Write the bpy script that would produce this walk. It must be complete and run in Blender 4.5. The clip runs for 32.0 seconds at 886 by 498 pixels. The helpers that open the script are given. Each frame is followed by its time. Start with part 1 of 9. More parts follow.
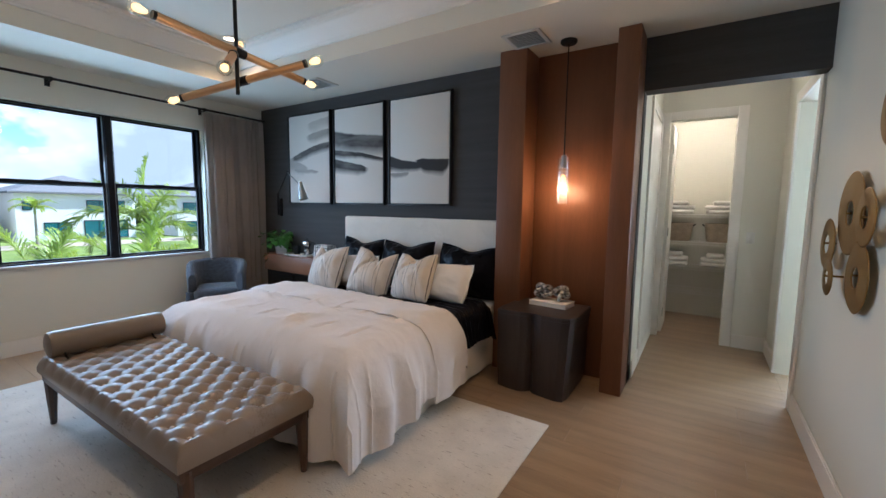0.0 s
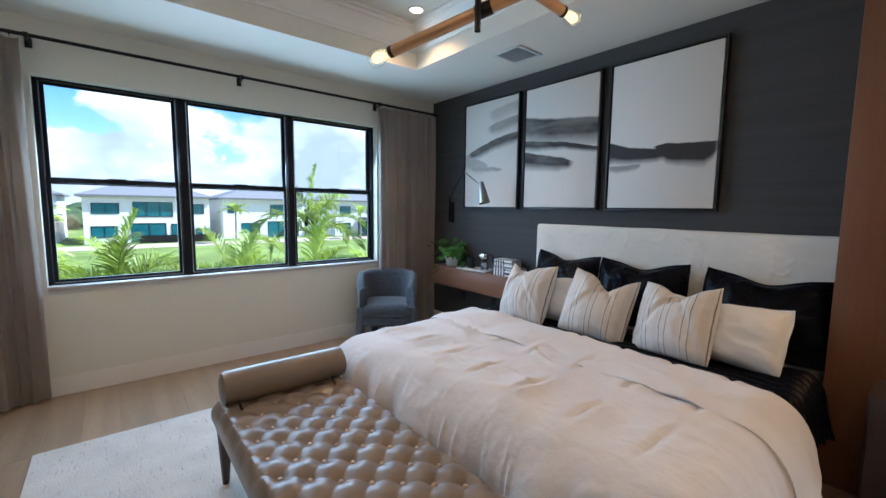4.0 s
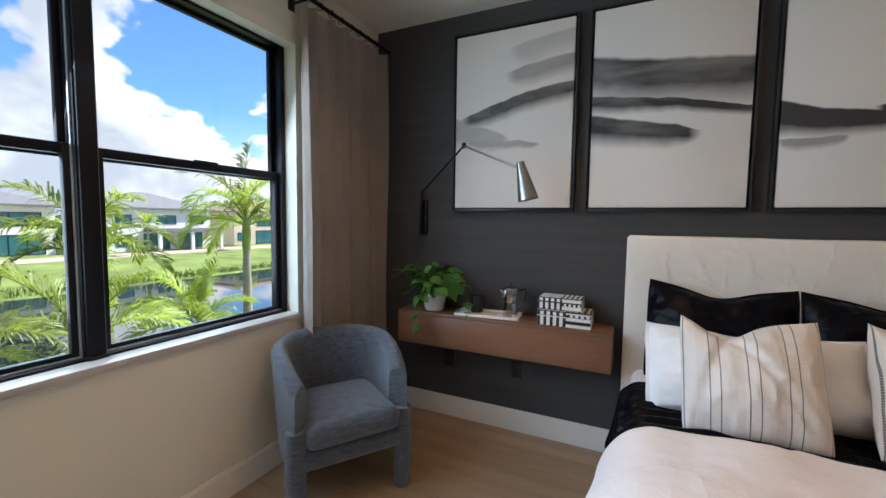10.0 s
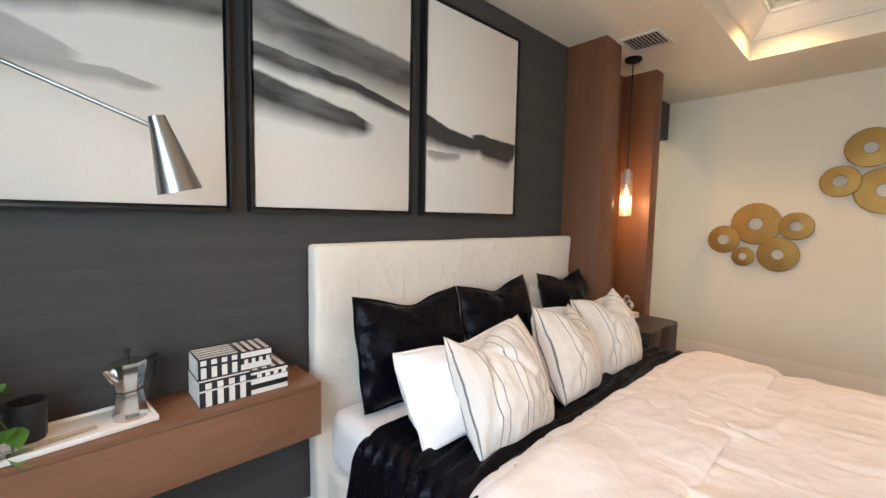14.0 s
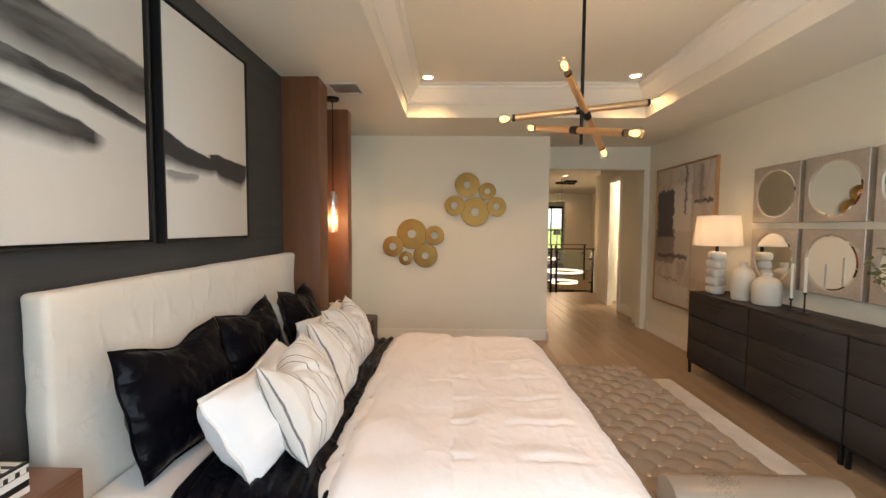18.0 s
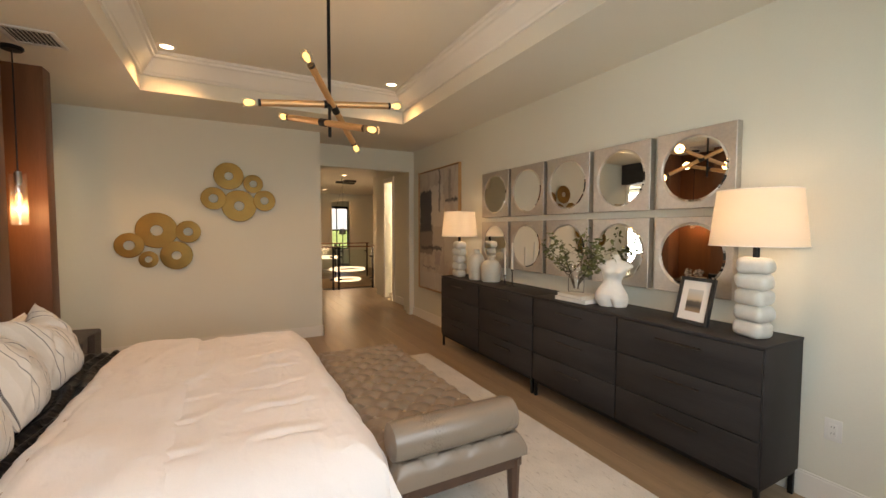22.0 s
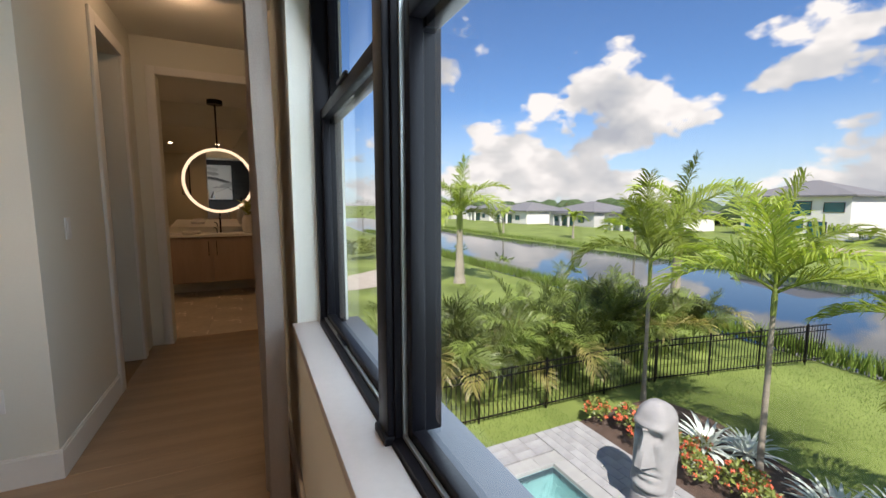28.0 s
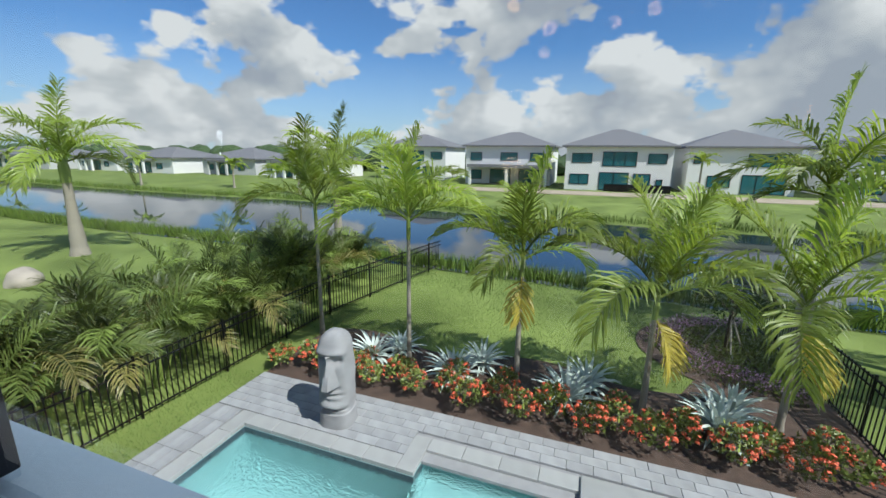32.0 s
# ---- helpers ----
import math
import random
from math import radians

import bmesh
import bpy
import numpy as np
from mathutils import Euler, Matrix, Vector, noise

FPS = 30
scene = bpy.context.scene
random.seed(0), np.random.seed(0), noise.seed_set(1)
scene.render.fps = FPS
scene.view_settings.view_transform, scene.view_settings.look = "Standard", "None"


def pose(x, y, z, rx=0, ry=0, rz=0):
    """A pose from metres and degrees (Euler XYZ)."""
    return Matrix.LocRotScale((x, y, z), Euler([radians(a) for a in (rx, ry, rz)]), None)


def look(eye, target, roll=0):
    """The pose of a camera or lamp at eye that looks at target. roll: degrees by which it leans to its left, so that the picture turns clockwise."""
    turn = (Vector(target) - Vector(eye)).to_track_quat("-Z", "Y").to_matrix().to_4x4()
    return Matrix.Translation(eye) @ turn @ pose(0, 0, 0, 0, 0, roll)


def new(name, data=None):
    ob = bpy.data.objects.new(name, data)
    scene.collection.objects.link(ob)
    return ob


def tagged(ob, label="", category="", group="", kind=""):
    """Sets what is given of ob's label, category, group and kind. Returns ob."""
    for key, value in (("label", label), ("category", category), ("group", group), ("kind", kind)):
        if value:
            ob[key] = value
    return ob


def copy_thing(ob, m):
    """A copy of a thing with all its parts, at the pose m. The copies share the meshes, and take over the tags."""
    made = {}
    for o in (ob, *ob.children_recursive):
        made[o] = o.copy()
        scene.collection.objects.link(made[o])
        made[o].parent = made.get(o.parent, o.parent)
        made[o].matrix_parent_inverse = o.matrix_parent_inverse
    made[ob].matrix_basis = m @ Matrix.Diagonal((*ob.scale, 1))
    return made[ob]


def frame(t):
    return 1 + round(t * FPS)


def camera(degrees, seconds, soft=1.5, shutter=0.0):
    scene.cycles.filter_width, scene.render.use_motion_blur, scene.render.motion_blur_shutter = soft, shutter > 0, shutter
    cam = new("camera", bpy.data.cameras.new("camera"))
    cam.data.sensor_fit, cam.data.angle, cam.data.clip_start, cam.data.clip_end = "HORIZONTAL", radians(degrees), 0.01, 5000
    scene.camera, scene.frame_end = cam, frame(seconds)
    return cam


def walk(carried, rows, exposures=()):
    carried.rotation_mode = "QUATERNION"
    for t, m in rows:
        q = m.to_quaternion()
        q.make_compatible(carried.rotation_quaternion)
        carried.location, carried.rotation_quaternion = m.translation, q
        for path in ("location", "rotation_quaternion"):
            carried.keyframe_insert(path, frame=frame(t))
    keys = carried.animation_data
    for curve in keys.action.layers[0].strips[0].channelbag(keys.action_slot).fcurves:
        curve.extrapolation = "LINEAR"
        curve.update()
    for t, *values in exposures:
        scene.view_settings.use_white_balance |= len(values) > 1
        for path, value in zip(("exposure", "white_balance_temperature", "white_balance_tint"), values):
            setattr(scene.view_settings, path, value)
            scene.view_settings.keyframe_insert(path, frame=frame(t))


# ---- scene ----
cam = camera(95.0, 32.0)
PATH = [
    (0, (5.395, -3.614, 1.456), (4.328, -1.935, 1.25), 0.8),
    (0.5, (5.29, -3.539, 1.448), (4.185, -1.884, 1.242), 0.8),
    (1, (5.156, -3.511, 1.445), (3.997, -1.894, 1.239), 0.8),
    (1.5, (4.999, -3.479, 1.469), (3.775, -1.912, 1.256), 0.7),
    (2, (4.839, -3.437, 1.482), (3.544, -1.927, 1.271), 0.7),
    (2.5, (4.693, -3.393, 1.477), (3.327, -1.946, 1.271), 0.8),
    (3, (4.539, -3.335, 1.481), (3.111, -1.951, 1.27), 0.8),
    (3.5, (4.373, -3.279, 1.471), (2.885, -1.958, 1.266), 0.6),
    (4, (4.173, -3.244, 1.468), (2.635, -1.981, 1.268), 0.7),
    (4.5, (3.99, -3.222, 1.454), (2.412, -2.009, 1.257), 0.8),
    (6.5, (3.124, -3.084, 1.452), (1.507, -1.923, 1.261), 0.7),
    (7, (2.896, -3.023, 1.446), (1.303, -1.827, 1.264), 0.8),
    (7.5, (2.637, -2.998, 1.433), (1.1, -1.73, 1.258), 0.8),
    (8, (2.422, -2.958, 1.44), (0.946, -1.62, 1.272), 0.8),
    (8.5, (2.239, -2.928, 1.439), (0.864, -1.484, 1.281), 0.9),
    (9, (2.069, -2.866, 1.412), (0.834, -1.3, 1.261), 0.9),
    (9.5, (1.954, -2.719, 1.401), (0.866, -1.047, 1.252), 0.8),
    (10, (1.802, -2.599, 1.4), (0.94, -0.799, 1.26), 0.8),
    (10.5, (1.675, -2.474, 1.387), (1.062, -0.575, 1.258), 0.6),
    (11, (1.579, -2.365, 1.411), (1.248, -0.398, 1.262), 0.7),
    (11.5, (1.476, -2.272, 1.441), (1.46, -0.28, 1.267), 0.9),
    (12, (1.38, -2.162, 1.444), (1.68, -0.194, 1.26), 1.1),
    (12.5, (1.299, -2.053, 1.452), (1.9, -0.154, 1.268), 1.2),
    (13, (1.212, -1.943, 1.443), (2.087, -0.152, 1.281), 1.1),
    (13.5, (1.082, -1.834, 1.457), (2.212, -0.192, 1.289), 0.9),
    (14, (0.978, -1.742, 1.464), (2.33, -0.277, 1.305), 1.1),
    (14.5, (0.912, -1.662, 1.462), (2.458, -0.408, 1.31), 0.9),
    (16.5, (0.64, -1.389, 1.561), (2.578, -0.912, 1.437), 0.5),
    (17, (0.593, -1.384, 1.553), (2.564, -1.065, 1.436), 0.5),
    (17.5, (0.541, -1.386, 1.555), (2.53, -1.212, 1.445), 0.4),
    (18, (0.486, -1.403, 1.558), (2.482, -1.365, 1.447), 0.4),
    (18.5, (0.439, -1.448, 1.543), (2.434, -1.529, 1.438), 0.3),
    (19, (0.409, -1.48, 1.533), (2.396, -1.69, 1.433), 0.3),
    (19.5, (0.389, -1.494, 1.526), (2.358, -1.83, 1.429), 0.2),
    (20, (0.373, -1.513, 1.519), (2.323, -1.95, 1.424), 0.2),
    (20.5, (0.36, -1.519, 1.509), (2.282, -2.066, 1.413), 0.2),
    (21, (0.35, -1.536, 1.492), (2.233, -2.202, 1.398), 0.2),
    (21.5, (0.348, -1.559, 1.475), (2.181, -2.353, 1.383), 0.1),
    (22, (0.34, -1.622, 1.471), (2.11, -2.549, 1.374), 0.1),
    (22.5, (0.328, -1.711, 1.464), (2.019, -2.775, 1.362), 0.1),
    (23, (0.323, -1.756, 1.441), (1.905, -2.976, 1.343), 0.2),
    (23.5, (0.316, -1.798, 1.41), (1.766, -3.173, 1.314), 0.2),
    (24, (0.295, -1.836, 1.388), (1.581, -3.364, 1.285), 0.1),
    (24.5, (0.285, -1.865, 1.356), (1.365, -3.545, 1.256), 0.2),
    (25, (0.258, -1.883, 1.358), (1.099, -3.694, 1.245), 0.1),
    (25.5, (0.241, -1.901, 1.338), (0.809, -3.816, 1.224), -0.0),
    (26, (0.252, -1.918, 1.326), (0.515, -3.897, 1.206), 0.1),
    (26.5, (0.246, -1.943, 1.318), (0.207, -3.938, 1.185), -0.1),
    (28.5, (0.119, -1.977, 1.297), (-0.95, -3.648, 1.044), 0.0),
    (29, (0.099, -1.997, 1.277), (-1.159, -3.524, 0.988), -0.1),
    (29.5, (0.079, -2.014, 1.259), (-1.341, -3.384, 0.932), -0.0),
    (30, (0.065, -2.022, 1.259), (-1.487, -3.23, 0.892), 0.1),
    (30.5, (0.049, -2.02, 1.258), (-1.606, -3.068, 0.856), 0.2),
    (31, (0.051, -2.032, 1.245), (-1.681, -2.937, 0.819), 0.4),
    (31.5, (0.023, -2.025, 1.245), (-1.766, -2.799, 0.799), 0.5),
    (32, (0.047, -2.032, 1.248), (-1.784, -2.692, 0.792), 0.7),
]
EXPOSURES = [
    (0.0, 1.26, 5220, 10), (2.0, 1.32, 5220, 10), (3.0, 1.40, 5170, 10), (4.0, 1.34, 5220, 9), (7.0, 1.04, 5580, 10), (9.0, 1.02, 6380, 13), (10.0, 1.20, 6200, 14), (13.0, 2.11, 6900, 17), (14.0, 1.91, 6700, 14), (17.0, 1.66, 6600, 13), (19.0, 1.65, 7900, 17),
    (21.0, 1.35, 8000, 17), (23.0, 1.30, 7950, 15), (25.0, 1.29, 6250, 11), (26.5, 1.28, 6050, 10), (28.5, 0.42, 7000, 20), (29.5, 0.33, 6700, 14), (31.0, 0.32, 6600, 11), (32.0, 0.18, 6150, 9),
]
walk(cam, [(t, look(eye, target, roll)) for t, eye, target, roll in PATH], EXPOSURES)


# ---- node helpers ----
def nd(tree, kind, **props):
    n = tree.nodes.new(kind)
    for k, v in props.items():
        n.inputs[k].default_value = v
    return n


def math_node(tree, op, a, b=None, c=None, clamp=False):
    n = tree.nodes.new("ShaderNodeMath")
    n.operation, n.use_clamp = op, clamp
    for i, v in enumerate((a, b, c)):
        if v is None:
            continue
        if isinstance(v, (int, float)):
            n.inputs[i].default_value = v
        else:
            tree.links.new(v, n.inputs[i])
    return n.outputs[0]


def noise_node(tree, vec, scale, detail=3.0, rough=0.55, distort=0.0):
    n = tree.nodes.new("ShaderNodeTexNoise")
    n.inputs["Scale"].default_value, n.inputs["Detail"].default_value = scale, detail
    n.inputs["Roughness"].default_value, n.inputs["Distortion"].default_value = rough, distort
    if vec is not None:
        tree.links.new(vec, n.inputs["Vector"])
    return n.outputs["Fac"]


def ramp_node(tree, fac, stops):
    n = tree.nodes.new("ShaderNodeValToRGB")
    el = n.color_ramp.elements
    while len(el) < len(stops):
        el.new(0.5)
    for e, (p, c) in zip(el, stops):
        e.position, e.color = p, (*c, 1) if len(c) == 3 else c
    tree.links.new(fac, n.inputs[0])
    return n.outputs[0]


def mix_node(tree, fac, a, b, mode="MIX"):
    n = tree.nodes.new("ShaderNodeMix")
    n.data_type, n.blend_type = "RGBA", mode
    for i, v in ((0, fac), (6, a), (7, b)):
        if isinstance(v, (int, float)):
            n.inputs[i].default_value = v
        elif isinstance(v, tuple):
            n.inputs[i].default_value = (*v, 1) if len(v) == 3 else v
        else:
            tree.links.new(v, n.inputs[i])
    return n.outputs[2]


def coords(tree, scale=(1, 1, 1), kind="Object", rot=(0, 0, 0)):
    c = tree.nodes.new("ShaderNodeTexCoord")
    m = tree.nodes.new("ShaderNodeMapping")
    m.inputs["Scale"].default_value, m.inputs["Rotation"].default_value = scale, rot
    tree.links.new(c.outputs[kind], m.inputs["Vector"])
    return m.outputs[0]


def shift(c, f):
    return tuple(max(0.0, min(1.0, v * f)) for v in c)


def material(name, color, rough=0.5, metal=0.0, vary=0.12, coarse=1.5, fine=60.0, bump=0.1, stretch=(1, 1, 1),
             per_object=0.0, sheen=0.0, spec=0.5, coat=0.0, second=None, bump_scale=None, transmit=0.0, island=0.0):
    """A principled surface with a coarse stain, a fine grain, uneven gloss and fine relief."""
    m = bpy.data.materials.new(name)
    m.use_nodes = True
    t = m.node_tree
    bsdf = t.nodes["Principled BSDF"]
    vec = coords(t, stretch)
    big, small = noise_node(t, vec, coarse, 4), noise_node(t, vec, fine, 3, 0.6)
    both = math_node(t, "ADD", math_node(t, "MULTIPLY", big, 0.65), math_node(t, "MULTIPLY", small, 0.35))
    col = ramp_node(t, both, [(0.3, shift(color, 1 - vary)), (0.7, shift(second or color, 1 + vary))])
    if per_object or island:
        src = t.nodes.new("ShaderNodeObjectInfo").outputs["Random"] if per_object else t.nodes.new("ShaderNodeNewGeometry").outputs["Random Per Island"]
        amt = per_object or island
        val = math_node(t, "ADD", math_node(t, "MULTIPLY", src, 2 * amt), 1 - amt)
        hsv = t.nodes.new("ShaderNodeHueSaturation")
        t.links.new(val, hsv.inputs["Value"])
        t.links.new(col, hsv.inputs["Color"])
        col = hsv.outputs[0]
    t.links.new(col, bsdf.inputs["Base Color"])
    rr = math_node(t, "ADD", math_node(t, "MULTIPLY", both, 0.24), rough - 0.12, clamp=True)
    t.links.new(rr, bsdf.inputs["Roughness"])
    bsdf.inputs["Metallic"].default_value = metal
    bsdf.inputs["Specular IOR Level"].default_value = spec
    bsdf.inputs["Sheen Weight"].default_value = sheen
    bsdf.inputs["Coat Weight"].default_value = coat
    bsdf.inputs["Transmission Weight"].default_value = transmit
    if bump:
        b = nd(t, "ShaderNodeBump", Strength=bump, Distance=0.01)
        src = noise_node(t, vec, bump_scale, 3) if bump_scale else small
        t.links.new(src, b.inputs["Height"])
        t.links.new(b.outputs[0], bsdf.inputs["Normal"])
    return m


def emitter(name, color, strength):
    m = bpy.data.materials.new(name)
    m.use_nodes = True
    t = m.node_tree
    t.nodes.remove(t.nodes["Principled BSDF"])
    e = nd(t, "ShaderNodeEmission", Color=(*color, 1), Strength=strength)
    t.links.new(e.outputs[0], t.nodes["Material Output"].inputs[0])
    return m


def glass(name, tint=(1, 1, 1), rough=0.0, ior=1.45):
    m = bpy.data.materials.new(name)
    m.use_nodes = True
    b = m.node_tree.nodes["Principled BSDF"]
    b.inputs["Base Color"].default_value = (*tint, 1)
    b.inputs["Transmission Weight"].default_value = 1.0
    b.inputs["Roughness"].default_value = rough
    b.inputs["IOR"].default_value = ior
    return m


# ---- world, sun and large lights ----
SUN_EL, SUN_AZ = radians(50), radians(22)
world = bpy.data.worlds.new("sky")
scene.world = world
world.use_nodes = True
wt = world.node_tree
bg = wt.nodes["Background"]
sky = wt.nodes.new("ShaderNodeTexSky")
sky.sky_type, sky.sun_disc = "NISHITA", False
sky.sun_elevation, sky.sun_rotation = SUN_EL, SUN_AZ
sky.air_density, sky.dust_density, sky.ozone_density = 1.0, 0.6, 2.5
gen = wt.nodes.new("ShaderNodeTexCoord").outputs["Generated"]
sep = wt.nodes.new("ShaderNodeSeparateXYZ")
wt.links.new(gen, sep.inputs[0])
up = math_node(wt, "MAXIMUM", sep.outputs[2], 0.0)
# heaped clouds: dense noise over the sky's directions, white where nothing lies above, grey below
vec = wt.nodes.new("ShaderNodeMapping")
vec.inputs["Scale"].default_value = (2.6, 2.6, 4.6)
wt.links.new(gen, vec.inputs["Vector"])
vec_up = wt.nodes.new("ShaderNodeMapping")
vec_up.inputs["Scale"].default_value, vec_up.inputs["Location"].default_value = (2.6, 2.6, 4.6), (0.05, 0.14, 0.30)
wt.links.new(gen, vec_up.inputs["Vector"])
shape = noise_node(wt, vec.outputs[0], 1.35, 10, 0.54, 0.10)
above = noise_node(wt, vec_up.outputs[0], 1.35, 5, 0.5, 0.12)
# rounded puffs at three sizes, bent by fine noise
bend = wt.nodes.new("ShaderNodeMapping")
bend.inputs["Scale"].default_value = (4.0, 4.0, 5.2)
wt.links.new(gen, bend.inputs["Vector"])
wob = wt.nodes.new("ShaderNodeTexNoise")
wob.inputs["Scale"].default_value, wob.inputs["Detail"].default_value = 5.0, 4.0
wt.links.new(bend.outputs[0], wob.inputs["Vector"])
wv = mix_node(wt, 0.10, bend.outputs[0], wob.outputs["Color"], "ADD")
puffs = None
for scale, size in ((2.4, 0.13), (6.0, 0.05), (14.0, 0.022)):
    vo = wt.nodes.new("ShaderNodeTexVoronoi")
    vo.feature = "SMOOTH_F1"
    vo.inputs["Scale"].default_value, vo.inputs["Smoothness"].default_value = scale, 0.25
    wt.links.new(wv, vo.inputs["Vector"])
    one = math_node(wt, "MULTIPLY", math_node(wt, "SUBTRACT", 0.42, vo.outputs["Distance"]), size)
    puffs = one if puffs is None else math_node(wt, "ADD", puffs, one)
shape = math_node(wt, "ADD", shape, puffs)
low = math_node(wt, "SUBTRACT", 0.5, math_node(wt, "ABSOLUTE", math_node(wt, "SUBTRACT", sep.outputs[2], 0.10)))
cover = math_node(wt, "ADD", shape, math_node(wt, "MULTIPLY", math_node(wt, "MAXIMUM", low, 0.0), 0.36))
cover = math_node(wt, "SUBTRACT", cover, 0.060)
edge = ramp_node(wt, cover, [(0.510, (0, 0, 0)), (0.552, (1, 1, 1))])
shade_amt = math_node(wt, "ADD", math_node(wt, "MULTIPLY", math_node(wt, "SUBTRACT", above, 0.40), 4.0), math_node(wt, "SUBTRACT", math_node(wt, "MULTIPLY", math_node(wt, "SUBTRACT", cover, 0.62), 1.5), math_node(wt, "MULTIPLY", puffs, 7.0)), clamp=True)
cloud_col = ramp_node(wt, shade_amt, [(0.0, (7.6, 7.5, 7.4)), (0.35, (5.6, 5.7, 5.8)), (0.95, (3.6, 3.9, 4.4))])
skyc = mix_node(wt, 1.0, sky.outputs[0], (0.66, 0.93, 1.22), "MULTIPLY")
haze = ramp_node(wt, up, [(0.0, (0.55, 0.55, 0.55)), (0.22, (0, 0, 0))])
skyc = mix_node(wt, haze, skyc, (6.0, 6.8, 7.4))
wt.links.new(mix_node(wt, edge, skyc, cloud_col), bg.inputs[0])
bg.inputs[1].default_value = 0.09


def lamp(name, kind, place, energy, color=(1, 1, 1), size=0.1, target=None, size_y=None):
    d = bpy.data.lights.new(name, kind)
    d.energy, d.color = energy * (1.0 if kind == "SUN" else 0.52), color
    if kind == "AREA":
        d.shape, d.size, d.size_y = "RECTANGLE", size, size_y or size
    elif kind == "SUN":
        d.angle = radians(0.6)
    else:
        d.shadow_soft_size = size
    ob = new(name, d)
    ob.matrix_world = look(place, target) if target else Matrix.Translation(place)
    return ob


SUN_WAY = Vector((-math.sin(SUN_AZ) * math.cos(SUN_EL), -math.cos(SUN_AZ) * math.cos(SUN_EL), -math.sin(SUN_EL)))
lamp("sun", "SUN", (0, 0, 30), 5.0, (1.0, 0.95, 0.87), target=tuple(Vector((0, 0, 30)) + SUN_WAY))
WARM = (1.0, 0.56, 0.24)
lamp("window_daylight", "AREA", (-0.215, -2.22, 1.6), 60, (0.66, 0.85, 1.0), 2.6, (3, -2.22, 0.35), 1.45)


# ---- materials ----
M = {}
M["white_wall"] = material("white_wall_paint", (0.71, 0.70, 0.615), 0.75, vary=0.03, coarse=0.8, fine=140, bump=0.06)
M["trim"] = material("white_trim_paint", (0.78, 0.76, 0.71), 0.42, vary=0.03, coarse=2, fine=60, bump=0.02)
M["sill"] = material("pale_stone_sill", (0.47, 0.43, 0.40), 0.4, vary=0.08, coarse=5, fine=60, bump=0.03)
M["outer_sill"] = material("grey_masonry_sill", (0.13, 0.14, 0.16), 0.7, vary=0.08, coarse=5, fine=60, bump=0.1)
M["ceiling"] = material("ceiling_paint", (0.73, 0.71, 0.63), 0.8, vary=0.03, coarse=1.0, fine=120, bump=0.08)
M["charcoal"] = material("charcoal_grasscloth", (0.060, 0.060, 0.060), 0.7, vary=0.26, coarse=2.0, fine=40, bump=0.25, stretch=(0.4, 1, 9), spec=0.3)
M["oak"] = material("light_oak_boards", (0.295, 0.210, 0.134), 0.34, vary=0.28, coarse=1.6, fine=26, bump=0.1, stretch=(0.35, 6, 6), per_object=0.06, spec=0.45)
M["oak_gap"] = material("floor_gap", (0.215, 0.150, 0.095), 0.8, bump=0)
M["walnut"] = material("walnut_panel", (0.165, 0.072, 0.036), 0.42, vary=0.2, coarse=2.0, fine=34, bump=0.06, stretch=(5, 5, 0.35), spec=0.35)
M["shelf_wood"] = material("shelf_walnut", (0.22, 0.105, 0.058), 0.36, vary=0.2, coarse=2.0, fine=34, bump=0.05, stretch=(0.35, 5, 5), spec=0.4)
M["bench_wood"] = material("dark_bench_wood", (0.075, 0.038, 0.024), 0.38, vary=0.25, coarse=3, fine=30, bump=0.05, stretch=(0.5, 5, 5))
M["dresser"] = material("charcoal_oak_veneer", (0.027, 0.024, 0.024), 0.55, vary=0.4, coarse=2.2, fine=30, bump=0.14, stretch=(0.4, 6, 6), spec=0.26)
M["drum"] = material("dark_stump_wood", (0.034, 0.025, 0.024), 0.42, vary=0.45, coarse=3, fine=26, bump=0.2, stretch=(6, 6, 0.5))
M["black_metal"] = material("black_metal", (0.012, 0.012, 0.013), 0.38, 0.6, vary=0.1, bump=0.02)
M["window_bronze"] = material("dark_bronze_window", (0.006, 0.006, 0.009), 0.45, 0.0, vary=0.12, coarse=3, fine=90, bump=0.03, spec=0.22)
M["track"] = material("satin_aluminium", (0.42, 0.46, 0.46), 0.35, 0.7, vary=0.1, bump=0.02)
M["brass"] = material("spun_brass", (0.28, 0.17, 0.055), 0.46, 1.0, vary=0.16, coarse=6, fine=70, bump=0.06)
M["arm_brass"] = material("warm_brass_tube", (0.60, 0.38, 0.20), 0.42, 0.75, vary=0.1, coarse=4, fine=80, bump=0.03)
M["chrome"] = material("polished_metal", (0.62, 0.63, 0.64), 0.16, 1.0, vary=0.06, bump=0)
M["nickel"] = material("antique_nickel", (0.30, 0.30, 0.29), 0.3, 1.0, vary=0.1, bump=0)
M["mirror_frame"] = material("silver_leaf_frame", (0.50, 0.46, 0.415), 0.5, 0.75, vary=0.20, coarse=5, fine=50, bump=0.08)
M["mirror"] = bpy.data.materials.new("mirror_glass")
M["mirror"].use_nodes = True
_b = M["mirror"].node_tree.nodes["Principled BSDF"]
_b.inputs["Base Color"].default_value, _b.inputs["Metallic"].default_value, _b.inputs["Roughness"].default_value = (0.86, 0.87, 0.86, 1), 1, 0.015
M["curtain"] = material("taupe_linen_curtain", (0.56, 0.495, 0.44), 0.85, vary=0.12, coarse=2, fine=180, bump=0.25, sheen=0.2, spec=0.2)
_m = M["curtain"]
_t = _m.node_tree
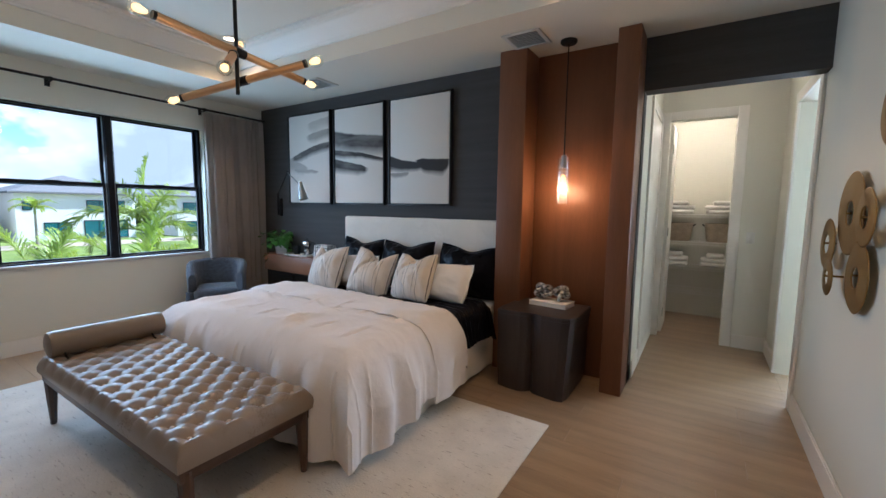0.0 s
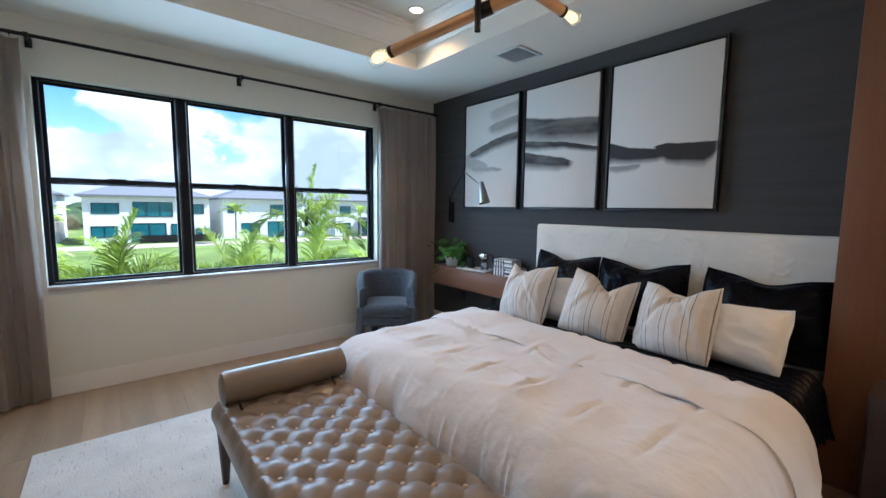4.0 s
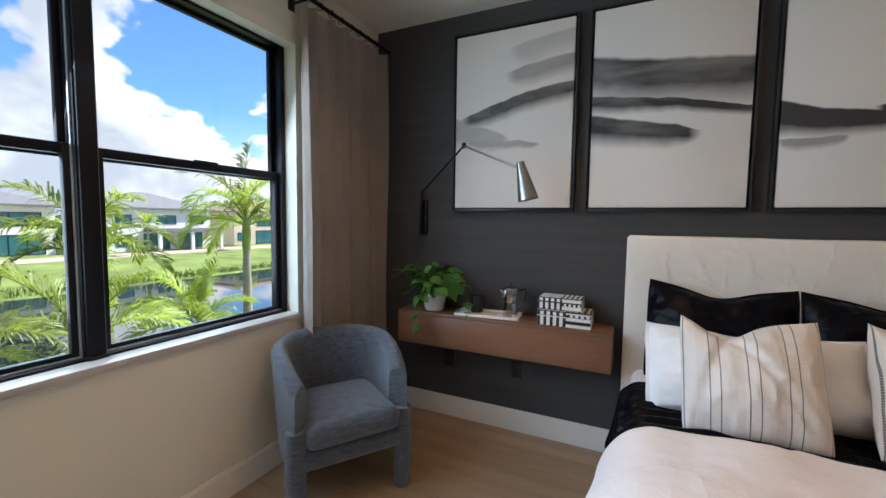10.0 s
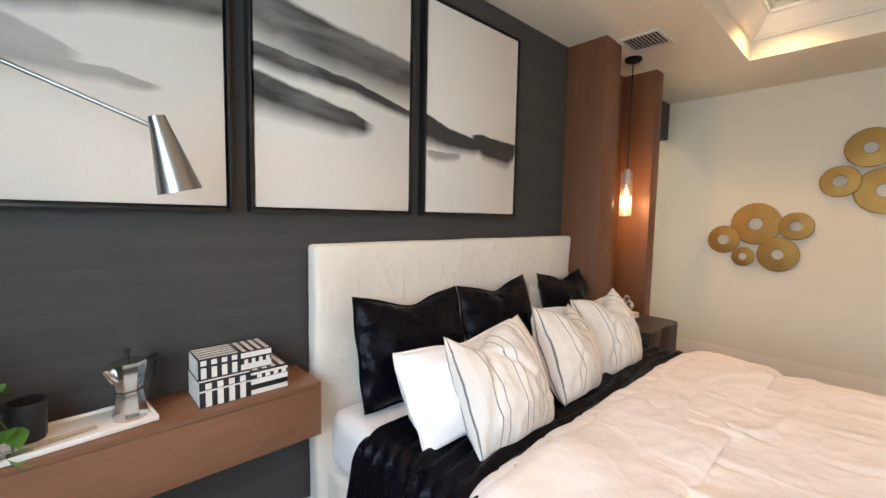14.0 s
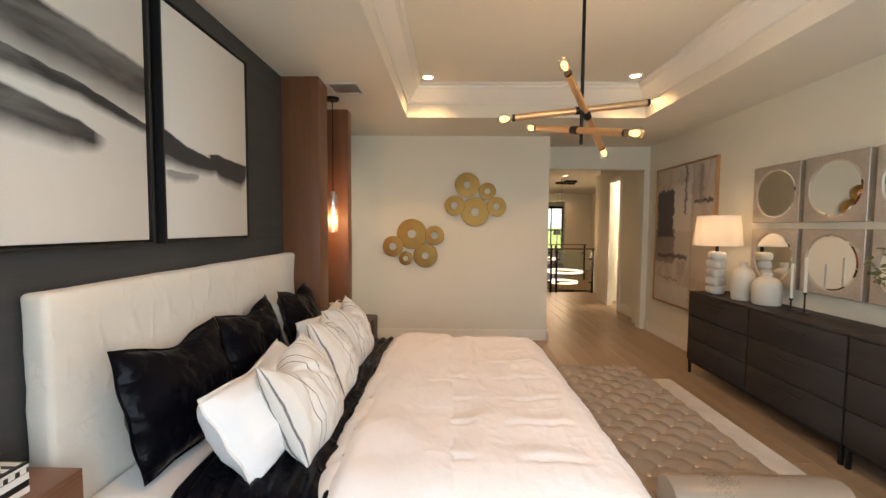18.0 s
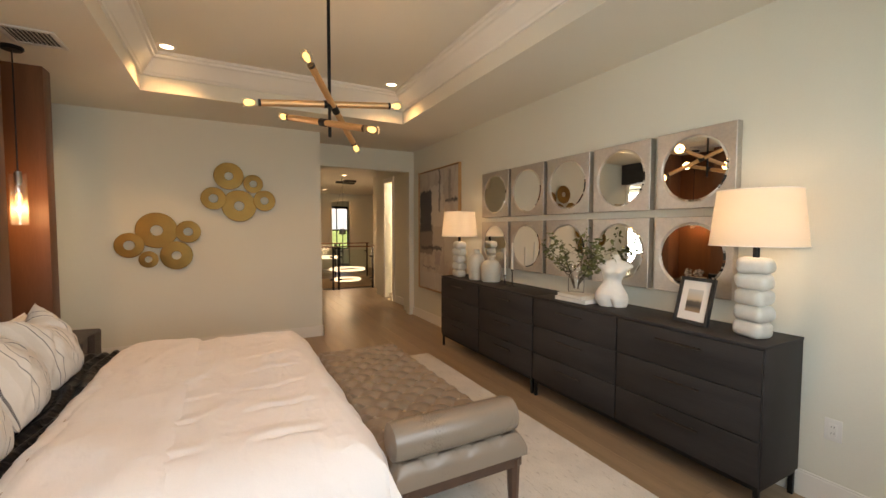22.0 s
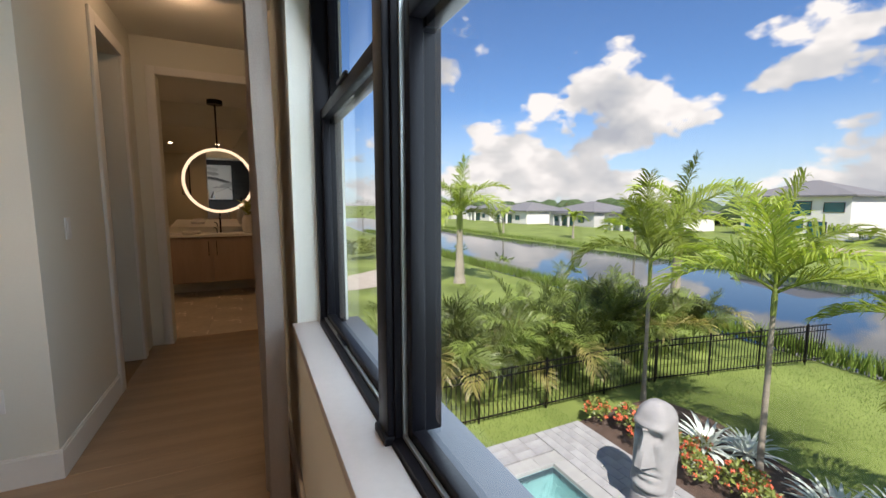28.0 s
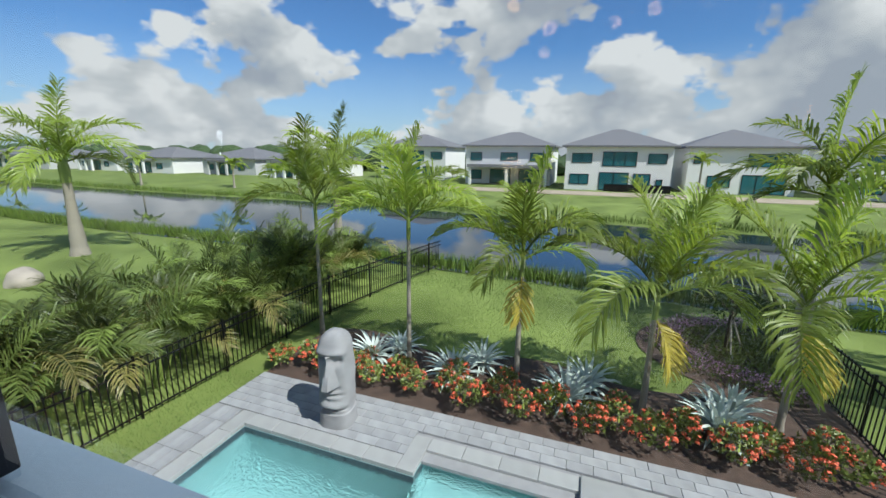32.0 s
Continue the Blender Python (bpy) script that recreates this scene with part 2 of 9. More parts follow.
_tl, _x = _t.nodes.new("ShaderNodeBsdfTranslucent"), nd(_t, "ShaderNodeMixShader", Fac=0.28)
_t.links.new(_t.nodes["Principled BSDF"].inputs["Base Color"].links[0].from_socket, _tl.inputs[0])
_t.links.new(_t.nodes["Principled BSDF"].outputs[0], _x.inputs[1])
_t.links.new(_tl.outputs[0], _x.inputs[2])
_t.links.new(_x.outputs[0], _t.nodes["Material Output"].inputs[0])
M["rug"] = material("ivory_wool_rug", (0.62, 0.58, 0.52), 0.95, vary=0.14, coarse=5, fine=90, bump=0.5, sheen=0.3, spec=0.1)
M["leather"] = material("taupe_leather", (0.225, 0.175, 0.134), 0.30, vary=0.08, coarse=3, fine=160, bump=0.04, spec=0.55)
M["duvet"] = material("ivory_cotton_duvet", (0.76, 0.722, 0.705), 0.85, vary=0.04, coarse=2, fine=200, bump=0.35, bump_scale=24, sheen=0.25, spec=0.2)


def crease(m, amount, turns):
    """Adds sparse soft creases in several directions to a cloth's relief."""
    t = m.node_tree
    bs = t.nodes["Principled BSDF"]
    normal = bs.inputs["Normal"].links[0].from_socket
    for stretch, scale in turns:
        line = math_node(t, "ABSOLUTE", math_node(t, "SUBTRACT", noise_node(t, coords(t, stretch), scale, 2, 0.45, 0.25), 0.5))
        ridge = math_node(t, "SUBTRACT", 1.0, math_node(t, "MULTIPLY", line, 9.0), clamp=True)
        where = ramp_node(t, noise_node(t, coords(t), 3.4 + scale, 2), [(0.48, (0, 0, 0)), (0.62, (1, 1, 1))])
        b = nd(t, "ShaderNodeBump", Strength=amount, Distance=0.014)
        t.links.new(math_node(t, "MULTIPLY", math_node(t, "POWER", ridge, 1.6), where), b.inputs["Height"])
        t.links.new(normal, b.inputs["Normal"])
        normal = b.outputs[0]
    t.links.new(normal, bs.inputs["Normal"])


crease(M["duvet"], 0.17, (((1.0, 3.2, 1.4), 1.9), ((2.6, 1.0, 0.8), 3.1)))
M["sheet"] = material("white_percale", (0.80, 0.80, 0.80), 0.8, vary=0.03, coarse=3, fine=200, bump=0.1, spec=0.2)
M["boucle"] = material("cream_slipcover", (0.78, 0.745, 0.67), 0.92, vary=0.06, coarse=4, fine=220, bump=0.3, sheen=0.3, spec=0.15)
crease(M["boucle"], 0.30, (((3.0, 1.0, 0.7), 2.6), ((1.4, 1.0, 1.2), 4.5)))
M["velvet"] = material("black_velvet", (0.0025, 0.0026, 0.005), 0.30, vary=0.5, coarse=9, fine=60, bump=0.3, bump_scale=30, sheen=0.006, spec=0.09)
crease(M["velvet"], 0.35, (((1.0, 1.0, 2.6), 3.0), ((1.8, 1.0, 1.0), 4.0)))
M["chair_fabric"] = material("slate_blue_chenille", (0.072, 0.086, 0.108), 0.85, vary=0.55, coarse=26, fine=110, bump=0.7, stretch=(1, 1, 3), sheen=0.3, spec=0.2)
M["plaster"] = material("white_plaster", (0.78, 0.76, 0.72), 0.6, vary=0.05, coarse=4, fine=60, bump=0.1)
M["alabaster"] = material("alabaster", (0.63, 0.61, 0.56), 0.35, vary=0.10, coarse=7, fine=40, bump=0.05)
M["ceramic"] = material("cream_ceramic", (0.62, 0.58, 0.50), 0.55, vary=0.08, coarse=5, fine=70, bump=0.12)
M["paper"] = material("white_paper", (0.75, 0.73, 0.70), 0.7, vary=0.05, coarse=3, fine=80, bump=0.05)
M["black_paint"] = material("black_lacquer", (0.012, 0.012, 0.013), 0.4, vary=0.2, bump=0.02)
M["black_ceramic"] = material("matte_black_ceramic", (0.018, 0.019, 0.022), 0.45, vary=0.2, bump=0.05)
M["leaf"] = material("pothos_leaf", (0.075, 0.21, 0.035), 0.36, vary=0.3, coarse=9, fine=40, bump=0.1, per_object=0.2)
M["stem"] = material("green_stem", (0.10, 0.16, 0.05), 0.6, vary=0.2, bump=0.05)
M["twig"] = material("olive_twig", (0.06, 0.05, 0.03), 0.8, vary=0.2, bump=0.05)
M["olive_leaf"] = material("olive_leaf", (0.145, 0.160, 0.058), 0.6, vary=0.3, coarse=20, bump=0.05, per_object=0.2)
M["soil"] = material("potting_soil", (0.03, 0.022, 0.015), 0.95, vary=0.4, fine=90, bump=0.6)
M["marble"] = material("pale_marble_tile", (0.60, 0.55, 0.48), 0.25, vary=0.12, coarse=2.5, fine=14, bump=0.02, per_object=0.05)
M["grey_oak"] = material("grey_washed_oak", (0.36, 0.27, 0.215), 0.5, vary=0.15, coarse=2, fine=30, bump=0.08, stretch=(5, 5, 0.4))
M["glass"] = glass("clear_glass")
M["pane"] = bpy.data.materials.new("window_pane")
M["pane"].use_nodes = True
_t = M["pane"].node_tree
_t.nodes.remove(_t.nodes["Principled BSDF"])
_mix = _t.nodes.new("ShaderNodeMixShader")
_lw = nd(_t, "ShaderNodeLayerWeight", Blend=0.5)
_gloss = math_node(_t, "ADD", math_node(_t, "MULTIPLY", math_node(_t, "POWER", _lw.outputs["Facing"], 4.0), 0.55), 0.035)
_tr = nd(_t, "ShaderNodeBsdfTransparent", Color=(0.93, 0.97, 0.96, 1))
_gl = nd(_t, "ShaderNodeBsdfGlossy", Roughness=0.01)
_t.links.new(_gloss, _mix.inputs[0])
_t.links.new(_tr.outputs[0], _mix.inputs[1])
_t.links.new(_gl.outputs[0], _mix.inputs[2])
_t.links.new(_mix.outputs[0], _t.nodes["Material Output"].inputs[0])
M["bulb_glow"] = emitter("bulb_filament", (1.0, 0.46, 0.13), 1.9)
M["spot_glow"] = emitter("downlight_lens", (1.0, 0.74, 0.45), 7)
M["ring_glow"] = emitter("led_ring", (1.0, 0.72, 0.48), 0.9)
M["stirrer"] = material("pale_birch", (0.46, 0.36, 0.25), 0.6, vary=0.25, coarse=20, fine=60, bump=0.1, per_object=0.25)
M["bronze"] = material("dark_bronze", (0.045, 0.033, 0.027), 0.40, metal=0.6, vary=0.1, bump=0.02)
M["plastic"] = material("white_plastic", (0.74, 0.73, 0.70), 0.4, vary=0.02, bump=0)
M["vent"] = material("vent_enamel", (0.60, 0.60, 0.58), 0.45, vary=0.04, bump=0.02)
M["wax"] = material("white_wax", (0.74, 0.71, 0.64), 0.5, vary=0.03, bump=0.02)
M["towel"] = material("white_towel", (0.74, 0.72, 0.68), 0.95, vary=0.06, fine=150, bump=0.5)
M["basket"] = material("woven_basket", (0.46, 0.38, 0.29), 0.85, vary=0.2, coarse=14, fine=70, bump=0.6)
M["rope"] = material("marbled_stone", (0.52, 0.50, 0.48), 0.3, vary=0.15, coarse=22, fine=50, bump=0.05)
_t = M["rope"].node_tree
_bs = _t.nodes["Principled BSDF"]
_vein = ramp_node(_t, noise_node(_t, coords(_t, (1, 1, 1.6)), 26, 4, 0.6, 1.2), [(0.44, (0, 0, 0)), (0.54, (1, 1, 1))])
_t.links.new(mix_node(_t, _vein, (0.035, 0.033, 0.033), _bs.inputs["Base Color"].links[0].from_socket), _bs.inputs["Base Color"])

# seeded pendant glass: mostly clear, with a faint milky body that its lamp lights up
_m = bpy.data.materials.new("seeded_glass")
_m.use_nodes = True
_t = _m.node_tree
_t.nodes.remove(_t.nodes["Principled BSDF"])
_a, _tl, _g = nd(_t, "ShaderNodeBsdfTransparent"), nd(_t, "ShaderNodeBsdfTranslucent", Color=(0.85, 0.80, 0.72, 1)), nd(_t, "ShaderNodeBsdfGlossy", Roughness=0.08)
_x, _y = nd(_t, "ShaderNodeMixShader", Fac=0.035), nd(_t, "ShaderNodeMixShader", Fac=0.11)
for _p, _q in ((_a.outputs[0], _x.inputs[1]), (_tl.outputs[0], _x.inputs[2]), (_x.outputs[0], _y.inputs[1]), (_g.outputs[0], _y.inputs[2]), (_y.outputs[0], _t.nodes["Material Output"].inputs[0])):
    _t.links.new(_p, _q)
M["seeded_glass"] = _m

# lamp shade: thin linen that lets its lamp shine through
_m = bpy.data.materials.new("linen_shade")
_m.use_nodes = True
_t = _m.node_tree
_t.nodes.remove(_t.nodes["Principled BSDF"])
_d, _tl, _x = nd(_t, "ShaderNodeBsdfDiffuse", Color=(0.80, 0.77, 0.70, 1)), nd(_t, "ShaderNodeBsdfTranslucent", Color=(0.80, 0.72, 0.60, 1)), nd(_t, "ShaderNodeMixShader", Fac=0.55)
_t.links.new(_d.outputs[0], _x.inputs[1])
_t.links.new(_tl.outputs[0], _x.inputs[2])
_t.links.new(_x.outputs[0], _t.nodes["Material Output"].inputs[0])
M["shade"] = _m


# paler than the bench leather: the buttons' highlight is put into the colour
M["button"] = material("covered_button", (0.52, 0.40, 0.31), 0.30, vary=0.05, coarse=30, fine=200, bump=0.05, spec=0.6)
# striped pillow linen: pairs of dotted dark lines on ivory
_m = material("striped_linen", (0.70, 0.66, 0.61), 0.9, vary=0.06, coarse=3, fine=160, bump=0.3, sheen=0.2, spec=0.15)
_t = _m.node_tree
_bs = _t.nodes["Principled BSDF"]
_src = _bs.inputs["Base Color"].links[0].from_socket
_sp = _t.nodes.new("ShaderNodeSeparateXYZ")
_t.links.new(coords(_t, kind="UV"), _sp.inputs[0])
_f = math_node(_t, "FRACT", math_node(_t, "ADD", math_node(_t, "MULTIPLY", _sp.outputs[0], 8.4), 0.5))
_l1 = math_node(_t, "LESS_THAN", math_node(_t, "ABSOLUTE", math_node(_t, "SUBTRACT", _f, 0.36)), 0.017)
_l2 = math_node(_t, "LESS_THAN", math_node(_t, "ABSOLUTE", math_node(_t, "SUBTRACT", _f, 0.64)), 0.017)
_dash = math_node(_t, "LESS_THAN", math_node(_t, "FRACT", math_node(_t, "MULTIPLY", _sp.outputs[1], 110.0)), 0.80)
_band = math_node(_t, "LESS_THAN", math_node(_t, "ABSOLUTE", math_node(_t, "SUBTRACT", _f, 0.0)), 0.25)
_base = mix_node(_t, math_node(_t, "MULTIPLY", _band, 0.16), _src, (0.42, 0.35, 0.27))
_t.links.new(mix_node(_t, math_node(_t, "MULTIPLY", math_node(_t, "ADD", _l1, _l2, clamp=True), _dash), _base, (0.09, 0.088, 0.095)), _bs.inputs["Base Color"])
crease(_m, 0.35, (((1.0, 1.0, 1.6), 3.0), ((2.2, 1.0, 0.8), 4.0)))
M["stripe"] = _m


# ---- mesh helpers ----
def box(bm, x0, x1, y0, y1, z0, z1, bevel=0.0, seg=2):
    vs = bmesh.ops.create_cube(bm, size=1.0)["verts"]
    for v in vs:
        v.co = ((x0 + x1) / 2 + v.co.x * (x1 - x0), (y0 + y1) / 2 + v.co.y * (y1 - y0), (z0 + z1) / 2 + v.co.z * (z1 - z0))
    if bevel:
        es = {e for v in vs for e in v.link_edges}
        bmesh.ops.bevel(bm, geom=list(es), offset=bevel, segments=seg, profile=0.5, affect="EDGES")
    return bm


def cube(x0, x1, y0, y1, z0, z1, bevel=0.004, seg=2):
    return box(bmesh.new(), x0, x1, y0, y1, z0, z1, bevel, seg)


def tube(bm, points, radii, seg=10, caps=True):
    """A round bar along a line of points."""
    pts = [Vector(p) for p in points]
    if isinstance(radii, (int, float)):
        radii = [radii] * len(pts)
    rings, side = [], None
    for i, p in enumerate(pts):
        way = (pts[min(i + 1, len(pts) - 1)] - pts[max(i - 1, 0)]).normalized()
        if side is None or abs(side.dot(way)) > 0.95:
            side = way.orthogonal().normalized()
        side = (side - way * side.dot(way)).normalized()
        other = way.cross(side)
        rings.append([bm.verts.new(p + radii[i] * (math.cos(a) * side + math.sin(a) * other)) for a in (2 * math.pi * k / seg for k in range(seg))])
    for a, b in zip(rings, rings[1:]):
        for k in range(seg):
            bm.faces.new((a[k], a[(k + 1) % seg], b[(k + 1) % seg], b[k]))
    if caps:
        bm.faces.new(rings[0][::-1])
        bm.faces.new(rings[-1])
    return bm


def lathe(profile, seg=28, bm=None, x=0.0, y=0.0):
    """A turned shape from (radius, z) pairs."""
    bm = bm or bmesh.new()
    rings = []
    for r, z in profile:
        if r < 1e-5:
            rings.append([bm.verts.new((x, y, z))])
        else:
            rings.append([bm.verts.new((x + r * math.cos(2 * math.pi * k / seg), y + r * math.sin(2 * math.pi * k / seg), z)) for k in range(seg)])
    for a, b in zip(rings, rings[1:]):
        for k in range(seg):
            q = (k + 1) % seg
            if len(a) == 1 and len(b) > 1:
                bm.faces.new((a[0], b[q], b[k]))
            elif len(b) == 1 and len(a) > 1:
                bm.faces.new((a[k], a[q], b[0]))
            elif len(a) > 1:
                bm.faces.new((a[k], a[q], b[q], b[k]))
    return bm


def sheet(f, nu, nv, closed=False):
    """A surface from f(u, v), with u and v from 0 to 1."""
    bm = bmesh.new()
    vs = [[bm.verts.new(f(i / nu, j / nv)) for j in range(nv + 1)] for i in range(nu + (0 if closed else 1))]
    n = len(vs)
    for i in range(nu):
        a, b = vs[i], vs[(i + 1) % n]
        for j in range(nv):
            bm.faces.new((a[j], b[j], b[j + 1], a[j + 1]))
    return bm


def thick(bm, depth):
    """Gives a sheet a thickness."""
    bmesh.ops.recalc_face_normals(bm, faces=bm.faces)
    bmesh.ops.solidify(bm, geom=list(bm.faces), thickness=depth)
    return bm


def wobble(p, s, a):
    return noise.noise(Vector(p) * s) * a


def to_mesh(name, bm, mat, smooth=True, angle=40):
    bmesh.ops.recalc_face_normals(bm, faces=bm.faces)
    me = bpy.data.meshes.new(name)
    bm.to_mesh(me)
    bm.free()
    me.materials.append(M[mat] if isinstance(mat, str) else mat)
    if smooth:
        me.shade_smooth()
        me.set_sharp_from_angle(angle=radians(angle))
    return me


def part(name, bm, mat, parent, label="", at=None, smooth=True):
    ob = new(name, to_mesh(name, bm, mat, smooth))
    ob.parent = parent
    if at is not None:
        ob.matrix_basis = at if isinstance(at, Matrix) else Matrix.Translation(at)
    return tagged(ob, label) if label else ob


def again(ob, at, name=None):
    """The same part once more, under the same thing."""
    o = ob.copy()
    scene.collection.objects.link(o)
    o.matrix_basis = at if isinstance(at, Matrix) else Matrix.Translation(at)
    return o


def thing(name, at, label, category, group="", kind=""):
    ob = new(name)
    ob.empty_display_size = 0.1
    ob.matrix_basis = at if isinstance(at, Matrix) else Matrix.Translation(at)
    return tagged(ob, label, category, group, kind)


def solid(name, bm, mat, label, category, group="", kind="", at=None, smooth=True):
    ob = new(name, to_mesh(name, bm, mat, smooth))
    if at is not None:
        ob.matrix_basis = at if isinstance(at, Matrix) else Matrix.Translation(at)
    return tagged(ob, label, category, group, kind)


def walls(name, boxes, mat, label, bevel=0.0):
    bm = bmesh.new()
    for b in boxes:
        box(bm, *b, bevel)
    return solid(name, bm, mat, label, "wall", kind="structure", smooth=False)


# ---- the setting: bedroom, passages, landing ----
CEIL = 2.777
LX, DY = 6.035, -4.41                     # far wall and dresser wall
WY0, WY1, WZ0, WZ1 = -3.63, -0.82, 0.83, 2.385
TOP = 3.4
walls("wall_west", [(-0.2, 0, -9.2, WY0, 0, TOP), (-0.2, 0, WY1, 0.15, 0, TOP), (-0.2, 0, WY0, WY1, 0, WZ0), (-0.2, 0, WY0, WY1, WZ1, TOP)],
      "white_wall", "white painted wall with a wide window opening")
walls("wall_north", [(0, 4.95, 0, 0.15, 0, CEIL), (4.95, LX, 0, 0.15, 2.38, CEIL)], "charcoal", "charcoal grasscloth accent wall behind the bed")
walls("wall_east", [(LX, LX + 0.15, DY + 1.685, 0.22, 0, CEIL), (LX, LX + 0.15, 0.22, 1.0, 2.38, CEIL), (LX, LX + 0.15, 1.0, 1.65, 0, CEIL),
                    (LX + 0.15, 6.75, -2.725, -2.575, 0, CEIL)], "white_wall", "white painted wall with a doorway")
walls("wall_south", [(1.03, 7.2, DY - 0.15, DY, 0, CEIL), (0, 1.03, DY - 0.15, DY, 2.39, CEIL)], "white_wall", "white painted wall behind the dresser")
walls("wall_entry", [(6.75, 6.9, -2.575, -2.0, 0, CEIL), (6.75, 6.9, DY + 0.08, -2.575, 2.44, CEIL), (6.75, 6.9, DY, DY + 0.08, 0, CEIL)], "white_wall", "white wall with a wide cased opening")
# passage to the linen closet
walls("wall_closet_passage", [(4.80, 4.95, 0.15, 1.65, 0, CEIL), (4.80, 5.03, 1.65, 1.77, 0, CEIL), (5.64, LX + 0.15, 1.65, 1.77, 0, CEIL), (5.03, 5.64, 1.65, 1.77, 2.44, CEIL),
                              (4.5, 4.6, 1.77, 3.0, 0, CEIL), (6.0, 6.1, 1.77, 3.0, 0, CEIL), (4.5, 6.1, 3.0, 3.1, 0, CEIL), (4.6, 4.8, 1.67, 1.77, 0, CEIL)],
      "white_wall", "white walls of the linen closet passage")
# side room with a curtained window
walls("wall_side_room", [(LX + 0.15, 8.6, -0.6, -0.5, 0, CEIL), (8.6, 8.7, -0.6, 2.7, 0, CEIL), (LX + 0.15, 6.6, 2.6, 2.7, 0, CEIL), (8.2, 8.6, 2.6, 2.7, 0, CEIL), (6.6, 8.2, 2.6, 2.7, 2.4, CEIL), (6.6, 8.2, 2.6, 2.7, 0, 0.4),
                         (LX + 0.05, LX + 0.15, 1.77, 2.7, 0, CEIL)], "white_wall", "white walls of the side room")
# passage to the bathroom, the dressing closet and the bathroom
walls("wall_bath_passage", [(1.03, 1.18, -5.46, DY - 0.15, 0, CEIL), (1.03, 1.18, -6.45, -6.08, 0, CEIL), (1.03, 1.18, -6.08, -5.46, 2.48, CEIL), (0.86, 1.18, -6.60, -6.45, 0, CEIL), (0, 0.10, -6.60, -6.45, 0, CEIL), (0.10, 0.86, -6.60, -6.45, 2.46, CEIL)],
      "white_wall", "white walls of the passage to the bathroom")
walls("wall_bathroom", [(0, 3.2, -9.2, -9.05, 0, CEIL), (3.05, 3.2, -9.05, -6.6, 0, CEIL), (1.18, 3.2, -6.60, -6.5, 0, CEIL)], "white_wall", "pale bathroom walls")
walls("wall_dressing_closet", [(2.4, 2.5, -6.5, DY - 0.15, 0, CEIL)], "white_wall", "white back wall of the dressing closet")
# landing beyond the entry
walls("wall_landing", [(6.9, 7.2, -2.1, -2.0, 0, CEIL), (7.2, 8.15, DY - 0.25, DY - 0.15, 0, CEIL), (8.15, 8.62, DY - 0.25, DY - 0.15, 2.44, CEIL), (8.62, 9.2, DY - 0.25, DY - 0.15, 0, CEIL), (9.1, 9.2, -4.85, DY - 0.25, 0, CEIL),
                       (9.2, 10.3, -5.0, -4.85, -3.0, CEIL), (10.2, 10.3, -6.5, -5.0, -3.0, CEIL), (10.2, 18.1, -6.6, -6.5, -3.0, CEIL), (6.9, 18.0, 0.3, 0.4, -3.0, CEIL), (6.9, 7.0, -2.0, 0.3, 0, CEIL),
                       (15.5, 15.65, -4.95, 0.3, 0, CEIL), (15.5, 15.65, -6.5, -5.6, 0, CEIL), (15.5, 15.65, -5.6, -4.95, 2.5, CEIL),
                       (18.0, 18.1, -6.5, -6.2, -3, CEIL), (18.0, 18.1, -5.4, 0.4, -3, CEIL), (18.0, 18.1, -6.2, -5.4, 2.45, CEIL), (18.0, 18.1, -6.2, -5.4, -3, 0.6),
                       (7.0, 8.15, -6.5, -6.4, 0, CEIL), (7.0, 7.1, -6.4, -4.66, 0, CEIL), (8.15, 9.2, -6.5, -6.4, 0, CEIL), (9.1, 9.2, -6.4, -4.85, 0, CEIL), (10.25, 10.3, -3.7, 0.3, -3.0, -0.3)],
      "white_wall", "white walls round the stair landing")
walls("wall_brown_pier", [(13.4, 13.6, -6.4, -6.0, 0, CEIL)], "walnut", "walnut clad pier beside the stairs")

# floors
TX0, TX1, TY0, TY1 = 0.89, 5.113, -3.555, -0.90
floor = solid("floor", cube(0, 10.3, -6.6, 3.1, -0.30, -0.012, 0), "oak_gap", "light oak plank floor", "floor", kind="structure", smooth=False)
solid("floor_bathroom", cube(0, 3.2, -9.2, -6.6, -0.30, -0.004, 0), "marble", "pale marble bathroom floor", "floor", kind="structure", smooth=False)
solid("floor_far_landing", cube(12.6, 18.1, -6.6, 0.4, -0.30, 0.0, 0), "oak", "pale plank floor of the far landing", "floor", kind="structure", smooth=False)
solid("floor_lower", cube(10.2, 18.1, -6.6, 0.4, -3.2, -3.0, 0), "marble", "pale tiled floor of the storey below", "floor", kind="structure", smooth=False)

# ceiling with its raised tray
bm = bmesh.new()
for b in ((-0.2, TX0, -9.2, 0.15), (TX1, 18.1, -9.2, 3.1), (TX0, TX1, -9.2, TY0), (TX0, TX1, TY1, 3.1)):
    box(bm, *b, CEIL, CEIL + 0.04)
for b in ((TX0 - 0.05, TX0, TY0 - 0.05, TY1 + 0.05), (TX1, TX1 + 0.05, TY0 - 0.05, TY1 + 0.05), (TX0, TX1, TY0 - 0.05, TY0), (TX0, TX1, TY1, TY1 + 0.05)):
    box(bm, *b, CEIL + 0.04, 3.16)
box(bm, TX0 - 0.05, TX1 + 0.05, TY0 - 0.05, TY1 + 0.05, 3.115, 3.16)
solid("ceiling", bm, "ceiling", "white ceiling with a raised rectangular tray", "ceiling", kind="structure", smooth=False)
solid("roof", cube(-0.6, 18.6, -9.8, 3.6, TOP, TOP + 0.15, 0), "trim", "flat cover over the rooms", "roof", kind="structure", smooth=False)

